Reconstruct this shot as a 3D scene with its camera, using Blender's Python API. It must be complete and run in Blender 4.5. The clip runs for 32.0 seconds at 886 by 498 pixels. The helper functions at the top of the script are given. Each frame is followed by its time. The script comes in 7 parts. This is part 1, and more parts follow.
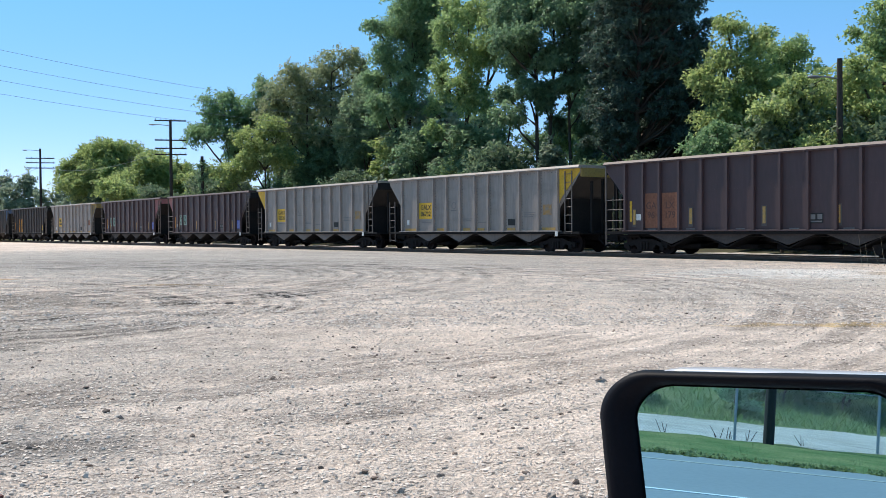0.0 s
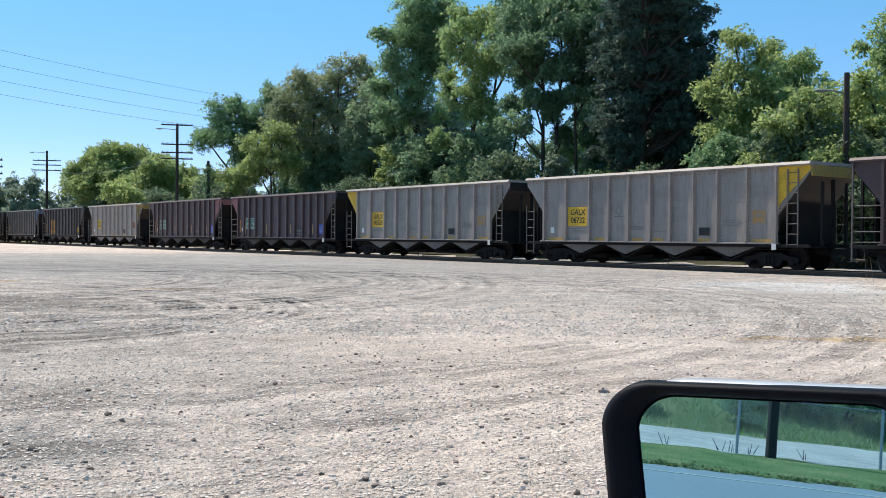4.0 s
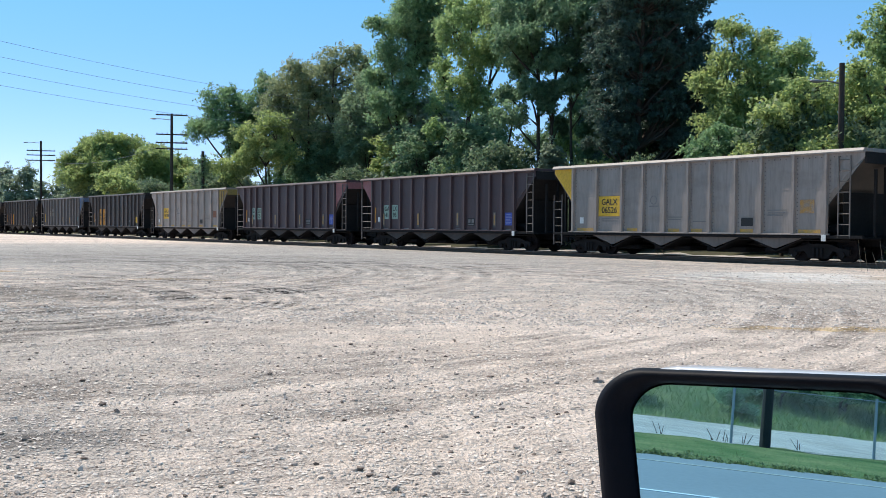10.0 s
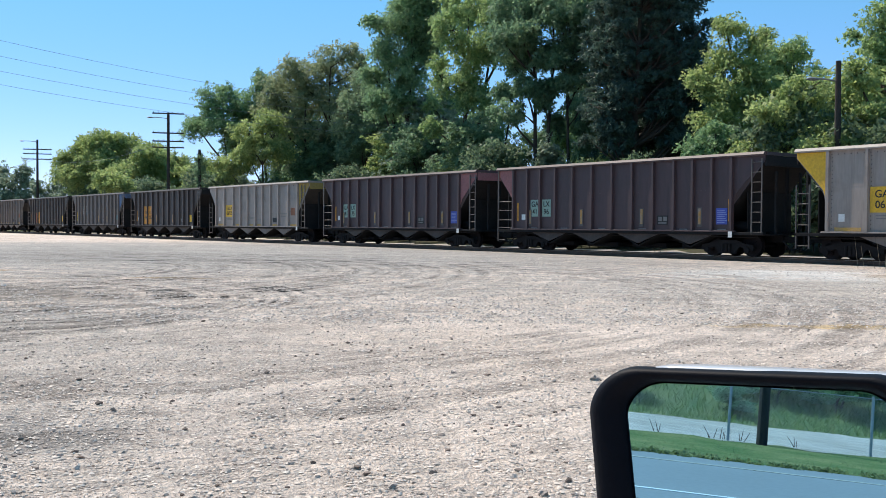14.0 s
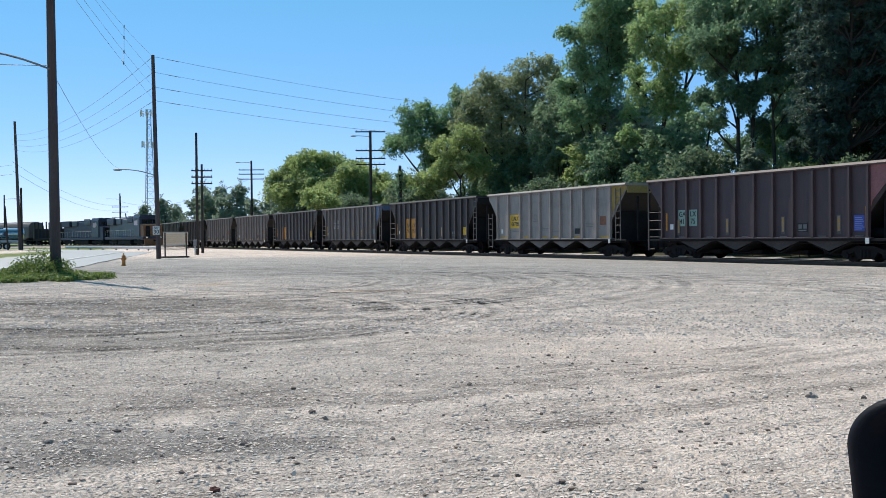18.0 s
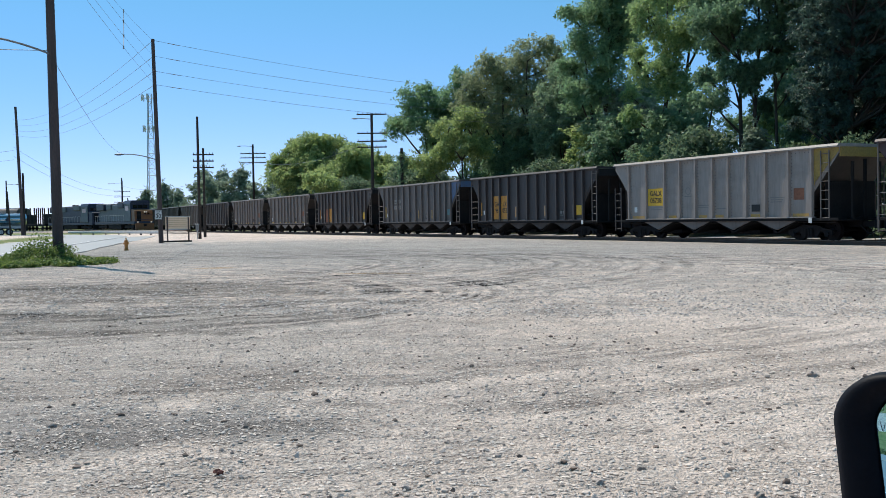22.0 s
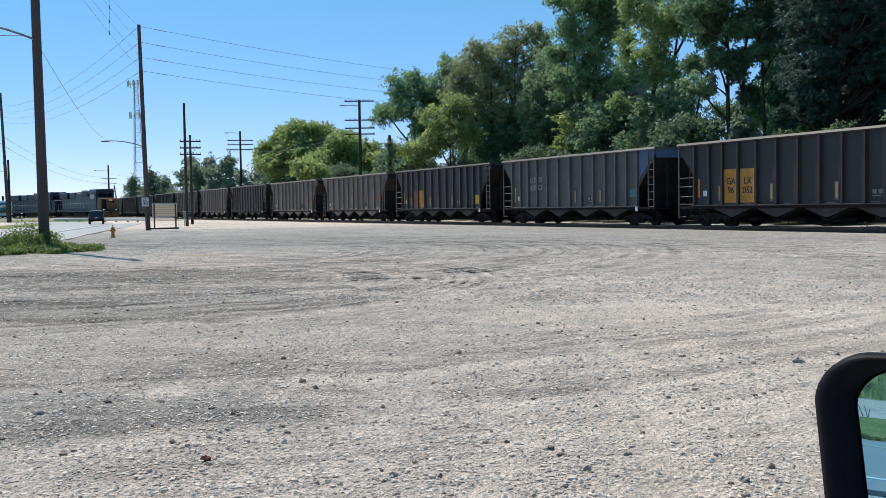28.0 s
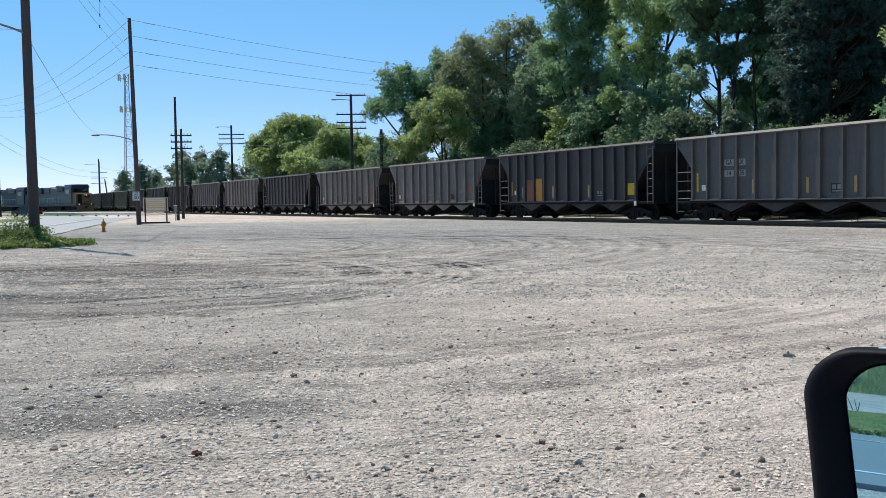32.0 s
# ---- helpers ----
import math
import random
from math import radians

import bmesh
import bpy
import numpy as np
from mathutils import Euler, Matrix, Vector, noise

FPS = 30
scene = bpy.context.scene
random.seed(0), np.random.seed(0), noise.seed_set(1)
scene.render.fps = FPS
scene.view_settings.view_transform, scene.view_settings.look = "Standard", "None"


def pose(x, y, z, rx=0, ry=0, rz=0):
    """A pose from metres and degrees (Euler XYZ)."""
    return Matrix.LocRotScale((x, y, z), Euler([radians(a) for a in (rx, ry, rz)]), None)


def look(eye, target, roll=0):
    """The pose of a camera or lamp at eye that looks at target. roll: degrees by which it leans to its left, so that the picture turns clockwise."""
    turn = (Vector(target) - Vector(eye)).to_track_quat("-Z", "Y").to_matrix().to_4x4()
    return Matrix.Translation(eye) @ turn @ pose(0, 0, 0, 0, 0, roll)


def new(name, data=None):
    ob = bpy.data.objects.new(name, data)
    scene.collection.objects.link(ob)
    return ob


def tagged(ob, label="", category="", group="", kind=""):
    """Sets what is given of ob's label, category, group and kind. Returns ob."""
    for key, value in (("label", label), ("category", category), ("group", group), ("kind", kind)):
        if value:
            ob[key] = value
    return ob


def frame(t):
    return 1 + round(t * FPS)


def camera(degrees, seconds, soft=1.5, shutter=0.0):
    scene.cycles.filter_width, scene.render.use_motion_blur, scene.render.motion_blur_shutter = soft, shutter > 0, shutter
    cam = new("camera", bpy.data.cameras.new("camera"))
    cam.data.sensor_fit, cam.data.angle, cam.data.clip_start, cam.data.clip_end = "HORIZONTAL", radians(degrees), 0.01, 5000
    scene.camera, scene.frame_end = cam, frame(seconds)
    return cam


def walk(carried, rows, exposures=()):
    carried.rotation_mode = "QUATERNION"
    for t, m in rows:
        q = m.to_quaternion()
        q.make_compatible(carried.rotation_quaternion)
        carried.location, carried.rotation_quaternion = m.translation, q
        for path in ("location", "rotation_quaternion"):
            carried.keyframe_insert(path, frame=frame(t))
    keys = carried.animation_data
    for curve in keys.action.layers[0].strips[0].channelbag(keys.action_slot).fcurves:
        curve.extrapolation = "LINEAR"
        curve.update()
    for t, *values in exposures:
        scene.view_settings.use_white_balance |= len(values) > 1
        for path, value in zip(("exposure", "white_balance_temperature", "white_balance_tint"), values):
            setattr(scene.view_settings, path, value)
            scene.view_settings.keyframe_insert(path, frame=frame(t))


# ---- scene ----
cam = camera(48.15, 32.0, 0.8)

PATH = [
    (0.0, pose(0.005, -0.011, 1.301, 88.79, 0.46, 0.03)),
    (0.5, pose(0.004, -0.014, 1.302, 88.82, 0.45, 0.42)),
    (1.0, pose(0.002, -0.015, 1.301, 88.88, 0.14, 0.95)),
    (1.5, pose(0.002, -0.017, 1.302, 88.94, 0.14, 1.29)),
    (2.0, pose(0.001, -0.020, 1.302, 88.98, 0.10, 0.98)),
    (2.5, pose(0.002, -0.020, 1.301, 89.19, -0.06, 0.73)),
    (3.0, pose(0.004, -0.016, 1.302, 89.25, -0.25, 0.66)),
    (3.5, pose(0.005, -0.011, 1.301, 89.28, -0.37, 0.47)),
    (5.5, pose(0.006, -0.010, 1.299, 88.88, -0.53, -0.14)),
    (6.0, pose(0.007, -0.012, 1.301, 88.71, -0.71, -0.34)),
    (6.5, pose(0.007, -0.011, 1.300, 88.91, -0.89, -0.48)),
    (7.0, pose(0.007, -0.009, 1.298, 88.98, -0.70, -0.70)),
    (7.5, pose(0.006, -0.012, 1.297, 89.01, -0.50, -0.46)),
    (8.0, pose(0.007, -0.011, 1.297, 88.84, -0.33, -0.28)),
    (8.5, pose(0.008, -0.010, 1.298, 88.68, -0.32, -0.26)),
    (9.0, pose(0.008, -0.011, 1.298, 88.65, -0.41, -0.27)),
    (9.5, pose(0.008, -0.001, 1.296, 88.63, -0.34, -0.21)),
    (10.0, pose(0.008, -0.001, 1.297, 88.71, -0.42, 0.02)),
    (10.5, pose(0.008, -0.002, 1.297, 88.71, -0.40, -0.03)),
    (11.0, pose(0.009, 0.001, 1.297, 88.65, -0.29, -0.03)),
    (11.5, pose(0.009, 0.001, 1.297, 88.70, -0.46, -0.06)),
    (12.0, pose(0.009, -0.001, 1.296, 88.74, -0.46, -0.08)),
    (12.5, pose(0.009, -0.001, 1.297, 88.77, -0.46, -0.07)),
    (13.0, pose(0.009, 0.001, 1.296, 88.75, -0.33, -0.07)),
    (13.5, pose(0.010, 0.002, 1.296, 88.65, -0.35, -0.07)),
    (14.0, pose(0.010, 0.002, 1.297, 88.61, -0.34, -0.15)),
    (14.5, pose(0.009, -0.001, 1.297, 88.62, -0.42, -0.19)),
    (16.5, pose(0.009, -0.000, 1.297, 88.66, 0.07, 0.17)),
    (17.0, pose(0.000, -0.003, 1.301, 88.87, -0.10, 0.80)),
    (17.5, pose(-0.026, -0.008, 1.302, 89.19, 0.62, 7.81)),
    (18.0, pose(-0.017, 0.006, 1.305, 89.30, 0.55, 11.18)),
    (18.5, pose(-0.012, 0.005, 1.303, 89.18, 1.14, 12.38)),
    (19.0, pose(-0.009, 0.004, 1.302, 89.02, 1.13, 12.69)),
    (19.5, pose(-0.008, 0.003, 1.305, 88.92, 0.98, 12.16)),
    (20.0, pose(-0.009, 0.004, 1.299, 88.70, 1.04, 11.88)),
    (20.5, pose(-0.007, 0.006, 1.303, 88.55, 1.01, 11.58)),
    (21.0, pose(-0.008, 0.007, 1.301, 88.52, 0.87, 11.51)),
    (21.5, pose(-0.008, 0.007, 1.301, 88.39, 1.02, 11.40)),
    (22.0, pose(-0.007, 0.006, 1.303, 88.28, 0.98, 11.31)),
    (22.5, pose(-0.006, 0.008, 1.302, 88.24, 0.74, 11.13)),
    (23.0, pose(-0.007, 0.008, 1.300, 88.11, 0.76, 11.07)),
    (23.5, pose(-0.008, 0.005, 1.301, 88.07, 0.79, 11.06)),
    (24.0, pose(-0.007, 0.009, 1.301, 88.07, 0.95, 11.02)),
    (24.5, pose(-0.005, 0.011, 1.300, 88.09, 0.93, 10.95)),
    (25.0, pose(-0.005, 0.010, 1.299, 88.02, 0.92, 10.81)),
    (25.5, pose(-0.006, 0.007, 1.300, 87.88, 0.88, 10.68)),
    (27.5, pose(-0.005, 0.009, 1.300, 87.56, 1.06, 10.77)),
    (28.0, pose(-0.004, 0.008, 1.299, 87.53, 0.96, 10.62)),
    (28.5, pose(-0.003, 0.008, 1.299, 87.40, 0.94, 10.55)),
    (29.0, pose(-0.004, 0.010, 1.299, 87.37, 1.00, 10.49)),
    (29.5, pose(-0.004, 0.014, 1.299, 87.32, 1.06, 10.41)),
    (30.0, pose(-0.003, 0.011, 1.298, 87.32, 1.00, 10.45)),
    (30.5, pose(-0.003, 0.013, 1.297, 87.27, 1.00, 10.41)),
    (31.0, pose(-0.004, 0.012, 1.297, 87.21, 0.97, 10.40)),
    (31.5, pose(-0.004, 0.009, 1.300, 87.18, 1.03, 10.22)),
    (32.0, pose(-0.003, 0.010, 1.299, 87.20, 0.93, 10.14)),
]
walk(cam, PATH, ((0, 0.35, 6500, 12), (16.9, 0.35, 6500, 12), (18.4, 0.06, 6330, 9), (32, 0.06, 6330, 9)))

# world, sun, exposure
SUN_AZ, SUN_EL = -46.0, 53.0
sky_world = bpy.data.worlds.new("sky")
scene.world = sky_world
sky_world.use_nodes = True
wn = sky_world.node_tree
sky = wn.nodes.new("ShaderNodeTexSky")
sky.sky_type = "NISHITA"
sky.sun_disc = False
sky.sun_elevation = radians(SUN_EL)
sky.sun_rotation = radians(SUN_AZ)
sky.altitude = 3500
sky.air_density, sky.dust_density, sky.ozone_density = 1.0, 0.0, 2.2
deep = wn.nodes.new("ShaderNodeHueSaturation")
deep.inputs["Hue"].default_value = 0.491
deep.inputs["Saturation"].default_value = 1.12
deep.inputs["Value"].default_value = 1.0
wn.links.new(sky.outputs[0], deep.inputs["Color"])
even = wn.nodes.new("ShaderNodeMix")
even.data_type = "RGBA"
even.inputs[0].default_value = 0.27
even.inputs[7].default_value = (1.0, 3.6, 6.3, 1)
wn.links.new(deep.outputs[0], even.inputs[6])
# paler towards the horizon
way = wn.nodes.new("ShaderNodeTexCoord")
height = wn.nodes.new("ShaderNodeSeparateXYZ")
wn.links.new(way.outputs["Generated"], height.inputs[0])
rise = wn.nodes.new("ShaderNodeMapRange")
rise.interpolation_type = "SMOOTHSTEP"
rise.inputs[2].default_value = 0.34
wn.links.new(height.outputs[2], rise.inputs[0])
tone = wn.nodes.new("ShaderNodeMix")
tone.data_type = "RGBA"
tone.inputs[6].default_value, tone.inputs[7].default_value = (0.99, 0.85, 1.02, 1), (0.925, 1.09, 0.995, 1)
wn.links.new(rise.outputs[0], tone.inputs[0])
tinted = wn.nodes.new("ShaderNodeMix")
tinted.data_type, tinted.blend_type = "RGBA", "MULTIPLY"
tinted.inputs[0].default_value = 1.0
wn.links.new(even.outputs[2], tinted.inputs[6])
wn.links.new(tone.outputs[2], tinted.inputs[7])
wn.links.new(tinted.outputs[2], wn.nodes["Background"].inputs[0])
wn.nodes["Background"].inputs[1].default_value = 0.134
sun = new("sun", bpy.data.lights.new("sun", "SUN"))
sun.data.energy, sun.data.angle, sun.data.color = 5.0, radians(0.53), (1.0, 0.91, 0.78)
SUN_TO = Vector((math.sin(radians(SUN_AZ)) * math.cos(radians(SUN_EL)), math.cos(radians(SUN_AZ)) * math.cos(radians(SUN_EL)), math.sin(radians(SUN_EL))))
sun.matrix_world = look(SUN_TO * 50, (0, 0, 0))

# plan: the main track runs along TRACK at TRACK_OFF metres from the eye; the road along ROAD
TH = radians(37.185)
TRACK = Vector((-math.sin(TH), math.cos(TH), 0))
ACROSS = Vector((math.cos(TH), math.sin(TH), 0))
SIDE = 30.46           # near side of the hopper cars
CENTRE = SIDE + 1.6
HEAD = -52.815         # heading of the cars, along the rails
RA = radians(-24.0)
ROAD = Vector((math.sin(RA), math.cos(RA), 0))
ROADN = Vector((-math.cos(RA), math.sin(RA), 0))


def on_track(u, v, z=0.0):
    p = TRACK * u + ACROSS * v
    return Vector((p.x, p.y, z))


def on_road(a, w, z=0.0):
    p = ROAD * a + ROADN * w
    return Vector((p.x, p.y, z))


# ---- materials ----
def mat(name, base, rough=0.7, metal=0.0, vary=0.25, scale=3.0, fine=40.0, bump=0.0, second=None, spread=0.5, coord="Object", stretch=(1, 1, 1), island=0.0, spec=0.5):
    m = bpy.data.materials.new(name)
    m.use_nodes = True
    nt = m.node_tree
    b = nt.nodes["Principled BSDF"]
    b.inputs["Roughness"].default_value, b.inputs["Metallic"].default_value = rough, metal
    b.inputs["Specular IOR Level"].default_value = spec
    tc = nt.nodes.new("ShaderNodeTexCoord")
    mp = nt.nodes.new("ShaderNodeMapping")
    mp.inputs["Scale"].default_value = stretch
    nt.links.new(tc.outputs[coord], mp.inputs[0])
    big, small = nt.nodes.new("ShaderNodeTexNoise"), nt.nodes.new("ShaderNodeTexNoise")
    big.inputs["Scale"].default_value, big.inputs["Detail"].default_value = scale, 5
    small.inputs["Scale"].default_value, small.inputs["Detail"].default_value = fine, 3
    for n in (big, small):
        nt.links.new(mp.outputs[0], n.inputs[0])
    ramp = nt.nodes.new("ShaderNodeMapRange")
    ramp.inputs[1].default_value, ramp.inputs[2].default_value = 0.5 - spread / 2, 0.5 + spread / 2
    nt.links.new(big.outputs[0], ramp.inputs[0])
    mix = nt.nodes.new("ShaderNodeMix")
    mix.data_type = "RGBA"
    mix.inputs[6].default_value = (*base, 1)
    mix.inputs[7].default_value = (*(second or [c * (1 - vary) for c in base]), 1)
    nt.links.new(ramp.outputs[0], mix.inputs[0])
    hsv = nt.nodes.new("ShaderNodeHueSaturation")
    nt.links.new(mix.outputs[2], hsv.inputs["Color"])
    val = nt.nodes.new("ShaderNodeMapRange")
    val.inputs[1].default_value, val.inputs[2].default_value = 0.25, 0.75
    val.inputs[3].default_value, val.inputs[4].default_value = 1 - vary * 0.7, 1 + vary * 0.7
    nt.links.new(small.outputs[0], val.inputs[0])
    nt.links.new(val.outputs[0], hsv.inputs["Value"])
    if island:
        geo = nt.nodes.new("ShaderNodeNewGeometry")
        info = nt.nodes.new("ShaderNodeMapRange")
        info.inputs[3].default_value, info.inputs[4].default_value = 1 - island, 1 + island
        nt.links.new(geo.outputs["Random Per Island"], info.inputs[0])
        mul = nt.nodes.new("ShaderNodeMath")
        mul.operation = "MULTIPLY"
        nt.links.new(val.outputs[0], mul.inputs[0])
        nt.links.new(info.outputs[0], mul.inputs[1])
        nt.links.new(mul.outputs[0], hsv.inputs["Value"])
    nt.links.new(hsv.outputs[0], b.inputs["Base Color"])
    if bump:
        bp = nt.nodes.new("ShaderNodeBump")
        bp.inputs["Strength"].default_value, bp.inputs["Distance"].default_value = 0.6, bump
        nt.links.new(small.outputs[0], bp.inputs["Height"])
        nt.links.new(bp.outputs[0], b.inputs["Normal"])
    return m


def leaf_mat(name, base, other, trans=0.35):
    m = bpy.data.materials.new(name)
    m.use_nodes = True
    nt = m.node_tree
    b = nt.nodes["Principled BSDF"]
    b.inputs["Roughness"].default_value = 0.55
    b.inputs["Specular IOR Level"].default_value = 0.35
    geo = nt.nodes.new("ShaderNodeNewGeometry")
    tc = nt.nodes.new("ShaderNodeTexCoord")
    big = nt.nodes.new("ShaderNodeTexNoise")
    big.inputs["Scale"].default_value = 0.35
    nt.links.new(tc.outputs["Object"], big.inputs[0])
    add = nt.nodes.new("ShaderNodeMath")
    add.operation = "MULTIPLY_ADD"
    add.inputs[1].default_value, add.inputs[2].default_value = 0.85, -0.2
    nt.links.new(geo.outputs["Random Per Island"], add.inputs[0])
    add2 = nt.nodes.new("ShaderNodeMath")
    add2.operation = "MULTIPLY_ADD"
    add2.inputs[1].default_value = 0.6
    nt.links.new(big.outputs[0], add2.inputs[0])
    nt.links.new(add.outputs[0], add2.inputs[2])
    mix = nt.nodes.new("ShaderNodeMix")
    mix.data_type = "RGBA"
    mix.inputs[6].default_value, mix.inputs[7].default_value = (*base, 1), (*other, 1)
    nt.links.new(add2.outputs[0], mix.inputs[0])
    nt.links.new(mix.outputs[2], b.inputs["Base Color"])
    tr = nt.nodes.new("ShaderNodeBsdfTranslucent")
    nt.links.new(mix.outputs[2], tr.inputs[0])
    sh = nt.nodes.new("ShaderNodeMixShader")
    sh.inputs[0].default_value = trans
    nt.links.new(b.outputs[0], sh.inputs[1])
    nt.links.new(tr.outputs[0], sh.inputs[2])
    nt.links.new(sh.outputs[0], nt.nodes["Material Output"].inputs[0])
    return m


def gravel_mat():
    """Crushed pale stone: stone grain, darker and paler patches, and swept wheel marks on wide arcs."""
    m = bpy.data.materials.new("gravel")
    m.use_nodes = True
    nt = m.node_tree
    L = nt.links.new
    b = nt.nodes["Principled BSDF"]
    b.inputs["Roughness"].default_value = 0.95
    b.inputs["Specular IOR Level"].default_value = 0.15
    tc = nt.nodes.new("ShaderNodeTexCoord")

    def noise_node(scale, detail=4, rough=0.6, vec=None):
        n = nt.nodes.new("ShaderNodeTexNoise")
        n.inputs["Scale"].default_value, n.inputs["Detail"].default_value, n.inputs["Roughness"].default_value = scale, detail, rough
        L(vec or tc.outputs["Object"], n.inputs[0])
        return n.outputs[0]

    def rng(src, lo, hi, a, c):
        n = nt.nodes.new("ShaderNodeMapRange")
        for i, v in enumerate((lo, hi, a, c)):
            n.inputs[i + 1].default_value = v
        L(src, n.inputs[0])
        return n.outputs[0]

    def math_node(op, a, c):
        n = nt.nodes.new("ShaderNodeMath")
        n.operation = op
        for i, v in enumerate((a, c)):
            if isinstance(v, (int, float)):
                n.inputs[i].default_value = v
            else:
                L(v, n.inputs[i])
        return n.outputs[0]

    def arc(cx, cy, freq, along=3.0):
        s = nt.nodes.new("ShaderNodeVectorMath")
        s.operation = "SUBTRACT"
        s.inputs[1].default_value = (cx, cy, 0)
        L(tc.outputs["Object"], s.inputs[0])
        ln = nt.nodes.new("ShaderNodeVectorMath")
        ln.operation = "LENGTH"
        L(s.outputs[0], ln.inputs[0])
        sep = nt.nodes.new("ShaderNodeSeparateXYZ")
        L(s.outputs[0], sep.inputs[0])
        ang = math_node("ARCTAN2", sep.outputs[1], sep.outputs[0])
        com = nt.nodes.new("ShaderNodeCombineXYZ")
        L(math_node("MULTIPLY", ln.outputs["Value"], freq), com.inputs[0])
        L(math_node("MULTIPLY", ang, along), com.inputs[1])
        return noise_node(1.0, 3, 0.55, com.outputs[0])

    streaks = math_node("ADD", rng(arc(-6, 95, 2.4), 0.36, 0.64, -0.07, 0.05), rng(arc(8, -70, 0.9), 0.36, 0.64, -0.05, 0.05))
    arcs = math_node("ADD", streaks, math_node("ADD", rng(arc(-22, 4, 1.6), 0.35, 0.65, -0.08, 0.06), rng(arc(14, 62, 1.1), 0.35, 0.65, -0.06, 0.05)))
    def ring(cx, cy, r0, r1, r2, r3):
        v = nt.nodes.new("ShaderNodeVectorMath")
        v.operation = "DISTANCE"
        v.inputs[1].default_value = (cx, cy, 0)
        L(tc.outputs["Object"], v.inputs[0])
        return math_node("MULTIPLY", rng(v.outputs["Value"], r0, r1, 0, 1), rng(v.outputs["Value"], r2, r3, 1, 0))

    broken = rng(noise_node(0.5, 3), 0.38, 0.6, 0.25, 1.0)
    turn = math_node("MULTIPLY", math_node("MULTIPLY", rng(arc(-9.5, 16.5, 4.2, 0.9), 0.42, 0.58, -0.44, 0.12), ring(-9.5, 16.5, 2.5, 4.5, 7.0, 10.5)), broken)
    sweep = math_node("MULTIPLY", math_node("MULTIPLY", rng(arc(-16.0, 27.0, 3.4, 1.3), 0.42, 0.58, -0.44, 0.10), ring(-16, 27, 6.0, 8.5, 15.0, 21.0)), broken)
    near = math_node("MULTIPLY", math_node("MULTIPLY", rng(arc(-9.0, 20.0, 3.0, 1.3), 0.42, 0.58, -0.40, 0.08), ring(-9, 20, 12.0, 13.5, 16.0, 19.0)), broken)
    ruts = math_node("ADD", math_node("ADD", turn, sweep), near)
    arcs = math_node("ADD", arcs, ruts)
    patches = rng(noise_node(0.11, 5), 0.3, 0.7, -0.08, 0.08)
    mid = rng(noise_node(1.3, 5, 0.7), 0.3, 0.7, -0.09, 0.09)
    grain = math_node("ADD", rng(noise_node(20, 4, 0.8), 0.34, 0.66, -0.16, 0.13), rng(noise_node(75, 2, 0.6), 0.3, 0.7, -0.12, 0.1))
    grain = math_node("ADD", grain, rng(noise_node(6.5, 4, 0.85), 0.38, 0.62, -0.11, 0.11))
    vor = nt.nodes.new("ShaderNodeTexVoronoi")
    vor.inputs["Scale"].default_value = 26
    L(tc.outputs["Object"], vor.inputs[0])
    cells = rng(vor.outputs["Distance"], 0.0, 0.75, 0.12, -0.16)
    total = math_node("ADD", math_node("ADD", math_node("ADD", arcs, patches), math_node("ADD", mid, grain)), math_node("ADD", cells, 1.0))
    tint = nt.nodes.new("ShaderNodeMix")
    tint.data_type = "RGBA"
    tint.inputs[6].default_value, tint.inputs[7].default_value = (0.83, 0.70, 0.618, 1), (0.77, 0.635, 0.545, 1)
    L(rng(noise_node(0.16, 3), 0.42, 0.66, 0, 1), tint.inputs[0])
    col = tint.outputs[2]

    def spot(src, cx, cy, rx, ry, colour, strength):
        """A patch of other stone, soil or tone with a ragged edge."""
        mp = nt.nodes.new("ShaderNodeMapping")
        mp.inputs["Location"].default_value = (-cx / rx, -cy / ry, 0)
        mp.inputs["Scale"].default_value = (1 / rx, 1 / ry, 0)
        L(tc.outputs["Object"], mp.inputs[0])
        ln = nt.nodes.new("ShaderNodeVectorMath")
        ln.operation = "LENGTH"
        L(mp.outputs[0], ln.inputs[0])
        d = math_node("ADD", ln.outputs["Value"], rng(noise_node(1.6, 5, 0.7), 0.3, 0.7, -0.45, 0.45))
        mx = nt.nodes.new("ShaderNodeMix")
        mx.data_type = "RGBA"
        L(rng(d, 0.55, 1.1, strength, 0.0), mx.inputs[0])
        L(src, mx.inputs[6])
        mx.inputs[7].default_value = (*colour, 1)
        return mx.outputs[2]

    col = spot(col, -12.0, 46.0, 36.0, 27.0, (0.42, 0.40, 0.38), 0.85)
    col = spot(col, 14.0, 20.0, 16.0, 7.0, (0.52, 0.485, 0.45), 0.55)
    col = spot(col, 9.0, 26.2, 3.6, 2.6, (0.86, 0.83, 0.80), 0.8)
    col = spot(col, 12.2, 25.4, 1.8, 0.9, (0.50, 0.37, 0.26), 0.7)
    col = spot(col, 12.0, 22.5, 4.5, 1.4, (0.68, 0.63, 0.58), 0.4)
    col = spot(col, 6.0, 12.9, 2.4, 0.35, (0.78, 0.56, 0.29), 0.8)
    col = spot(col, -12.2, 26.6, 0.9, 0.4, (0.62, 0.42, 0.24), 0.7)
    col = spot(col, -6.4, 23.2, 1.2, 0.4, (0.66, 0.45, 0.22), 0.7)
    col = spot(col, -11.5, 18.0, 7.5, 2.4, (0.23, 0.20, 0.17), 0.75)
    col = spot(col, -7.5, 12.6, 4.0, 2.4, (0.28, 0.245, 0.21), 0.65)
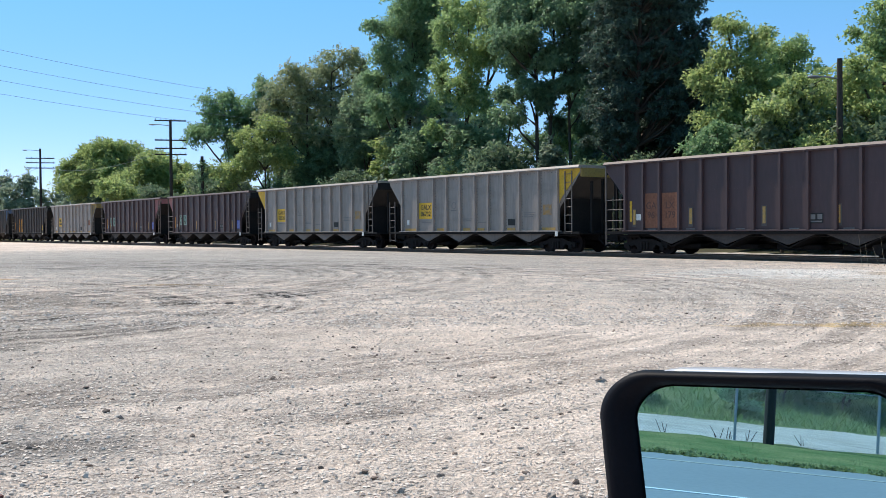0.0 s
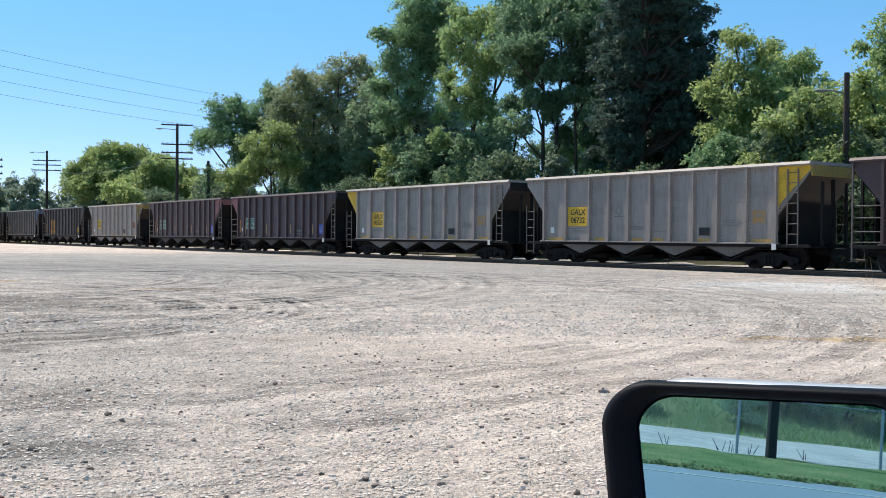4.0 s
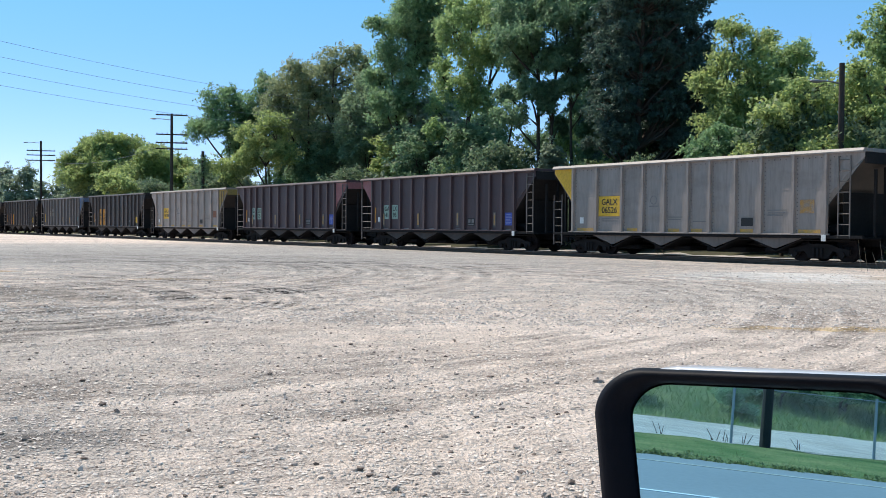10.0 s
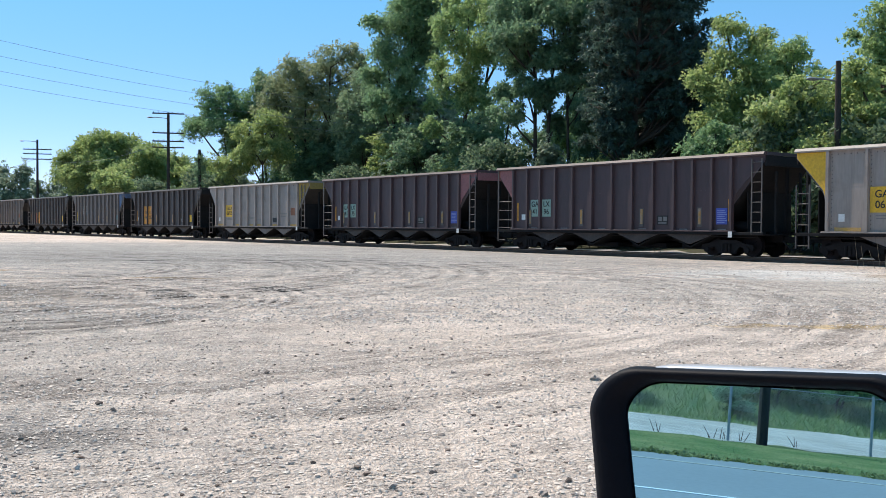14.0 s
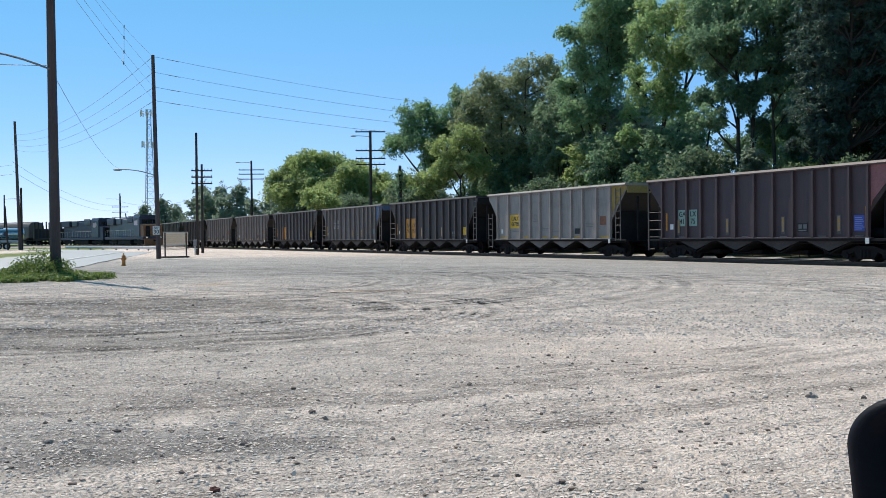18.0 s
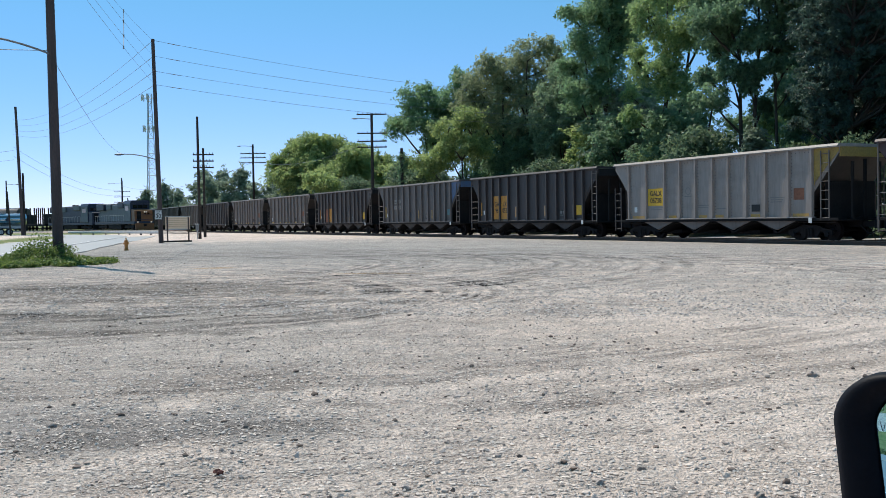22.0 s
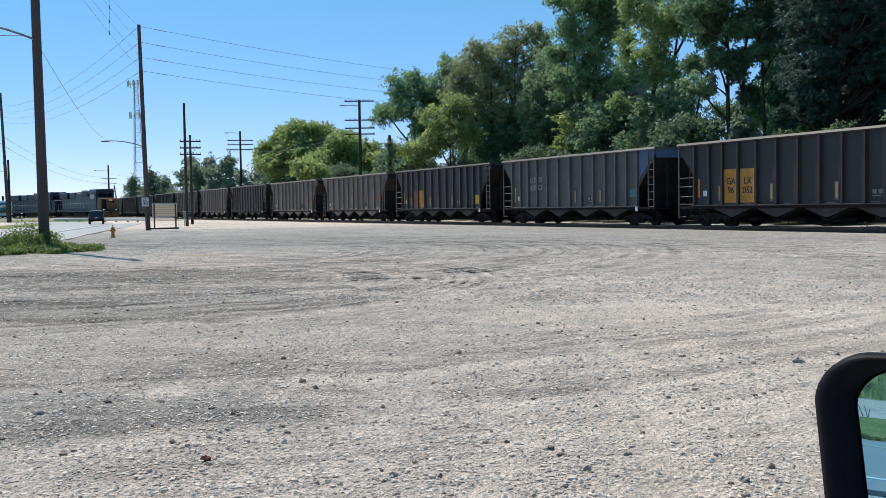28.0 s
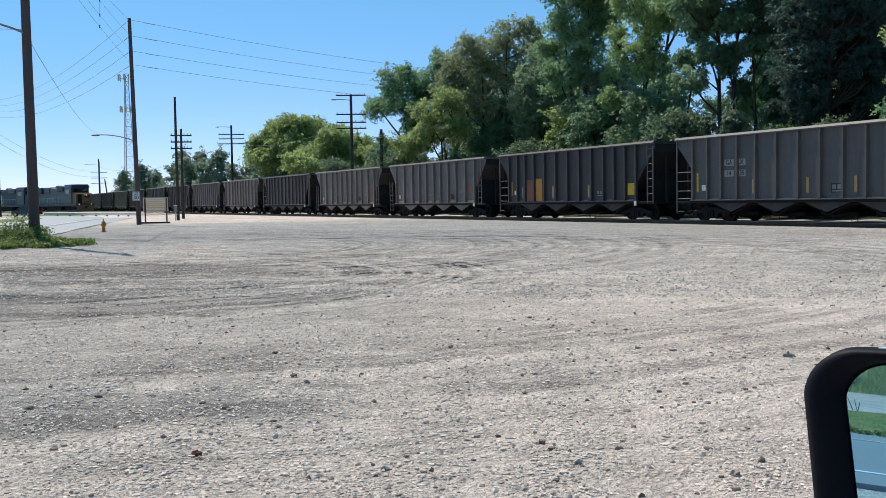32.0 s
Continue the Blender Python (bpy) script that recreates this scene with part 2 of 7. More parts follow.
    col = spot(col, -7.0, 9.0, 6.5, 6.5, (0.52, 0.475, 0.435), 0.5)
    col = spot(col, -3.7, 5.9, 2.2, 0.8, (0.40, 0.37, 0.35), 0.7)
    col = spot(col, -8.0, 15.4, 6.0, 0.6, (0.30, 0.26, 0.225), 0.6)
    # narrow dark streaks along the wheel ruts near the weeds
    for cx, cy, rx, ry, k in ((-11.9, 18.2, 2.6, 0.5, 0.75), (-9.4, 19.6, 2.2, 0.4, 0.5), (-7.0, 11.0, 2.6, 0.32, 0.55), (-8.6, 12.9, 2.4, 0.3, 0.5), (-6.4, 14.2, 2.0, 0.3, 0.45), (-9.8, 15.2, 2.2, 0.35, 0.5)):
        col = spot(col, cx, cy, rx, ry, (0.15, 0.125, 0.105), k)
    hsv = nt.nodes.new("ShaderNodeHueSaturation")
    L(col, hsv.inputs["Color"])
    L(total, hsv.inputs["Value"])
    L(hsv.outputs[0], b.inputs["Base Color"])
    bp = nt.nodes.new("ShaderNodeBump")
    bp.inputs["Strength"].default_value, bp.inputs["Distance"].default_value = 1.0, 0.06
    L(math_node("ADD", math_node("ADD", grain, math_node("MULTIPLY", ruts, 1.1)), math_node("ADD", cells, mid)), bp.inputs["Height"])
    L(bp.outputs[0], b.inputs["Normal"])
    return m


GRAVEL = gravel_mat()
STONE = mat("stone", (0.68, 0.59, 0.525), 0.95, 0, 0.2, 9, 60, island=0.35, spec=0.1)
FAR_STONE = mat("grey_stone", (0.53, 0.475, 0.435), 0.95, 0, 0.2, 9, 60, island=0.4, spec=0.1)
BALLAST = mat("ballast", (0.44, 0.38, 0.335), 0.95, 0, 0.4, 6, 18, 0.03, spec=0.2)
CONCRETE = mat("concrete", (0.26, 0.257, 0.25), 0.5, 0, 0.14, 0.4, 14, 0.002, spec=0.6)
WHITE_LINE = mat("road_paint", (0.75, 0.75, 0.73), 0.7, 0, 0.2, 2, 30)
# soil near black: shade seen under the cars is put into its colour
DARKENED_SOIL = mat("darkened_soil", (0.050, 0.042, 0.036), 0.95, 0, 0.4, 0.8, 16, 0.02, second=(0.07, 0.075, 0.035), spec=0.1)
GRASS = mat("grass", (0.085, 0.14, 0.045), 0.9, 0, 0.5, 0.9, 14, 0.04, second=(0.21, 0.21, 0.085), spread=0.3, spec=0.1)
BLADES = leaf_mat("grass_blades", (0.09, 0.17, 0.04), (0.25, 0.29, 0.09), 0.45)
STEEL = mat("rail_steel", (0.16, 0.10, 0.075), 0.6, 0.5, 0.3, 3, 30)
RAILHEAD = mat("rail_head", (0.45, 0.42, 0.40), 0.3, 1.0, 0.15, 3, 30)
SLEEPER = mat("sleeper_wood", (0.10, 0.075, 0.055), 0.9, 0, 0.35, 5, 40, 0.01)
DARK_IRON = mat("wheel_iron", (0.018, 0.014, 0.015), 0.7, 0.0, 0.3, 6, 30, spec=0.15)
BLACK = mat("underframe_black", (0.017, 0.0165, 0.018), 0.8, 0, 0.4, 2, 20, 0.004, spec=0.15)
POLEWOOD = mat("pole_wood", (0.105, 0.075, 0.07), 0.9, 0, 0.45, 1.2, 30, 0.01, stretch=(4, 4, 0.3))
DARKWOOD = mat("dark_pole_wood", (0.045, 0.034, 0.028), 0.9, 0, 0.35, 1.2, 30, 0.01, stretch=(4, 4, 0.3))
GALV = mat("galvanised_steel", (0.42, 0.43, 0.44), 0.45, 0.8, 0.12, 2, 30)
# lamps: backlit darkness put into the grey; the signal cabinet shares it
LAMP_GREY = mat("darkened_lamp_grey", (0.20, 0.205, 0.215), 0.6, 0.2, 0.15, 3, 30)
WIRE = mat("cable", (0.24, 0.255, 0.28), 0.6)
BARK = mat("bark", (0.085, 0.065, 0.05), 0.95, 0, 0.4, 3, 25, 0.02, stretch=(3, 3, 0.6))
LEAVES = [leaf_mat("leaves_mid", (0.142, 0.259, 0.140), (0.289, 0.429, 0.211), 0.6),
          leaf_mat("leaves_yellow", (0.196, 0.292, 0.129), (0.458, 0.528, 0.199), 0.6),
          # scrub leaves: the wood's shade is put into the colour; bank shrubs share it
          leaf_mat("leaves_shaded", (0.093, 0.154, 0.099), (0.196, 0.259, 0.140), 0.55),
          leaf_mat("leaves_olive", (0.202, 0.259, 0.158), (0.365, 0.402, 0.222), 0.6),
          leaf_mat("leaves_pine", (0.045, 0.085, 0.078), (0.105, 0.165, 0.122), 0.45),
          leaf_mat("leaves_feathery", (0.164, 0.286, 0.170), (0.327, 0.462, 0.240), 0.6),
          # far trees: distance haze put into a paler, greyer leaf colour
          leaf_mat("leaves_hazy", (0.21, 0.275, 0.21), (0.33, 0.395, 0.275), 0.6),
          leaf_mat("leaves_grey", (0.180, 0.270, 0.181), (0.327, 0.424, 0.246), 0.6),
          # lighter leaves: full sun is put into the colour
          leaf_mat("leaves_sunlit", (0.180, 0.292, 0.140), (0.403, 0.512, 0.211), 0.6),
          leaf_mat("leaves_slim", (0.131, 0.231, 0.146), (0.256, 0.374, 0.205), 0.6)]


def rust_paint(name, base, streak, amount=0.5, dirt=(0.05, 0.04, 0.036), grime=0.5):
    """Old paint: broad fading, narrow runs of dirt down the sheets and blotches of grime."""
    m = mat(name, base, 0.58, 0, 0.16, 1.1, 9, 0.003, second=streak, spread=0.9 - 0.5 * amount, stretch=(1.4, 1.4, 0.28))
    nt = m.node_tree
    b = nt.nodes["Principled BSDF"]
    col = b.inputs["Base Color"].links[0].from_socket
    tc = nt.nodes.new("ShaderNodeTexCoord")
    for stretch, scale, detail, lo, hi, k in (((5.0, 5.0, 0.22), 1.3, 5, 0.50, 0.78, 0.75 * grime), ((0.55, 0.55, 1.1), 1.0, 7, 0.50, 0.74, 0.8 * grime)):
        mp = nt.nodes.new("ShaderNodeMapping")
        mp.inputs["Scale"].default_value = stretch
        nt.links.new(tc.outputs["Object"], mp.inputs[0])
        n = nt.nodes.new("ShaderNodeTexNoise")
        n.inputs["Scale"].default_value, n.inputs["Detail"].default_value, n.inputs["Roughness"].default_value = scale, detail, 0.62
        nt.links.new(mp.outputs[0], n.inputs[0])
        r = nt.nodes.new("ShaderNodeMapRange")
        r.inputs[1].default_value, r.inputs[2].default_value, r.inputs[4].default_value = lo, hi, k
        nt.links.new(n.outputs[0], r.inputs[0])
        mx = nt.nodes.new("ShaderNodeMix")
        mx.data_type = "RGBA"
        mx.inputs[7].default_value = (*dirt, 1)
        nt.links.new(r.outputs[0], mx.inputs[0])
        nt.links.new(col, mx.inputs[6])
        col = mx.outputs[2]
    nt.links.new(col, b.inputs["Base Color"])
    b.inputs["Sheen Weight"].default_value, b.inputs["Sheen Roughness"].default_value = 0.1, 0.4
    b.inputs["Sheen Tint"].default_value = (1.0, 0.88, 0.76, 1)
    return m


PAINT = {
    "brown": rust_paint("oxide_brown_paint", (0.068, 0.036, 0.040), (0.046, 0.027, 0.030), dirt=(0.030, 0.022, 0.023)),
    "dark": rust_paint("dark_brown_paint", (0.032, 0.0225, 0.0235), (0.020, 0.0155, 0.016), dirt=(0.015, 0.012, 0.012)),
    "white": rust_paint("grey_white_paint", (0.305, 0.264, 0.240), (0.235, 0.198, 0.176), dirt=(0.105, 0.083, 0.072), grime=0.55),
    "tan": rust_paint("tan_grey_paint", (0.135, 0.108, 0.095), (0.092, 0.073, 0.064), dirt=(0.055, 0.043, 0.038), grime=0.6),
    "grey": rust_paint("mid_grey_paint", (0.098, 0.086, 0.083), (0.064, 0.056, 0.054), dirt=(0.036, 0.031, 0.030)),
}
YELLOW = mat("yellow_paint", (0.68, 0.40, 0.015), 0.6, 0, 0.25, 2, 12, second=(0.5, 0.30, 0.03))
DULL_YELLOW = mat("dirty_yellow_paint", (0.36, 0.23, 0.045), 0.7, 0, 0.3, 2, 12, second=(0.24, 0.17, 0.06))
DULL_BLUE = mat("dirty_blue_paint", (0.065, 0.14, 0.29), 0.7, 0, 0.3, 2, 12, second=(0.09, 0.10, 0.13))
ORANGE = mat("orange_paint", (0.55, 0.24, 0.02), 0.65, 0, 0.25, 2, 12, second=(0.38, 0.17, 0.04))
WORN_ORANGE = mat("worn_orange_paint", (0.42, 0.22, 0.06), 0.75, 0, 0.25, 5, 30, second=(0.27, 0.21, 0.16), spread=0.25)
PALE_GREEN = mat("pale_green_paint", (0.26, 0.37, 0.31), 0.7, 0, 0.15, 2, 12)
PINK = mat("faded_red_paint", (0.30, 0.12, 0.12), 0.7, 0, 0.25, 2, 12)
PALE_BLUE = mat("pale_blue_lettering", (0.30, 0.34, 0.60), 0.8)
BLUE = mat("blue_paint", (0.05, 0.085, 0.40), 0.6, 0, 0.2, 2, 12)
WORN_YELLOW = mat("worn_yellow_paint", (0.52, 0.29, 0.04), 0.75, 0, 0.3, 6, 30, second=(0.34, 0.24, 0.13))
DUSTY = rust_paint("coal_dusted_slope", (0.05, 0.039, 0.034), (0.028, 0.023, 0.021), dirt=(0.018, 0.016, 0.016), grime=0.9)
PALE_LIP = rust_paint("dirty_grey_lip", (0.15, 0.128, 0.115), (0.10, 0.085, 0.078), dirt=(0.04, 0.034, 0.032), grime=0.8)
# coal dust on the car ends, with their deep shade put into the colour
SHADED_COAL = mat("shaded_coal_steel", (0.014, 0.013, 0.014), 0.9, 0, 0.3, 1.5, 14, 0.003, second=(0.022, 0.020, 0.020), spec=0.25)
# dark grey steel for the bay lips and rivets
DARK_STEEL = mat("dark_grey_steel", (0.035, 0.031, 0.031), 0.85, 0, 0.35, 1.5, 14, 0.003, second=(0.06, 0.052, 0.05))
FADED_INK = mat("faded_ink", (0.20, 0.19, 0.185), 0.8)
TEAL_FADED = mat("faded_teal_paint", (0.10, 0.20, 0.22), 0.8, 0, 0.2, 2, 12)
FADED = mat("faded_orange_paint", (0.26, 0.105, 0.06), 0.8, 0, 0.3, 2, 12)
FAINT = mat("faint_brown_lettering", (0.13, 0.062, 0.048), 0.8)
FADED_WHITE = mat("faded_white_paint", (0.30, 0.285, 0.27), 0.8, 0, 0.2, 4, 20)
LETTER = mat("black_lettering", (0.02, 0.02, 0.02), 0.7)
PALE_LETTER = mat("white_lettering", (0.7, 0.7, 0.68), 0.7, 0, 0.15, 3, 20)


# ---- mesh helpers ----
def part(name, bm, material, parent=None, label="", m=None):
    """One bmesh, or an already made mesh, as one object under a thing or a part."""
    me = bm
    if not isinstance(bm, bpy.types.Mesh):
        me = bpy.data.meshes.new(name)
        bm.to_mesh(me)
        bm.free()
    if material and not me.materials:
        me.materials.append(material)
    ob = new(name, me)
    if m is not None:
        ob.matrix_basis = m
    ob.parent = parent
    return tagged(ob, label) if label else ob


def thing(name, label, category, m=None, group="", kind=""):
    ob = new(name)
    ob.empty_display_size = 0.3
    if m is not None:
        ob.matrix_basis = m
    return tagged(ob, label, category, group, kind)


def box(bm, x0, y0, z0, x1, y1, z1, bevel=0.0):
    r = bmesh.ops.create_cube(bm, size=1.0, matrix=Matrix.Translation(((x0 + x1) / 2, (y0 + y1) / 2, (z0 + z1) / 2)) @ Matrix.Diagonal((abs(x1 - x0), abs(y1 - y0), abs(z1 - z0), 1)))
    if bevel:
        es = list({e for v in r["verts"] for e in v.link_edges})
        bmesh.ops.bevel(bm, geom=es, offset=bevel, segments=2, affect="EDGES", profile=0.5)
    return bm


def rod(bm, a, b, r0, r1=None, n=8):
    a, b = Vector(a), Vector(b)
    d = b - a
    q = d.to_track_quat("Z", "Y").to_matrix().to_4x4()
    bmesh.ops.create_cone(bm, cap_ends=True, segments=n, radius1=r0, radius2=r0 if r1 is None else r1, depth=d.length, matrix=Matrix.Translation((a + b) / 2) @ q)
    return bm


def poly(bm, pts, thick):
    """A flat outline with thickness (a vector)."""
    t = Vector(thick)
    lo = [bm.verts.new(p) for p in pts]
    hi = [bm.verts.new(Vector(p) + t) for p in pts]
    bm.faces.new(lo)
    bm.faces.new(hi[::-1])
    for i in range(len(pts)):
        j = (i + 1) % len(pts)
        bm.faces.new((lo[i], hi[i], hi[j], lo[j]))
    bmesh.ops.recalc_face_normals(bm, faces=bm.faces)
    return bm


def fresh():
    return bmesh.new()


def mesh_from(name, verts, faces, material, smooth=False):
    me = bpy.data.meshes.new(name)
    me.from_pydata(verts, [], faces)
    me.materials.append(material)
    if smooth:
        me.polygons.foreach_set("use_smooth", [True] * len(me.polygons))
    me.update()
    return me


MESHES = {}


def cached(key, make):
    """A mesh that alike parts share."""
    if key not in MESHES:
        bm = make(fresh())
        me = bpy.data.meshes.new(str(key[0]))
        bm.to_mesh(me)
        bm.free()
        me.materials.append(key[1])
        MESHES[key] = me
    return MESHES[key]


def lettering(text, size, material):
    key = ("lettering", material, text, size)
    if key not in MESHES:
        cu = bpy.data.curves.new("lettering", "FONT")
        cu.body, cu.size, cu.align_x, cu.align_y, cu.extrude = text, size, "CENTER", "CENTER", 0.004
        cu.space_line = 1.0
        cu.offset = 0.012 * size
        ob = new("lettering", cu)
        me = bpy.data.meshes.new_from_object(ob.evaluated_get(bpy.context.evaluated_depsgraph_get()))
        bpy.data.objects.remove(ob)
        me.name = "lettering"
        me.materials.clear()
        me.materials.append(material)
        MESHES[key] = me
    return MESHES[key]


# ---- ground ----
def smooth01(x):
    x = min(1, max(0, x))
    return x * x * (3 - 2 * x)


def ground_height(x, y):
    a, w = x * ROAD.x + y * ROAD.y, x * ROADN.x + y * ROADN.y
    v = x * ACROSS.x + y * ACROSS.y
    h = 0.0
    if v < SIDE - 1.5 and a < 90 and w < 8.5:
        k = min(1, (SIDE - 1.5 - v) / 3) * min(1, (8.5 - w) / 2)
        h += k * (0.05 * (noise.noise((x * 0.16, y * 0.16, 0)) + 0.5 * noise.noise((x * 0.55, y * 0.55, 3))) + 0.012 * noise.noise((x * 2.3, y * 2.3, 7)))
        r = math.hypot(x + 22, y - 4)
        h += k * 0.028 * noise.noise((r * 1.6, math.atan2(y - 4, x + 22) * 3, 1))
    h += 0.13 * math.exp(-(((x - 9.0) / 2.8) ** 2 + ((y - 26.6) / 2.2) ** 2)) * smooth01((SIDE - 1.0 - v) / 2.5)
    if w > 31:
        h += 2.6 * smooth01((w - 31.5) / 9) * smooth01((120 - a) / 60)
    if v > CENTRE + 6:
        h += 0.4 * smooth01((v - CENTRE - 6) / 10)
    return h


def verge_edge(a):
    """How far out the far side of the road lies."""
    return 14.5 + 1.3 * smooth01((a - 2) / 30)


def build_ground():
    import_rows = [-4000, -1500, -600, -250, -120, -70, -45]
    fine = list(np.arange(-36, 3, 1.5)) + list(np.arange(3, 16, 0.25)) + list(np.arange(16, 48, 0.6)) + list(np.arange(48, 130, 3.0))
    ys = import_rows + fine + [135, 150, 180, 230, 320, 600, 1500, 4500]
    xs = [-4500, -1500, -600, -320, -220, -160, -130] + list(np.arange(-115, -30, 4.0)) + list(np.arange(-30, -8, 1.0)) + list(np.arange(-8, 8, 0.25)) + list(np.arange(8, 30, 0.7)) + [32, 36, 42, 50, 65, 90, 140, 250, 600, 1500, 4500]
    verts = [(x, y, ground_height(x, y)) for y in ys for x in xs]
    n = len(xs)
    faces = [(j * n + i, j * n + i + 1, (j + 1) * n + i + 1, (j + 1) * n + i) for j in range(len(ys) - 1) for i in range(n - 1)]
    me = mesh_from("ground", verts, faces, GRAVEL, True)
    me.materials.append(GRASS)
    me.materials.append(DARKENED_SOIL)
    for p in me.polygons:
        c = p.center
        w, v = c.x * ROADN.x + c.y * ROADN.y, c.x * ACROSS.x + c.y * ACROSS.y
        a = c.x * ROAD.x + c.y * ROAD.y
        if CENTRE + 7.4 < v < CENTRE + 24 and w < 9:
            p.material_index = 2
        elif (verge_edge(a) - 0.3 < w < 21 or w > 31.2) or (v > CENTRE + 4 and w > 9) or v > CENTRE + 24 or math.hypot(c.x, c.y) > 150:
            p.material_index = 1
    tagged(new("ground", me), "pale crushed-stone lot with wheel marks, grass beyond", "ground", "", "structure")


build_ground()


def strip(name, pts_left, pts_right, z, material, label, category):
    verts, faces = [], []
    for (ax, ay), (bx, by) in zip(pts_left, pts_right):
        verts += [(ax, ay, ground_height(ax, ay) + z), (bx, by, ground_height(bx, by) + z)]
    for i in range(len(pts_left) - 1):
        faces.append((2 * i, 2 * i + 1, 2 * i + 3, 2 * i + 2))
    k = len(verts)
    low = [(x, y, zz - 0.3) for x, y, zz in verts]
    verts += low
    for i in range(len(pts_left) - 1):
        faces += [(2 * i, 2 * i + 2, 2 * i + 2 + k, 2 * i + k), (2 * i + 1, 2 * i + 1 + k, 2 * i + 3 + k, 2 * i + 3)]
    return tagged(new(name, mesh_from(name, verts, faces, material)), label, category, "", "structure")


def road_bend(a):
    return max(0, a - 105) ** 2 * 0.0065


def near_edge(a):
    return -0.9 * (1 - smooth01((a - 2) / 20))


def road_pts(w, lo=-60, hi=215, step=5, shift=0.0, near=0.0):
    out = []
    for i in range(int((hi - lo) / step) + 1):
        a = lo + i * step
        p = on_road(a, w + road_bend(a) + shift * (verge_edge(a) - 15.8) + near * near_edge(a))
        out.append((p.x, p.y))
    return out


strip("road", road_pts(15.8, shift=1), road_pts(9.5, near=1), 0.05, CONCRETE, "pale sunlit concrete road beside the gravel lot", "road")
strip("pavement", road_pts(9.48, 44, 110), road_pts(6.6, 44, 110), 0.03, CONCRETE, "pale concrete apron at the road edge", "apron")
strip("road_marking", road_pts(9.93, -60, 100, near=0.4), road_pts(9.84, -60, 100, near=0.4), 0.056, WHITE_LINE, "worn white edge line on the road", "road marking")
strip("road_marking", road_pts(14.7, -60, 100, shift=1), road_pts(14.6, -60, 100, shift=1), 0.056, mat("yellow_line", (0.52, 0.48, 0.40), 0.7, 0, 0.3, 2, 30), "faded yellow line on the road", "road marking")


# ---- track ----
def build_track():
    t = thing("railway_track", "rusty steel railway track on dark ballast", "railway track", Matrix.LocRotScale(on_track(0, CENTRE, 0), Euler((0, 0, radians(HEAD))), None), "", "structure")
    lo, hi = -330, 30  # local x runs the other way from TRACK
    bm = fresh()
    poly(bm, [(lo, -2.3, -0.2), (lo, -1.5, 0.03), (lo, 1.6, 0.03), (lo, 2.6, -0.2)], (hi - lo, 0, 0))
    part("ballast", bm, BALLAST, t)
    for y in (-0.72, 0.72):
        bm = fresh()
        poly(bm, [(lo, y - 0.07, 0.03), (lo, y - 0.07, 0.05), (lo, y - 0.012, 0.07), (lo, y - 0.012, 0.14), (lo, y - 0.036, 0.15), (lo, y - 0.036, 0.178), (lo, y + 0.036, 0.178), (lo, y + 0.036, 0.15), (lo, y + 0.012, 0.14), (lo, y + 0.012, 0.07), (lo, y + 0.07, 0.05), (lo, y + 0.07, 0.03)], (hi - lo, 0, 0))
        r = part("rail", bm, STEEL, t)
        part("rail_head", box(fresh(), lo, y - 0.03, 0.1785, hi, y + 0.03, 0.183), RAILHEAD, r)
    me = cached(("sleeper", SLEEPER), lambda b: box(b, -0.115, -1.3, -0.08, 0.115, 1.3, 0.045, 0.01))
    for i in range(290):
        part("sleeper", me, None, t, "", pose(-150 + i * 0.56, random.uniform(-0.04, 0.04), random.uniform(-0.006, 0.004), 0, 0, random.uniform(-1, 1)))


build_track()


# ---- hopper cars ----
BODY = 7.3
RIVETED = [-6.08, -4.69, -3.26, -2.13, -1.02, 0.14, 1.16, 2.29, 3.41, 4.72, 5.95]
WELDED = [-6.15, -5.2, -4.35, -3.38, -2.3, -1.15, 0.0, 1.1, 2.2, 3.25, 4.15, 5.05, 5.92]


def side_outline(y):
    pts = [(-BODY, 3.90), (-BODY, 3.66), (-6.78, 3.10), (-6.3, 2.54), (-6.2, 2.2), (-6.2, 1.12), (5.98, 1.12), (5.98, 2.25), (6.1, 2.52), (6.62, 3.05), (BODY, 3.68), (BODY, 3.90)]
    return [(x, y, z) for x, z in pts]


def ladder(bm, x, y, z0, z1, w=0.42):
    for dx in (0, w):
        box(bm, x + dx - 0.02, y - 0.02, z0, x + dx + 0.02, y + 0.02, z1)
    k = int((z1 - z0) / 0.36)
    for i in range(k + 1):
        z = z0 + 0.1 + i * 0.36
        if z < z1:
            rod(bm, (x, y, z), (x + w, y, z), 0.014, n=6)
    return bm


def grab_irons(bm, y):
    box(bm, -7.24, y - 0.025, 0.55, -7.19, y + 0.025, 3.85)
    for z in (1.2, 1.55, 2.0, 2.4):
        rod(bm, (-7.2, y, z), (-6.2, y, z), 0.016, n=6)
    rod(bm, (-7.2, y, 0.62), (-6.75, y, 0.62), 0.016, n=6)
    return bm


def rivets(bm, y, t):
    spots = [(r + dx, z) for r in RIVETED for dx in (0.12,) for z in np.arange(1.25, 3.75, 0.14)]
    spots += [(x, 3.74) for x in np.arange(-6.9, 6.9, 0.23)]
    for x, z in spots:
        vs = [bm.verts.new((x + a * 0.016, y, z + b * 0.016)) for a, b in ((-1, -1), (1, -1), (1, 1), (-1, 1))]
        top = bm.verts.new((x, y + t, z))
        for i in range(4):
            bm.faces.new((vs[i], vs[(i + 1) % 4], top))
    return bm


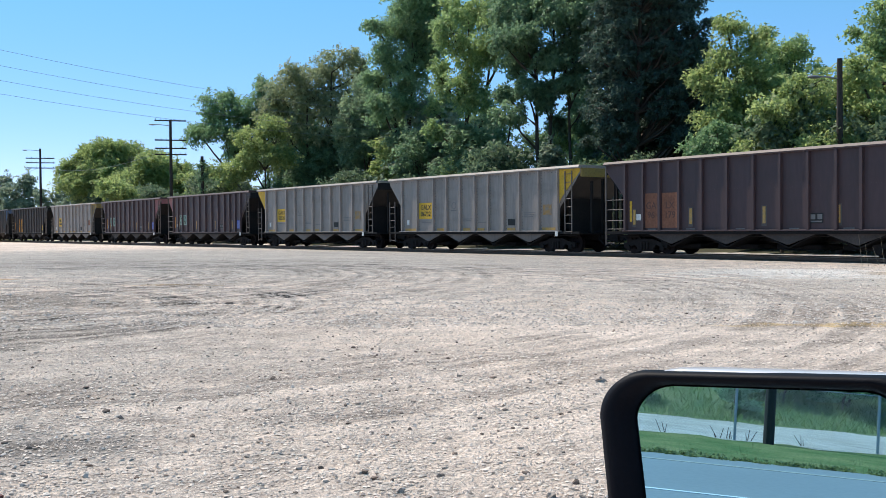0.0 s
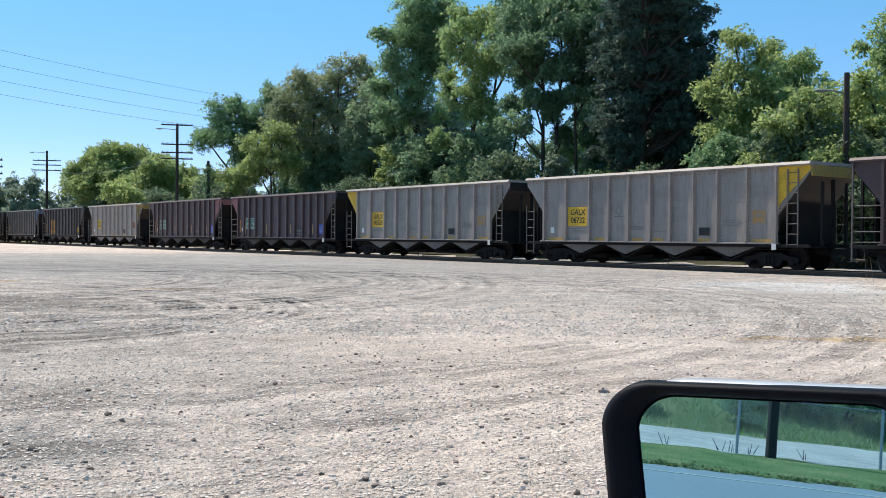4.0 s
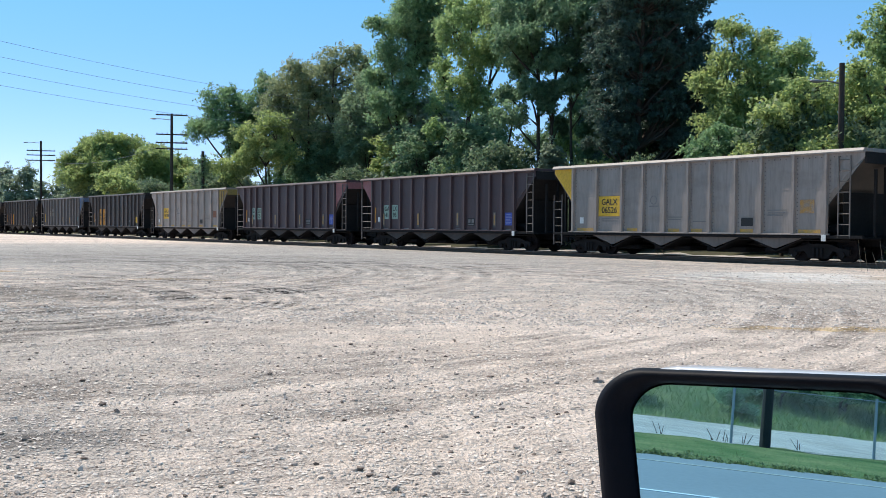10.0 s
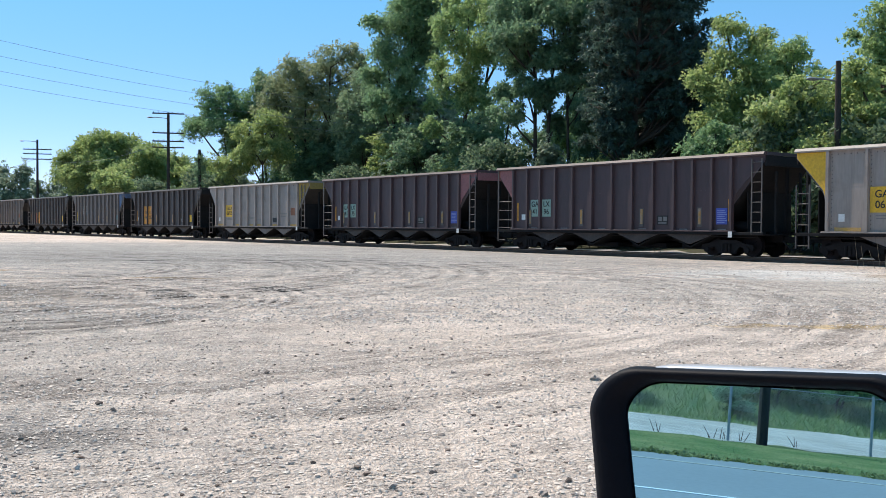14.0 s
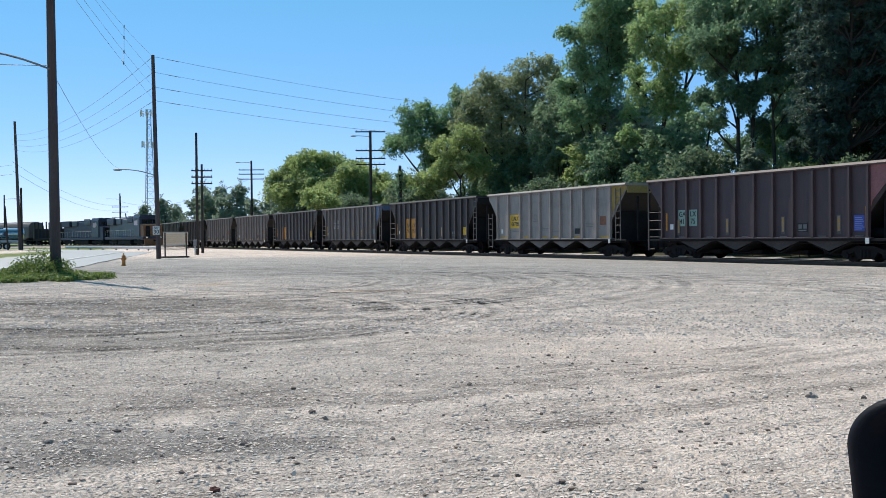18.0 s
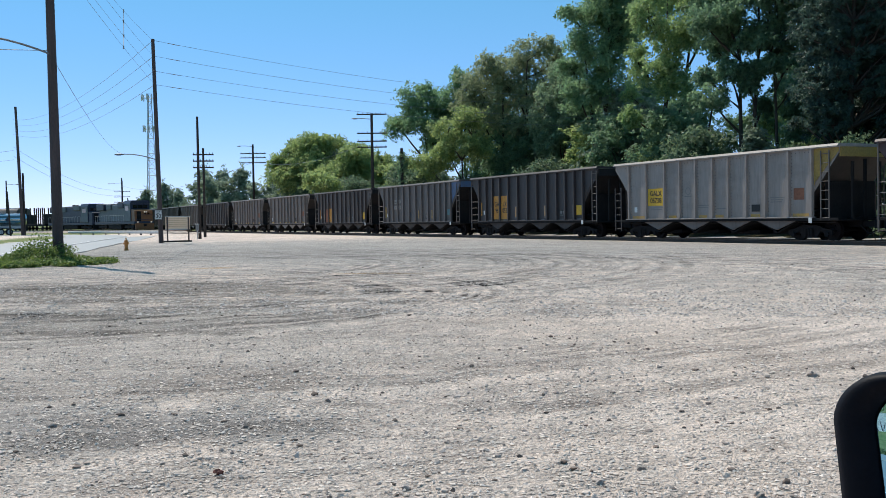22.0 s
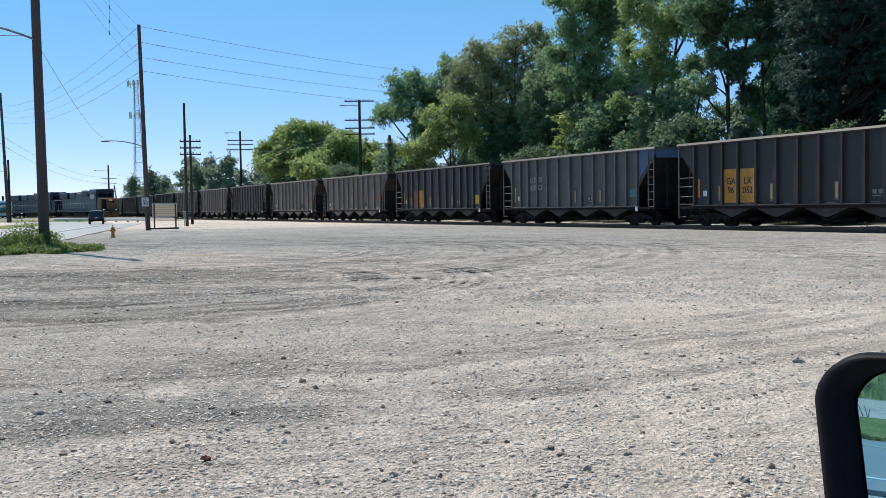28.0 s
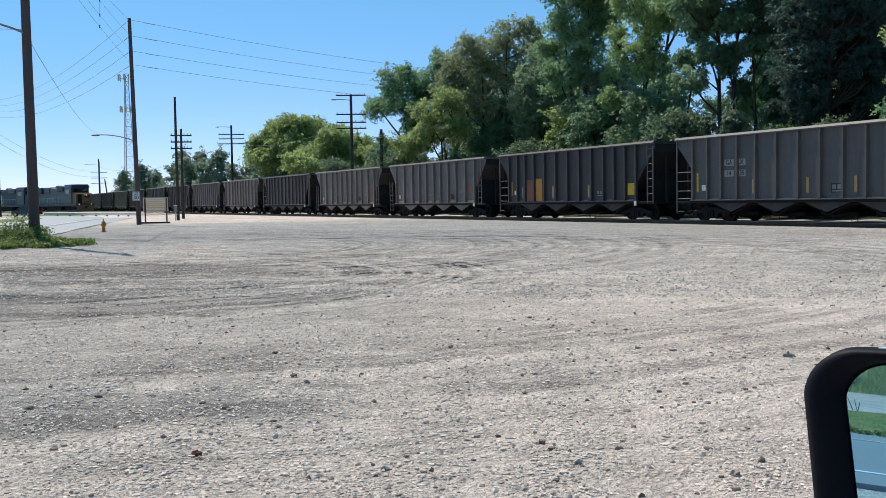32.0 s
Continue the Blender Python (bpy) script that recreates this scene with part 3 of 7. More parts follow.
def bogie_parts(parent, x):
    bog = part("bogie", cached(("bolster", BLACK), lambda b: box(b, -0.2, -1.1, 0.36, 0.2, 1.1, 0.75, 0.03)), None, parent, "", pose(x, 0, 0))
    def frame_mesh(b):
        poly(b, [(-1.15, 0, 0.42), (-1.15, 0, 0.62), (-0.75, 0, 0.68), (-0.4, 0, 0.80), (0.4, 0, 0.80), (0.75, 0, 0.68), (1.15, 0, 0.62), (1.15, 0, 0.42), (0.95, 0, 0.42), (0.55, 0, 0.56), (0.35, 0, 0.30), (-0.35, 0, 0.30), (-0.55, 0, 0.56), (-0.95, 0, 0.42)], (0, 0.12, 0))
        for xx in (-0.15, 0, 0.15):
            rod(b, (xx, -0.03, 0.34), (xx, -0.03, 0.66), 0.06)
        for xx in (-0.9, 0.9):
            rod(b, (xx, -0.05, 0.44), (xx, 0.05, 0.44), 0.11, n=12)
        return b
    fm = cached(("side_frame", BLACK), frame_mesh)
    for y in (-1.12, 1.0):
        part("side_frame", fm, None, bog, "", pose(0, y, 0))
    def wheels(b):
        rod(b, (0, -0.8, 0), (0, 0.8, 0), 0.085, n=8)
        for y in (-0.79, 0.66):
            rod(b, (0, y, 0), (0, y + 0.13, 0), 0.42, n=24)
            yy = y + 0.13 if y < 0 else y - 0.03
            rod(b, (0, yy, 0), (0, yy + 0.03, 0), 0.45, n=24)
        for s in (-1, 1):
            for k in range(6):
                a = k * math.pi / 3
                box(b, 0.22 * math.cos(a) - 0.03, s * 0.82 - 0.02, 0.22 * math.sin(a) - 0.03, 0.22 * math.cos(a) + 0.03, s * 0.82 + 0.02, 0.22 * math.sin(a) + 0.03)
        return b
    wm = cached(("wheelset", DARK_IRON), wheels)
    sets = [part("wheelset", wm, None, bog, "", pose(dx, 0, 0.60)) for dx in (-0.88, 0.88)]
    return sets


def hopper_car(paint, label, ends=None, riveted=False):
    """A ribbed open hopper car with sloped ends, four bottom bays, ladders and two bogies. Local x is its way of travel."""
    car = thing("hopper_car", label, "rail car", None, "hopper cars of the train")
    P = PAINT[paint]
    for s in (-1, 1):
        part("side_panel", cached(("side", P, s), lambda b: poly(b, side_outline(s * 1.46), (0, -s * 0.02, 0))), None, car)
        part("top_chord", cached(("chord", P, s), lambda b: poly(b, [(-BODY - 0.02, s * 1.42, 3.85), (-BODY - 0.02, s * 1.59, 3.85), (-BODY - 0.02, s * 1.595, 3.895), (-BODY - 0.02, s * 1.53, 3.99), (-BODY - 0.02, s * 1.42, 3.99)], (2 * BODY + 0.04, 0, 0))), None, car)
        # sill in underframe black: the unlit band is put into its colour
        part("side_sill", cached(("sill", BLACK, s), lambda b: box(b, -BODY, s * 1.40, 0.99, BODY, s * 1.54, 1.098, 0.012)), None, car)
        part("sill_lip", cached(("sill_lip", P, s), lambda b: box(b, -6.3, s * 1.40, 1.10, 6.08, s * 1.575, 1.152, 0.01)), None, car)
        rib = cached(("rib", P, s), lambda b: poly(b, [(-0.075, s * 1.46, 1.15), (-0.052, s * 1.582, 1.15), (0.052, s * 1.582, 1.15), (0.075, s * 1.46, 1.15)], (0, 0, 2.7)))
        for x in (RIVETED if riveted else WELDED):
            part("rib", rib, None, car, "", pose(x, 0, 0))
        part("ladder", cached(("ladder_a", PALE_LIP, s, riveted), lambda b: ladder(b, 6.42 if riveted else 6.80, s * 1.52, 1.0, 3.75)), None, car)
        if riveted:
            part("ladder", cached(("ladder_b", PAINT["grey"], s), lambda b: ladder(b, -BODY + 0.04, s * 1.52, 0.55, 2.75, 0.5)), None, car)
        else:
            part("grab_iron", cached(("grab", PALE_LIP, s), lambda b: grab_irons(b, s * 1.52)), None, car)
        part("weld_seam", cached(("seam", P, s), lambda b: box(b, -6.5, s * 1.458, 2.66, 6.5, s * 1.466, 2.69)), None, car)
        if riveted and s < 0:
            tagged(part("rivet_rows", cached(("rivets", DARK_STEEL), lambda b: rivets(b, -1.46, -0.012)), None, car), kind="stuff")
    for s in (-1, 1):
        E = (ends or {}).get(s, SHADED_COAL)
        part("end_bulkhead", cached(("bulk", E, s), lambda b: box(b, s * (BODY - 0.03), -1.42, 3.48, s * (BODY + 0.03), 1.42, 3.86)), None, car)
        part("end_cap", cached(("end_cap", P, s), lambda b: box(b, s * (BODY - 0.05), -1.42, 3.87, s * (BODY + 0.05), 1.42, 3.985)), None, car)
        part("slope_sheet", cached(("slope", DUSTY if riveted else SHADED_COAL, s), lambda b: poly(b, [(s * (BODY - 0.05), -1.44, 3.58), (s * (BODY - 0.05), 1.44, 3.58), (s * 5.2, 1.44, 1.15), (s * 5.2, -1.44, 1.15)], (0, 0, 0.03))), None, car)
        part("end_platform", cached(("platform", BLACK, s), lambda b: box(box(b, s * 5.1, -1.4, 0.98, s * (BODY + 0.05), 1.4, 1.03), s * (BODY - 0.12), -0.05, 1.0, s * (BODY - 0.02), 0.05, 3.4)), None, car)
        # added dark sheet: closes the view through the shaded space under the slope
        part("dark_end_fill", cached(("dark_end_fill", SHADED_COAL, s), lambda b: poly(b, [(s * 6.5, -1.36, 1.03), (s * 6.5, -1.36, 2.55), (s * 6.5, 1.36, 2.55), (s * 6.5, 1.36, 1.03)], (s * 0.02, 0, 0))), None, car)
        for y in (-0.75, 0.75):
            part("end_post", cached(("end_post", SHADED_COAL, s), lambda b: box(b, s * BODY - 0.05, -0.05, 1.05, s * BODY + 0.03, 0.05, 3.3)), None, car, "", pose(0, y, 0))
        part("coupler", cached(("coupler", BLACK, s), lambda b: box(box(b, s * 6.9, -0.1, 0.72, s * 8.05, 0.1, 0.95, 0.02), s * 7.8, -0.19, 0.66, s * 8.12, 0.19, 1.0, 0.04)), None, car)
        part("floor_sheet", cached(("floor_sheet", BLACK, s), lambda b: box(b, 0, -1.4, 1.16, s * 5.2, 1.4, 1.19)), None, car)
        part("brake_hose", cached(("hose", BLACK, s), lambda b: rod(rod(b, (s * 7.3, -0.35, 0.8), (s * 7.7, -0.35, 0.45), 0.03, n=6), (s * 7.7, -0.35, 0.45), (s * 8.1, -0.35, 0.6), 0.03, n=6)), None, car)
    part("centre_sill", cached(("centre_sill", BLACK), lambda b: box(b, -7.2, -0.2, 0.72, 7.2, 0.2, 1.12)), None, car)
    lip = PALE_LIP if riveted else DARK_STEEL
    for i in range(4):
        x = -3.9 + i * 2.6
        def bay(b):
            for s in (-1, 1):
                poly(b, [(-1.28, s * 1.42, 1.06), (0, s * 1.42, 0.62), (0.08, s * 1.42, 0.62), (1.28, s * 1.42, 1.06)], (0, -s * 0.05, 0))
            return b
        part("hopper_bay", cached(("bay", lip), bay), None, car, "", pose(x, 0, 0))
        def chute(b):
            poly(b, [(-1.26, -1.36, 1.05), (0, -1.36, 0.50), (0, 1.36, 0.50), (-1.26, 1.36, 1.05)], (0.03, 0, 0.03))
            poly(b, [(1.26, -1.36, 1.05), (0.06, -1.36, 0.50), (0.06, 1.36, 0.50), (1.26, 1.36, 1.05)], (-0.03, 0, 0.03))
            return b
        part("chute", cached(("chute", BLACK), chute), None, car, "", pose(x, 0, 0))
        part("bay_door", cached(("bay_door", BLACK), lambda b: box(b, -0.9, -0.7, 0.42, 0.9, 0.7, 0.62, 0.05)), None, car, "", pose(x, 0, 0))
    part("brake_cylinder", cached(("brake", BLACK), lambda b: rod(b, (5.6, -0.9, 1.3), (6.3, -0.9, 1.3), 0.2, n=12)), None, car)
    part("brake_pipe", cached(("pipe", BLACK), lambda b: rod(b, (-6.9, -1.2, 0.92), (6.9, -1.2, 0.92), 0.025, n=6)), None, car)
    for w in bogie_parts(car, -5.45) + bogie_parts(car, 5.45):
        WHEELS.append(w)
    return car


WHEELS = []


def decal(car, name, x0, z0, x1, z1, material, text="", size=0.3, ink=None, label=""):
    """A painted or bolted panel on the near side of a car, with its lettering."""
    p = part(name, box(fresh(), x0, -1.4745, z0, x1, -1.468, z1), material, car, label)
    if text:
        part("lettering", lettering(text, size, ink or LETTER), None, p, "", Matrix.LocRotScale(((x0 + x1) / 2, -1.476, (z0 + z1) / 2), Euler((radians(90), 0, 0)), None))
    return p


def wedge(car, s, material):
    """The painted upper corner of the near side at an end."""
    pts = [(-7.28, 3.84), (-7.28, 3.67), (-6.77, 3.11), (-6.28, 2.55), (-6.17, 2.25), (-6.17, 3.84)] if s < 0 else [(7.28, 3.84), (7.28, 3.69), (6.61, 3.06), (6.1, 2.54), (6.0, 2.3), (6.0, 3.84)]
    part("corner_panel", poly(fresh(), [(x, -1.4735, z) for x, z in pts], (0, 0.006, 0)), material, car)


def data_box(car, x, z, w, h):
    p = decal(car, "data_box", x, z, x + w, z + h, LETTER)
    for k in range(2):
        part("data_mark", box(fresh(), x + 0.05 + k * w / 2, -1.479, z + 0.14, x + w / 2 - 0.03 + k * w / 2, -1.475, z + h - 0.05), FADED_INK, p)
    part("data_mark", box(fresh(), x + 0.05, -1.479, z + 0.04, x + w - 0.05, -1.475, z + 0.09), FADED_INK, p)


def fine_print(car, x, z, w, lines, material):
    for i in range(lines):
        decal(car, "fine_print", x + 0.03 * (i % 2), z - i * 0.09, x + w - 0.08 * ((i * 7) % 3), z - i * 0.09 + 0.035, material)


CARS = {}
SLACK = {-1: 0.9, 0: 0.72, 1: 0.3, 2: -0.1, 4: -0.1, 7: -0.3}


def car_place(k, travelled):
    return pose(*on_track(44.45 + 16.27 * k - BODY + SLACK.get(k, -0.2) - travelled, CENTRE, 0.0), 0, 0, HEAD)


FIXED = {"dark": "plain dark brown ribbed hopper car", "grey": "plain mid-grey ribbed hopper car", "brown": "plain oxide-brown ribbed hopper car", "tan": "plain tan-grey ribbed hopper car"}


def build_train():
    spec = {
        -1: ("brown", "oxide-brown ribbed hopper car with a faded orange patch"),
        0: ("white", "grey-white riveted hopper car with a yellow number panel"),
        1: ("white", "weathered grey-white hopper car with a yellow panel and corner"),
        2: ("brown", "oxide-brown hopper car with pale green number patches"),
        3: ("brown", "oxide-brown hopper car with a faded red end"),
        4: ("white", "weathered grey riveted hopper car with a yellow panel and end"),
        5: ("dark", "dark brown hopper car with a large orange number panel"),
        6: ("grey", "mid-grey hopper car with a blue end corner"),
        7: ("dark", "dark brown hopper car with orange and yellow patches"),
        8: ("tan", "plain tan-grey weathered riveted hopper car"),
        9: ("tan", "tan-grey riveted hopper car, coal dusted"),
        10: ("dark", "plain dark brown ribbed hopper car, coal dusted"),
        11: ("tan", "plain tan-grey ribbed hopper car"),
        12: ("grey", "plain mid-grey ribbed hopper car"),
    }
    for k, paint in zip(range(13, 21), ("dark", "grey", "brown", "tan", "dark", "grey", "dark", "brown")):
        spec[k] = (paint, FIXED[paint])
    ends = {0: {1: DULL_YELLOW}, 3: {1: PINK}, 4: {1: DULL_YELLOW}, 6: {1: DULL_BLUE}, 2: {-1: PINK}}
    for k, (paint, label) in spec.items():
        car = hopper_car(paint, label, ends.get(k), paint in ("white", "tan"))
        car.matrix_basis = car_place(k, 0)
        CARS[k] = car
        part("tail_plate", box(fresh(), 5.85, -1.60, 0.90, 6.02, -1.58, 1.12), PALE_LETTER, car)
        if paint not in ("white", "tan"):
            for a, b in zip(WELDED[1:-1:2], WELDED[2::2]):
                decal(car, "lip_mark", (a + b) / 2 - 0.22, 1.17, (a + b) / 2 + 0.18, 1.21, FADED_INK)
    for k, txt in ((0, "GALX\n06732"), (1, "GALX\n06526"), (4, "GALX\n06738"), (9, None), (8, None)):
        c = CARS[k]
        if txt is not None:
            decal(c, "number_panel", -4.60, 1.78, -3.38, 2.62, YELLOW, txt, 0.345, label="yellow number panel with black lettering")
        for x0, x1 in ((-5.85, -4.9), (-3.0, -2.45), (-0.85, -0.3), (0.28, 0.8), (2.5, 3.05), (4.9, 5.75)):
            decal(c, "foot_mark", x0, 1.165, x1, 1.29, WORN_YELLOW)
        decal(c, "tag_plate", -5.7, 1.48, -5.48, 1.74, PALE_LETTER)
        decal(c, "data_box", 2.55, 1.40, 3.05, 1.70, LETTER)
        fine_print(c, -4.4, 1.66, 0.95, 2, FADED_INK)
        fine_print(c, -0.9, 1.72, 0.75, 2, FADED_INK)
        fine_print(c, 0.35, 1.55, 0.6, 1, FADED_INK)
        fine_print(c, 3.65, 1.95, 0.8, 3, FADED_INK)
        decal(c, "rust_patch", 4.95, 1.85, 5.5, 2.32, WORN_ORANGE if k in (0, 1) else FADED)
        if k in (0, 1, 4):
            bm = fresh()
            for i in range(20):
                a, b = math.pi * i / 10, math.pi * (i + 1) / 10
                poly(bm, [(-1.6 + r * math.cos(t), -1.4745, 2.42 + r * math.sin(t)) for r, t in ((0.15, a), (0.175, a), (0.175, b), (0.15, b))], (0, 0.006, 0))
            part("round_mark", bm, FADED_INK, c)
            fine_print(c, -1.85, 2.16, 0.5, 1, FADED_INK)
    wedge(CARS[1], -1, YELLOW)
    wedge(CARS[0], 1, YELLOW)
    wedge(CARS[4], 1, DULL_YELLOW)
    wedge(CARS[6], 1, DULL_BLUE)
    wedge(CARS[2], -1, PINK)
    wedge(CARS[3], 1, PINK)
    for k, bars, paint in ((-1, (-5.7, -2.85, 0.42, 3.32), YELLOW), (2, (-5.05, -1.8, 1.58, 4.45), ORANGE), (3, (-5.0, -1.7, 1.6, 4.5), ORANGE), (5, (-4.56, -1.47, 1.9, 4.9), ORANGE), (6, (-2.45, 0.45, 2.75), YELLOW), (7, (-4.7, -1.5, 1.9), ORANGE)):
        c = CARS[k]
        for x in bars:
            m = decal(c, "stencil_bar", x - 0.11, 1.28, x + 0.11, 2.02, PAINT["grey"])
            part("stencil_fill", box(fresh(), x - 0.06, -1.480, 1.38, x + 0.06, -1.475, 1.98), WORN_YELLOW if paint is YELLOW else WORN_ORANGE, m)
        decal(c, "edge_bar", -5.95, 1.5, -5.83, 2.34, paint)
        decal(c, "edge_bar", 5.76, 1.5, 5.85, 2.3, paint)
        decal(c, "tag_plate", -5.62, 1.55, -5.36, 1.8, PALE_LETTER)
    for k, x in ((-1, 2.22), (2, 2.4), (3, 2.4), (5, 3.5), (6, 1.6), (7, 2.6)):
        data_box(CARS[k], x, 1.36, 0.52, 0.36)
    for x0, x1 in ((-5.2, -4.44), (-4.27, -3.46)):
        decal(CARS[-1], "faded_panel", x0, 1.24, x1, 2.62, FADED, "GA\n96" if x0 < -5 else "LX\n179", 0.38, ink=FAINT)
    for x0, x1, txt in ((-4.26, -3.44, "GA\n96"), (-3.3, -2.38, "LX\n052")):
        decal(CARS[5], "number_panel", x0, 1.24, x1, 2.7, ORANGE, txt, 0.40)
    for k, num in ((2, "96"), (3, "75")):
        for x0, x1, txt in ((-5.02, -4.44, "GA\n41"), (-4.26, -3.7, "LX\n" + num)):
            decal(CARS[k], "number_patch", x0, 1.70, x1, 2.46, PALE_GREEN, txt, 0.34)
        plate = decal(CARS[k], "notice_plate", 5.22, 1.38, 5.72, 1.98, BLUE, label="blue notice plate with unreadable lines")
        for i in range(7):
            part("text_bar", box(fresh(), 5.27, -1.480, 1.44 + i * 0.072, 5.60 + 0.05 * (i * 5 % 3), -1.475, 1.465 + i * 0.072), PALE_BLUE, plate)
    for x, z, txt in ((-3.9, 2.59, "GA"), (-3.9, 2.13, "14"), (-3.2, 2.59, "LX"), (-3.2, 2.13, "135")):
        decal(CARS[6], "number_patch", x - 0.28, z, x + 0.28, z + 0.28, FADED_WHITE, txt, 0.28)
    decal(CARS[6], "teal_patch", 5.25, 1.6, 5.9, 2.0, TEAL_FADED)
    c = CARS[7]
    decal(c, "orange_patch", -4.25, 1.2, -3.5, 2.4, FADED)
    decal(c, "orange_patch", -3.28, 1.2, -2.6, 2.45, ORANGE)
    decal(c, "yellow_plate", 5.2, 1.42, 5.75, 2.0, YELLOW)
    decal(CARS[5], "yellow_plate", 5.2, 1.42, 5.75, 1.95, YELLOW)


build_train()


# ---- trees ----
def limb(verts, faces, pts, r0, r1, n=6):
    """One bent, tapering limb through the points."""
    k = len(verts)
    last = len(pts) - 1
    for i, p in enumerate(pts):
        d = (pts[min(i + 1, last)] - pts[max(i - 1, 0)]).normalized()
        u = d.orthogonal().normalized()
        w = d.cross(u)
        r = r0 + (r1 - r0) * i / last
        for j in range(n):
            t = 2 * math.pi * j / n
            verts.append(tuple(p + (u * math.cos(t) + w * math.sin(t)) * r))
    for i in range(last):
        for j in range(n):
            q = (j + 1) % n
            faces.append((k + i * n + j, k + i * n + q, k + (i + 1) * n + q, k + (i + 1) * n + j))


def unit(a):
    return a / (np.linalg.norm(a, axis=1)[:, None] + 1e-9)


def leaf_cloud(rng, centres, radii, count, size, droop=0.0, flat=0.7):
    """Small leaves scattered about the given centres: verts and faces."""
    c = np.asarray(centres, float)
    idx = rng.integers(0, len(c), count)
    rad = np.asarray(radii, float)[idx]
    d = unit(rng.normal(size=(count, 3)))
    off = d * (rng.random(count) ** 0.45 * rad)[:, None]
    off[:, 2] *= flat
    off[:, 2] -= droop * np.linalg.norm(off[:, :2], axis=1)
    ax = unit(rng.normal(size=(count, 3)) + d * 0.6 - np.array([0, 0, 0.35]))
    return leaves_at(rng, c[idx] + off, ax, rng.normal(size=(count, 3)) * 0.6 + np.array([0, 0, 1.0]), size)


def leaves_at(rng, p, ax, up, size, slim=0.42):
    """One pointed leaf at each place, along ax and facing up."""
    count = len(p)
    sd = unit(np.cross(ax, up))
    nn = np.cross(sd, ax)
    s = size * rng.uniform(0.6, 1.35, count)[:, None]
    v = np.empty((count, 3, 3))
    v[:, 0] = p - ax * s * 0.45 + sd * s * slim + nn * s * 0.06
    v[:, 1] = p - ax * s * 0.30 - sd * s * slim - nn * s * 0.06
    v[:, 2] = p + ax * s * 0.65
    return v.reshape(-1, 3), np.arange(count * 3).reshape(count, 3)


def clumps(rng, lobes, needles):
    """Each lobe as a handful of smaller clumps set over it, with gaps between."""
    out = []
    for x, y, z, rx, rz in lobes:
        n = 3 if rx < 0.7 else 20 if needles else 13
        for i in range(n):
            d = rng.normal(size=3)
            d /= np.linalg.norm(d)
            k = rng.uniform(0.35, 0.82)
            q = rng.uniform(0.27, 0.5) * (1.4 if n == 3 else 1)
            out.append((x + d[0] * rx * k, y + d[1] * rx * k, z + d[2] * rz * k, rx * q * (1.25 if needles else 1), rz * q * (0.75 if needles else 0.9)))
    return out


def crown(rng, lobes, dense, size, droop, needles=False):
    """Leaf sprays over the uneven outside of each lobe, and a thinner fill within; gives also the spray places."""
    allv, tips = [], []
    per = 22
    for x, y, z, rx, rz in clumps(rng, lobes, needles):
        area = 4 * math.pi * (rx * rx + 2 * rx * rz) / 3
        n = max(6, int(area * dense * 1.9 / (size * size) / per))
        d = unit(rng.normal(size=(n, 3)))
        bump = np.zeros(n)
        for k in range(5):
            bump += np.sin(d @ (rng.normal(size=3) * 3.2) + rng.uniform(0, 6.3)) * 0.11
        r = np.where(rng.random(n) < 0.17, rng.uniform(0.2, 0.7, n), 0.62 + 0.48 * rng.random(n) ** 0.8) * (1 + bump)
        r = np.where(rng.random(n) < 0.12, rng.uniform(1.05, 1.55, n), r)
        c = np.array([x, y, z]) + d * r[:, None] * np.array([rx, rx, rz])
        tips.append(c)
        a = unit(d * np.array([1, 1, 0.45]) + rng.normal(size=(n, 3)) * 0.45 - np.array([0, 0, droop]))
        f = unit(d * 0.45 + np.array([0, 0, 0.7]) + rng.normal(size=(n, 3)) * 0.55)
        side = unit(np.cross(a, f))
        f = np.cross(side, a)
        a, f, side, c = (np.repeat(q, per, 0) for q in (a, f, side, c))
        m = len(c)
        long = (0.75 + 0.25 * min(rx, 2)) * (0.55 if needles else 0.75)
        t = rng.uniform(-0.6, 0.7, m) * long
        w = rng.normal(size=m) * long * (0.16 if needles else 0.24) * (1.1 - t / long * 0.8)
        p = c + a * t[:, None] + side * w[:, None] + f * (rng.normal(size=m) * long * 0.10)[:, None]
        p[:, 2] -= (t * t) * droop * 0.35
        ax = unit(a * 0.7 + side * np.sign(w)[:, None] * 0.8 + rng.normal(size=(m, 3)) * (0.8 if needles else 0.45) - np.array([0, 0, 0.3 * droop]))
        v, _ = leaves_at(rng, p, ax, f + rng.normal(size=(m, 3)) * 0.85, size * (1.25 if needles else 1), 0.2 if needles else 0.42)
        allv.append(v)
    v = np.concatenate(allv)
    return v, np.arange(len(v)).reshape(-1, 3), tips


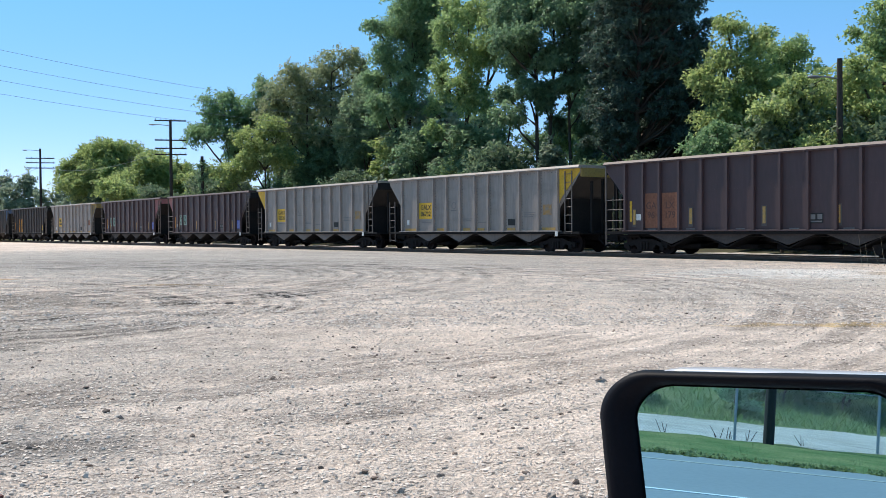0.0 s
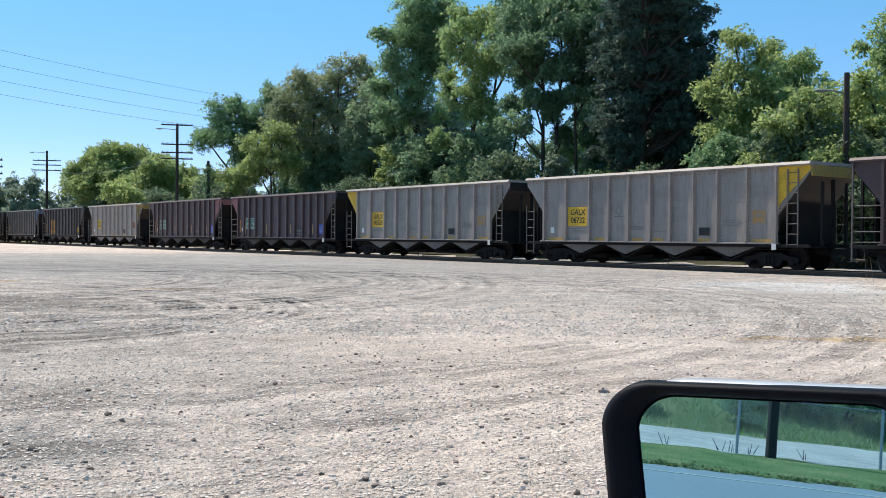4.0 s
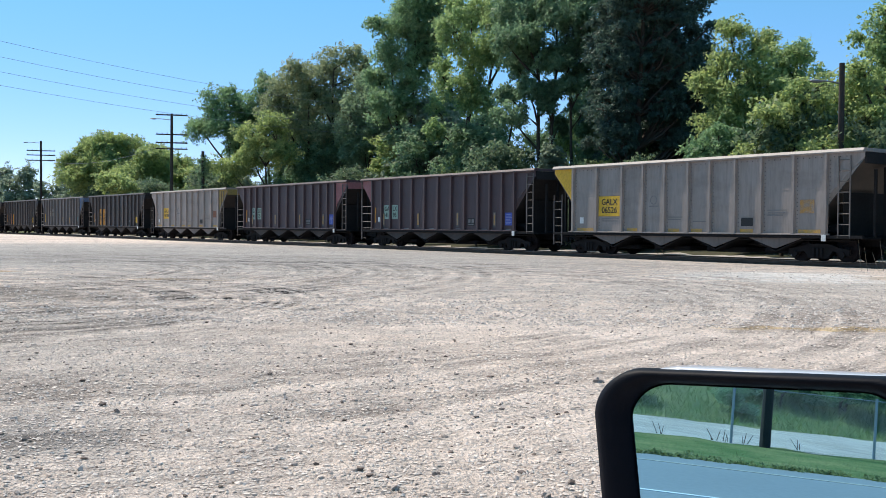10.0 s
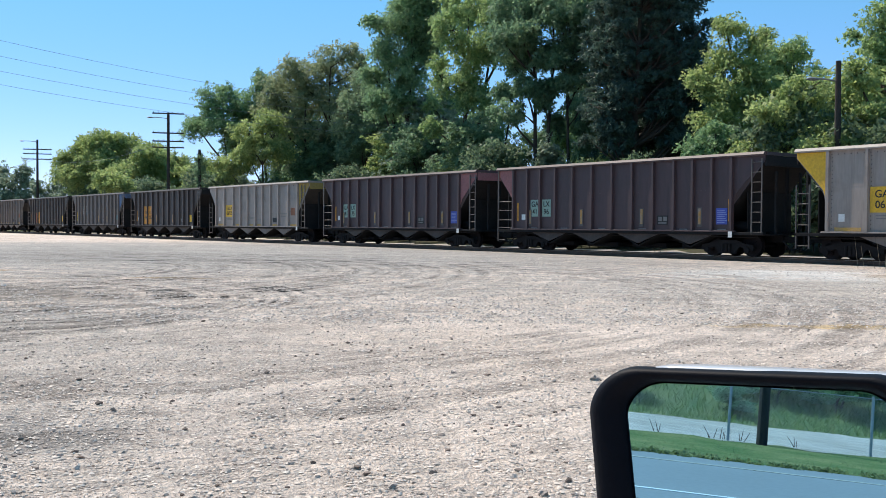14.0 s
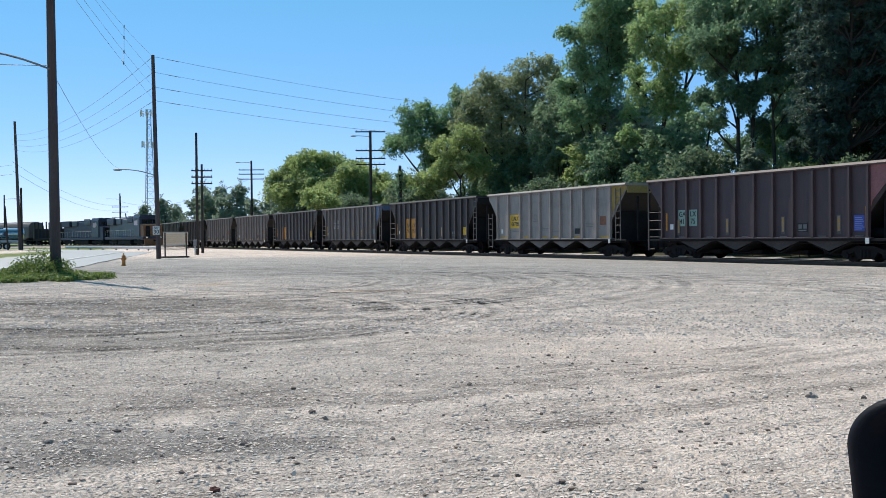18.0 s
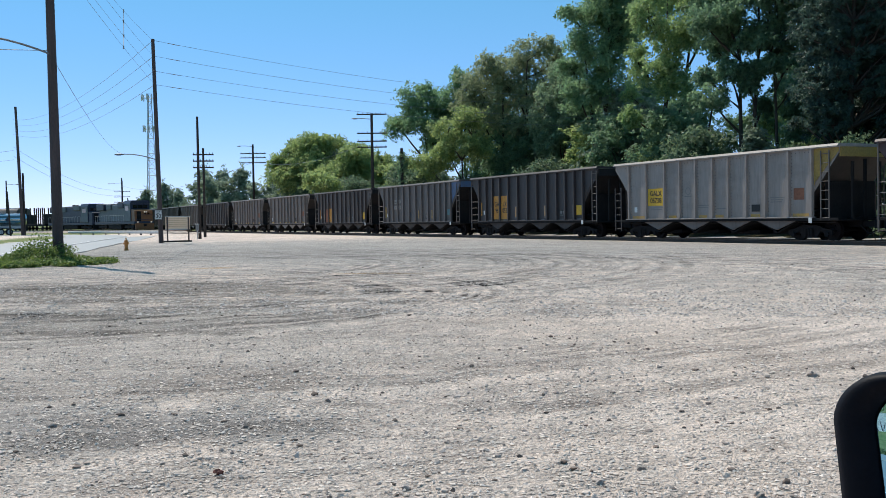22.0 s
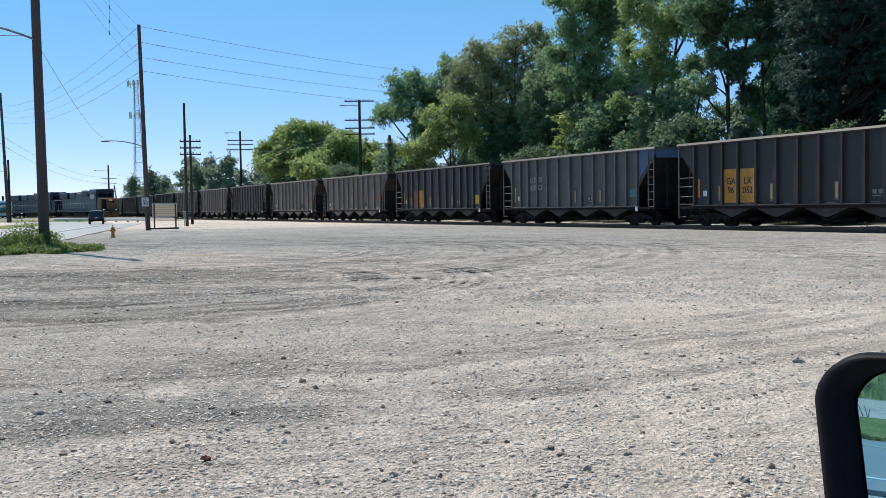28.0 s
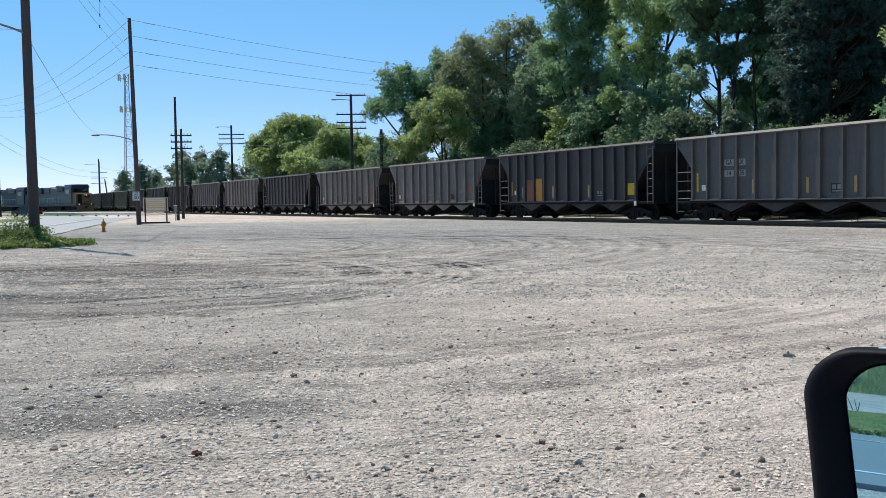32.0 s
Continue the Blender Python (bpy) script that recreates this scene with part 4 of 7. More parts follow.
def tree_meshes(seed, stems, lobes, leaf, size, dense=1.0, droop=0.5, thick=1.0, needles=False):
    """Stems with limbs into each lobe of the crown and twigs to its sprays. Stems: foot x, head x, head height; lobes: x, height, half width, half height."""
    rng = np.random.default_rng(seed)
    reach = max(abs(l[0]) + l[2] for l in lobes)
    full = [(x, rng.uniform(-0.45, 0.45) * max(0.6, reach - rx), z, rx * 1.12, rz * 1.12) for x, z, rx, rz in lobes]
    verts, faces, lines = [], [], []
    for x0, x1, h in stems:
        y0, y1 = rng.uniform(-0.5, 0.5), rng.uniform(-0.6, 0.6)
        bend = rng.uniform(-0.3, 0.3)
        pts = []
        for i in range(11):
            k = i / 10
            pts.append(Vector((x0 + (x1 - x0) * k + bend * math.sin(k * 5.5) * (k > 0), y0 + (y1 - y0) * k + bend * math.sin(k * 4), -0.3 + (h + 0.3) * k)))
        r = (0.0085 * h + 0.05) * thick
        limb(verts, faces, pts, r, r * 0.28, 8)
        lines.append(pts)
    v, f, tips = crown(rng, full, dense, size, droop, needles)
    ends = np.concatenate([t[:3] for t in tips])
    for x, y, z, rx, rz in full:
        tip = ends[np.linalg.norm((ends - np.array([x, y, z])) / np.array([rx, rx, rz]), axis=1) < 1.15]
        c = Vector((x, y, z))
        best = min(((p - c + Vector((0, 0, 0.9 * rx + 0.6 * abs(c.x - p.x)))).length, li, i) for li, pts in enumerate(lines) for i, p in enumerate(pts[2:]))
        root = lines[best[1]][best[2] + 2]
        reachv = c - root
        if reachv.length > 0.2:
            knee = root.lerp(c, 0.5) + Vector((rng.normal() * 0.15, rng.normal() * 0.15, -0.08 * reachv.length + 0.1))
            rr = 0.03 + 0.014 * reachv.length
            limb(verts, faces, [root, knee, c], rr * 1.3, rr * 0.6, 6)
        for q in tip[:14]:
            q = Vector(q)
            mid = c.lerp(q, 0.5) + Vector((rng.normal(), rng.normal(), rng.normal())) * 0.12
            limb(verts, faces, [c, mid, q], 0.028, 0.008, 3)
    return mesh_from("trunk", verts, faces, BARK, True), mesh_from("crown", v.tolist(), f.tolist(), LEAVES[leaf])


def plant(meshes, x, y, label, turn=0.0, wide=1.0, tall=1.0, name="tree", category="tree", group="trees behind the track"):
    t = thing(name, label, category, Matrix.LocRotScale((x, y, ground_height(x, y)), Euler((0, 0, radians(turn))), (wide, wide, tall)), group)
    part("trunk", meshes[0], None, t)
    part("crown", meshes[1], None, t)
    return t


def round_lobes(seed, n, height, half, low):
    """A loose heap of lobes for the trees and shrubs that repeat."""
    r = random.Random(seed)
    out = []
    for i in range(n):
        k = (i + 0.5) / n
        z = height * (low + (0.86 - low) * k)
        out.append((half * 0.7 * math.cos(i * 2.4) * math.sin(math.pi * (0.25 + 0.7 * k)) * r.uniform(0.7, 1.1), z, half * r.uniform(0.42, 0.6), height * 0.16 * r.uniform(0.8, 1.2)))
    return out


def pine_lobes(seed):
    """Uneven boughs on a tall stem, each a needle clump at its middle and one at its tip."""
    r = random.Random(seed)
    out = [(0.3, 19.6, 0.45, 0.5)]
    for i in range(27):
        z = 6.0 + i * 0.51
        half = 4.4 if z < 9 else 4.0 if z < 14 else 3.9 - (z - 14) * 0.52
        for k in range(6):
            side = 1 if (i + k) % 2 else -1
            length = half * r.uniform(0.3, 1.0) * (1.1 if side > 0 else 0.58)
            dip = r.uniform(-0.35, 0.3)
            out.append((side * length, z + dip, 0.61, r.uniform(0.30, 0.46)))
            out.append((side * length * 0.55, z + dip * 0.4 + 0.12, 0.61, r.uniform(0.34, 0.5)))
    return out


# label, leaves, place, stems, lobes, density
TREES = (
    ("leafy mid-green round tree behind the track", 0, -22.6, 103, [(0.0, 0.3, 12.3)], [(1.3, 13.3, 2.0, 2.1), (-0.9, 13.1, 1.9, 1.9), (-2.7, 11.2, 1.8, 1.2), (0.3, 11.1, 2.2, 1.6), (2.2, 11.7, 1.4, 2.2), (-0.1, 14.7, 1.2, 0.9), (0.9, 9.0, 2.0, 1.1)], 0.8),
    ("dull olive-green broadleaf tree behind the track", 3, -13.4, 96, [(0.0, 0.5, 15.9), (2.5, 3.0, 15.9)], [(-2.2, 13.7, 2.3, 2.1), (0.2, 15.3, 2.3, 1.8), (2.8, 16.7, 2.2, 1.6), (4.6, 17.3, 1.1, 1.2), (1.6, 12.9, 3.0, 2.2), (-2.2, 11.0, 2.5, 2.2), (4.5, 13.7, 1.6, 2.5), (2.2, 9.9, 3.3, 2.2), (5.2, 16.5, 0.7, 1.2)], 0.7),
    ("slim mid-green tree behind olive ones", 0, -18.4, 104, [(0.0, -0.3, 15.3)], [(-0.2, 15.9, 1.1, 1.1), (-0.6, 14.4, 0.9, 1.1), (0.3, 13.3, 1.2, 1.3), (-0.9, 12.7, 0.9, 0.9)], 0.6),
    ("yellow-green leafy tree in full sun", 1, -16.7, 93, [(0.0, 0.2, 9.6)], [(0.5, 10.8, 1.7, 1.1), (-1.1, 9.2, 1.6, 1.5), (1.3, 8.8, 1.9, 1.8), (-1.3, 7.1, 1.9, 1.5), (-3.7, 6.5, 1.7, 1.2)], 1.0),
    ("mid-green feathery tree among taller ones", 7, -6.9, 92, [(0.0, -0.0, 14.3)], [(-0.1, 13.8, 1.4, 1.6), (-0.6, 11.5, 1.7, 2.0), (1.4, 10.9, 1.9, 2.4), (-1.7, 10.1, 1.3, 1.8), (-0.4, 8.5, 2.4, 1.8)], 0.9),
    ("tall feathery mid-green tree with open crown", 5, -3.0, 85, [(0.0, 0.4, 18.6), (0.0, -1.8, 16.7)], [(0.8, 20.8, 2.8, 1.7), (-1.0, 18.8, 1.7, 1.6), (-2.7, 17.9, 0.9, 0.4), (0.9, 17.5, 2.5, 1.7), (-2.0, 15.7, 1.4, 1.6), (0.4, 14.3, 2.2, 1.8), (-2.7, 13.5, 1.3, 1.6), (-0.4, 11.4, 2.0, 1.9), (2.7, 18.8, 1.8, 2.4), (-2.1, 11.1, 1.5, 1.7), (1.8, 16.2, 1.5, 1.7)], 1.0),
    ("tall feathery yellow-green tree lit from one side", 8, 1.7, 78, [(0.0, 0.3, 17.2), (0.0, 2.5, 17.2), (2.6, 3.6, 11.4)], [(1.1, 18.2, 2.8, 1.6), (-1.0, 15.8, 1.4, 1.9), (2.7, 20.8, 3.8, 2.0), (-1.8, 12.5, 1.0, 1.5), (-2.3, 10.3, 0.8, 1.5), (-2.5, 8.4, 0.7, 0.7), (0.7, 14.1, 1.9, 1.8), (4.2, 17.4, 2.3, 1.8), (0.3, 11.2, 1.9, 1.6), (3.0, 14.6, 1.5, 1.5), (6.2, 19.0, 2.4, 1.9), (5.3, 21.6, 3.1, 1.8)], 1.0),
    ("tall slim-stemmed tree with a high open crown", 9, 7.3, 70, [(0.0, -1.1, 16.4), (0.3, 0.4, 16.4), (2.5, 0.9, 13.2)], [(-1.1, 15.0, 1.7, 1.6), (0.5, 16.4, 1.8, 1.9), (0.9, 13.1, 1.7, 1.2), (-1.3, 12.9, 1.3, 1.1), (2.1, 14.3, 1.4, 1.8), (3.0, 11.3, 1.0, 1.2), (2.0, 12.0, 1.0, 0.8), (-2.2, 12.6, 1.3, 0.9), (-3.2, 13.8, 1.3, 1.1), (1.6, 17.5, 1.6, 1.6), (-1.8, 14.0, 1.6, 1.2), (0.2, 12.4, 1.5, 0.8), (1.4, 15.2, 1.6, 1.4), (3.2, 14.5, 1.5, 1.6), (2.6, 17.0, 1.8, 1.5), (-2.2, 16.5, 1.8, 1.6), (3.6, 12.6, 1.2, 1.2), (-1.5, 10.6, 1.2, 0.7), (1.3, 10.5, 1.1, 0.6), (2.8, 9.5, 1.2, 0.9), (-2.7, 8.7, 1.3, 1.0), (0.9, 8.2, 0.9, 0.6), (0.1, 10.5, 1.0, 0.7), (-0.3, 9.5, 0.7, 0.7), (-2.8, 10.4, 0.9, 0.7)], 0.8),
    ("tall dark green pine with drooping boughs", 4, 11.8, 61, [(0.0, 0.3, 19.9)], pine_lobes(3), 1.5),
    ("yellow-green leafy tree in full sun, close to the track", 1, 16.0, 54, [(0.0, 0.2, 11.1)], [(-0.5, 11.7, 0.9, 0.7), (1.4, 11.2, 0.8, 0.6), (-0.8, 9.9, 1.1, 1.0), (0.9, 9.8, 1.3, 1.2), (-1.8, 8.9, 0.8, 0.7), (-0.3, 8.3, 1.5, 1.3), (-1.5, 6.8, 1.1, 1.1), (1.7, 8.1, 1.1, 1.2), (0.4, 6.5, 1.6, 1.2)], 0.8),
    ("leafy green tree behind yellow-green ones", 8, 20.1, 57, [(0.0, 0.1, 11.0)], [(0.1, 11.1, 1.2, 0.6), (-0.7, 10.5, 0.8, 0.8), (0.6, 9.4, 1.3, 1.2), (-0.4, 8.4, 1.3, 1.3)], 0.8),
    ("pale yellow-green tree with long drooping leaves", 1, 16.9, 46, [(0.0, -0.1, 7.3), (-1.3, -1.6, 6.3)], [(-0.0, 7.6, 1.2, 0.8), (-1.8, 6.4, 1.0, 0.8), (0.3, 6.0, 1.3, 0.9), (-2.2, 4.8, 0.8, 0.4), (-0.6, 5.2, 1.2, 0.7), (1.3, 6.7, 0.6, 1.0)], 0.75),
    ("leafy yellow-green tree beside the lamp pole", 8, 22.3, 50, [(0.0, -0.1, 12.1)], [(-0.0, 11.5, 1.2, 1.6), (0.3, 9.0, 1.8, 1.6), (-1.4, 10.7, 0.3, 0.3), (-1.0, 9.8, 0.6, 0.4)], 0.75),
    ("yellow-green leafy shrub tree beyond the rails", 1, 19.3, 45, [(0.0, -0.0, 6.7)], [(-0.4, 5.9, 1.0, 0.8), (0.8, 6.4, 1.1, 1.1), (-0.8, 4.9, 0.8, 0.5), (-0.4, 8.0, 0.8, 0.9), (1.0, 4.9, 1.3, 0.8)], 0.8),
    ("low sunlit shrub tree beyond the rails", 1, 17.1, 44, [(0.0, 0.1, 4.6)], [(0.0, 5.2, 1.1, 0.8), (-1.0, 4.5, 1.0, 0.8), (0.9, 4.6, 1.0, 0.8), (0.0, 3.6, 1.3, 0.9)], 0.8),
    ("low sunlit shrub tree beyond the rails", 8, 20.4, 43.5, [(0.0, -0.1, 4.8)], [(0.1, 5.4, 1.1, 0.9), (-1.1, 4.6, 1.0, 0.8), (1.0, 4.8, 1.1, 0.9), (0.0, 3.6, 1.3, 0.9)], 0.8),
    ("sunlit yellow-green young tree", 8, 9.0, 76, [(0.0, 0.0, 8.6)], [(0.0, 8.6, 0.6, 1.0), (-0.3, 7.1, 1.0, 0.8), (0.7, 7.4, 0.8, 0.7)], 1.0),
    ("mid-green young tree close to the track", 0, 14.1, 51, [(0.0, -0.0, 5.9)], [(0.1, 5.7, 0.9, 0.9), (-0.9, 5.0, 0.9, 0.7), (0.9, 4.8, 0.8, 0.7), (-0.2, 3.6, 1.2, 0.8)], 0.7),
    ("broad yellow-green tree in full sun", 1, -45.6, 132, [(0.0, -0.0, 10.8)], [(1.7, 11.8, 2.7, 1.7), (-1.4, 11.1, 2.3, 2.0), (-3.8, 8.3, 2.0, 1.9), (0.8, 8.1, 4.0, 2.3), (0.3, 10.6, 2.8, 2.1), (-1.8, 7.2, 2.8, 2.0)], 1.7),
    ("broad yellow-green tree in full sun", 1, -37.3, 128, [(0.0, -0.0, 9.0)], [(-1.4, 9.6, 2.3, 2.0), (1.2, 8.9, 2.0, 1.9), (3.4, 8.2, 1.8, 1.5), (-0.2, 6.9, 3.8, 1.8), (6.6, 7.2, 2.4, 1.5), (0.2, 9.0, 2.6, 1.9), (4.6, 6.8, 2.4, 1.6)], 1.7),
    ("low olive tree beyond the train", 1, -37.1, 112, [(0.0, -0.0, 5.8)], [(0.1, 6.0, 2.2, 0.9), (1.3, 5.4, 1.8, 0.8)], 1.1),
    ("broad mid-green tree behind yellow-green ones", 6, -44.4, 140, [(0.0, -0.0, 9.8)], [(-0.4, 10.4, 3.6, 2.2), (4.0, 8.8, 4.0, 1.9), (-6.8, 8.0, 3.4, 1.8), (8.0, 7.7, 3.4, 1.4), (12.0, 7.7, 2.7, 1.4), (-2.8, 9.7, 3.2, 2.1), (1.6, 8.2, 4.0, 1.8)], 1.3),
)
for i, (label, leaf, x, y, stems, lobes, dense) in enumerate(TREES):
    size = 0.15 if y < 60 else 0.185 if y < 110 else 0.23
    feathery = leaf in (5, 7, 8, 9)
    plant(tree_meshes(100 + i, stems, lobes, leaf, size, dense, 0.75 if feathery else 0.4, 1.0, leaf == 4), x, y, label)

# darker growth that closes the wood behind the front row
BACK_TREE = [tree_meshes(60 + i, [(0, 0.3, 10)], round_lobes(30 + i, 7, 13, 4.2, 0.2), 9, 0.22, 0.85, 0.6) for i in range(2)]
for i, (x, y, h, w) in enumerate(((-15.5, 106, 15.5, 0.9), (-9.5, 101, 16.0, 0.9), (-4.5, 96, 14.5, 1.0), (0.5, 92, 15.5, 0.9), (3.5, 86, 12.0, 0.9), (8.2, 84, 10.5, 0.7), (11.5, 80, 13.5, 0.6), (12.5, 72, 11.5, 0.8), (16.5, 66, 12.0, 0.9), (21.0, 61, 10.0, 0.9), (-12.0, 95, 10.0, 0.9), (-1.5, 82, 10.5, 0.9), (2.6, 76, 9.5, 0.9))):
    plant(BACK_TREE[i % 2], x, y, "dense dark green tree in the wood behind", i * 71, w, h / 13)
plant(tree_meshes(66, [(0, 0.2, 18)], [(0.2, 17.0, 2.2, 2.0), (-0.6, 13.5, 2.6, 2.0), (1.2, 12.0, 2.6, 2.0), (-1.0, 9.5, 2.4, 1.8), (1.6, 8.2, 2.6, 1.8), (0.2, 5.8, 3.0, 1.6)], 4, 0.2, 1.15, 0.4, 1.0, True), 13.6, 66, "dark green pine standing behind a taller one")
FAR_TREE = tree_meshes(20, [(0, 0.2, 9)], round_lobes(1, 6, 12, 4.6, 0.25), 6, 0.3, 0.8)
DOME_TREE = tree_meshes(17, [(0, -0.2, 9)], round_lobes(2, 6, 12, 4.4, 0.25), 1, 0.27, 0.9)
SCRUB = [tree_meshes(18 + i, [(-0.4, -0.6, 3.4), (0.3, 0.7, 3.8)], round_lobes(5 + i, 4, 5, 2.6, 0.2), 2, 0.15, 0.8, 0.5, 0.6) for i in range(3)]
BRUSH = [tree_meshes(28 + i, [(-0.4, -0.6, 3.4), (0.3, 0.7, 3.8)], round_lobes(8 + i, 3, 5, 2.6, 0.25), 2, 0.3, 0.8, 0.5, 0.6) for i in range(2)]
MID, GOLD = "leafy mid-green broadleaf tree behind the track", "yellow-green leafy tree in full sun"
for i, (x, y, h, lab) in enumerate(((-73.3, 172.7, 11.0, MID), (-64.0, 163.0, 9.0, MID), (-82.0, 182.0, 11.5, MID), (-91.0, 196.0, 12.5, MID), (-112.0, 222.0, 11.0, MID), (-55.0, 150.0, 9.5, MID), (-100.0, 205.0, 8.0, MID), (-132.2, 250.0, 10.5, MID))):
    plant(FAR_TREE, x, y, lab, i * 47, 1.1 * h / 12, h / 12, group="far trees")
# low growth along the far side of the track
rs = random.Random(5)
for i in range(46):
    u = 8 + i * 2.9 + rs.uniform(-1, 1)
    v = CENTRE + rs.uniform(8.5, 12)
    p = on_track(u, v)
    h = rs.uniform(4.2, 7.5) / 5
    plant(SCRUB[i % 3], p.x, p.y, "shade-darkened leafy scrub beside the track" if i % 3 else "mid-green leafy scrub beside the track", rs.uniform(0, 360), h, h, "shrub", "shrub", "scrub along the track")
for i in range(40):
    p = on_track(4 + i * 3.2 + rs.uniform(-0.8, 0.8), CENTRE + rs.uniform(7.6, 9.2) - (2.0 if i % 6 == 3 else 0))
    h = rs.uniform(1.5, 2.6) / 5
    plant(BRUSH[i % 2], p.x, p.y, "low shade-darkened weeds and brush beyond the rails", rs.uniform(0, 360), h * 1.3, h, "shrub", "shrub", "scrub along the track")
for i in range(14):
    u = 10 + i * 8.0 + rs.uniform(-2, 2)
    p = on_track(u, CENTRE + rs.uniform(14, 20))
    h = rs.uniform(9, 12) * (0.72 if u > 75 else 0.6 if 30 < u < 60 else 1) / 12
    plant(FAR_TREE if i % 2 else DOME_TREE, p.x, p.y, MID if i % 2 else GOLD, rs.uniform(0, 360), 1.15 * h, h)


# ---- poles and cables ----
def tapered(bm, a, b, r0, r1, n=12):
    return rod(bm, a, b, r0, r1, n)


def tube_mesh(name, points, r, material, n=5):
    """One unbroken tube through the points."""
    verts, faces = [], []
    for i, p in enumerate(points):
        d = (points[min(i + 1, len(points) - 1)] - points[max(i - 1, 0)]).normalized()
        u = d.orthogonal().normalized()
        w = d.cross(u)
        for j in range(n):
            a = 2 * math.pi * j / n
            verts.append(tuple(p + (u * math.cos(a) + w * math.sin(a)) * r))
    for i in range(len(points) - 1):
        for j in range(n):
            k = (j + 1) % n
            faces.append((i * n + j, i * n + k, (i + 1) * n + k, (i + 1) * n + j))
    return mesh_from(name, verts, faces, material)


def cobra_lamp(parent, z, reach, ang, rise=0.7):
    c, s = math.cos(radians(ang)), math.sin(radians(ang))
    pts = [Vector((c * reach * i / 6, s * reach * i / 6, z + rise * (1 - (1 - i / 6) ** 2))) for i in range(7)]
    last = pts[-1]
    arm = part("lamp_arm", tube_mesh("lamp_arm", pts, 0.035, LAMP_GREY, 6), None, parent)
    bm = fresh()
    bmesh.ops.create_uvsphere(bm, u_segments=12, v_segments=8, radius=1.0, matrix=Matrix.Translation(last + Vector((c * 0.3, s * 0.3, -0.02))) @ Matrix.Rotation(radians(ang), 4, "Z") @ Matrix.Diagonal((0.33, 0.14, 0.075, 1)))
    part("lamp_head", bm, LAMP_GREY, arm)


def utility_pole(x, y, h, r, label, material, arms=(), arm_len=2.6, arm_turn=0.0, lean=(0, 0), lamp=None):
    p = thing("utility_pole", label, "utility pole", Matrix.Translation((x, y, ground_height(x, y))), "utility poles")
    top = Vector((lean[0], lean[1], h))
    part("shaft", tapered(fresh(), (0, 0, -0.3), top, r, r * 0.68), material, p)
    me = cached(("crossarm", material, arm_len), lambda b: box(b, -arm_len / 2, -0.05, -0.06, arm_len / 2, 0.05, 0.06, 0.01))
    pin = cached(("insulator", GALV), lambda b: rod(b, (0, 0, 0.06), (0, 0, 0.2), 0.045, 0.03, 6))
    for z in arms:
        a = part("crossarm", me, None, p, "", pose(lean[0] * z / h, lean[1] * z / h, z, 0, 0, arm_turn))
        for k in (-0.46, -0.3, -0.14, 0.14, 0.3, 0.46):
            part("insulator", pin, None, a, "", pose(k * arm_len, 0, 0))
    if lamp:
        cobra_lamp(p, *lamp)
    return p


utility_pole(-19.69, 30.85, 13.5, 0.185, "thick weathered wooden pole with a street lamp arm, in weeds", POLEWOOD, lean=(-0.14, 0.1), lamp=(7.15, 2.9, 213, 0.6))
POLE_C = utility_pole(-31.7, 61.7, 13.7, 0.165, "tall slim wooden power pole carrying a speed sign and lamp", POLEWOOD, lean=(-0.25, 0), lamp=(5.55, 2.4, 190, 0.5))
utility_pole(-36.3, 77.5, 10.2, 0.135, "dark slim wooden pole beside the notice board", DARKWOOD)
utility_pole(-40.0, 86.5, 8.3, 0.14, "dark wooden pole with short crossarms", DARKWOOD, arms=(7.7, 7.1, 6.5), arm_len=1.9, arm_turn=20)
utility_pole(-26.6, 97.1, 12.1, 0.19, "old telegraph pole with four crossarms and a lamp", DARKWOOD, arms=(12.0, 10.1, 9.3, 8.7), arm_len=3.0, arm_turn=15, lamp=(11.5, 1.4, 195, 0.1))
utility_pole(-54.1, 133.4, 12.4, 0.19, "old telegraph pole with three crossarms and a lamp", DARKWOOD, arms=(11.1, 10.5, 9.8), arm_len=3.6, arm_turn=15, lamp=(12.1, 1.6, 195, 0.1))
utility_pole(17.3, 43.3, 8.5, 0.17, "dark wooden pole with a street lamp among trees", DARKWOOD, lamp=(7.6, 0.9, 190, 0.1))
STUB = utility_pole(-22.55, 93.0, 8.2, 0.2, "broken pole stub wrapped in vines", DARKWOOD)


def pole_vine():
    rng = np.random.default_rng(77)
    c = [(rng.normal() * 0.16, rng.normal() * 0.16, z) for z in np.arange(0.3, 8.0, 0.11)] + [(0.35 + rng.normal() * 0.15, rng.normal() * 0.1, z) for z in np.arange(5.8, 7.4, 0.14)]
    v, f = leaf_cloud(rng, c, [rng.uniform(0.15, 0.36) for _ in c], 2600, 0.16, 0.2, 1.0)
    part("vine", mesh_from("vine", v.tolist(), f.tolist(), LEAVES[9]), None, STUB, "dark green leafy vine")


pole_vine()
utility_pole(-85.4, 125.3, 18.1, 0.24, "leaning wooden power pole beyond the road", POLEWOOD, lean=(-0.6, 0))
utility_pole(-85.5, 125.8, 8.8, 0.2, "short wooden stub pole against a taller one", DARKWOOD)
utility_pole(-86.4, 124.0, 6.2, 0.13, "slim dark wooden pole leaning beyond the road", DARKWOOD, lean=(-0.4, 0))
utility_pole(-114.8, 163.8, 9.8, 0.16, "distant wooden pole with a lamp", DARKWOOD, lamp=(9.0, 1.8, 10, 0.1))
utility_pole(-126.8, 227.0, 12.3, 0.22, "distant dark pole with a lamp arm", DARKWOOD, lamp=(11.4, 3, 190, 0.2))
utility_pole(-128.0, 229.0, 13.0, 0.22, "distant telegraph pole with crossarms", DARKWOOD, arms=(9.6, 8.3, 7.0), arm_len=4.4)
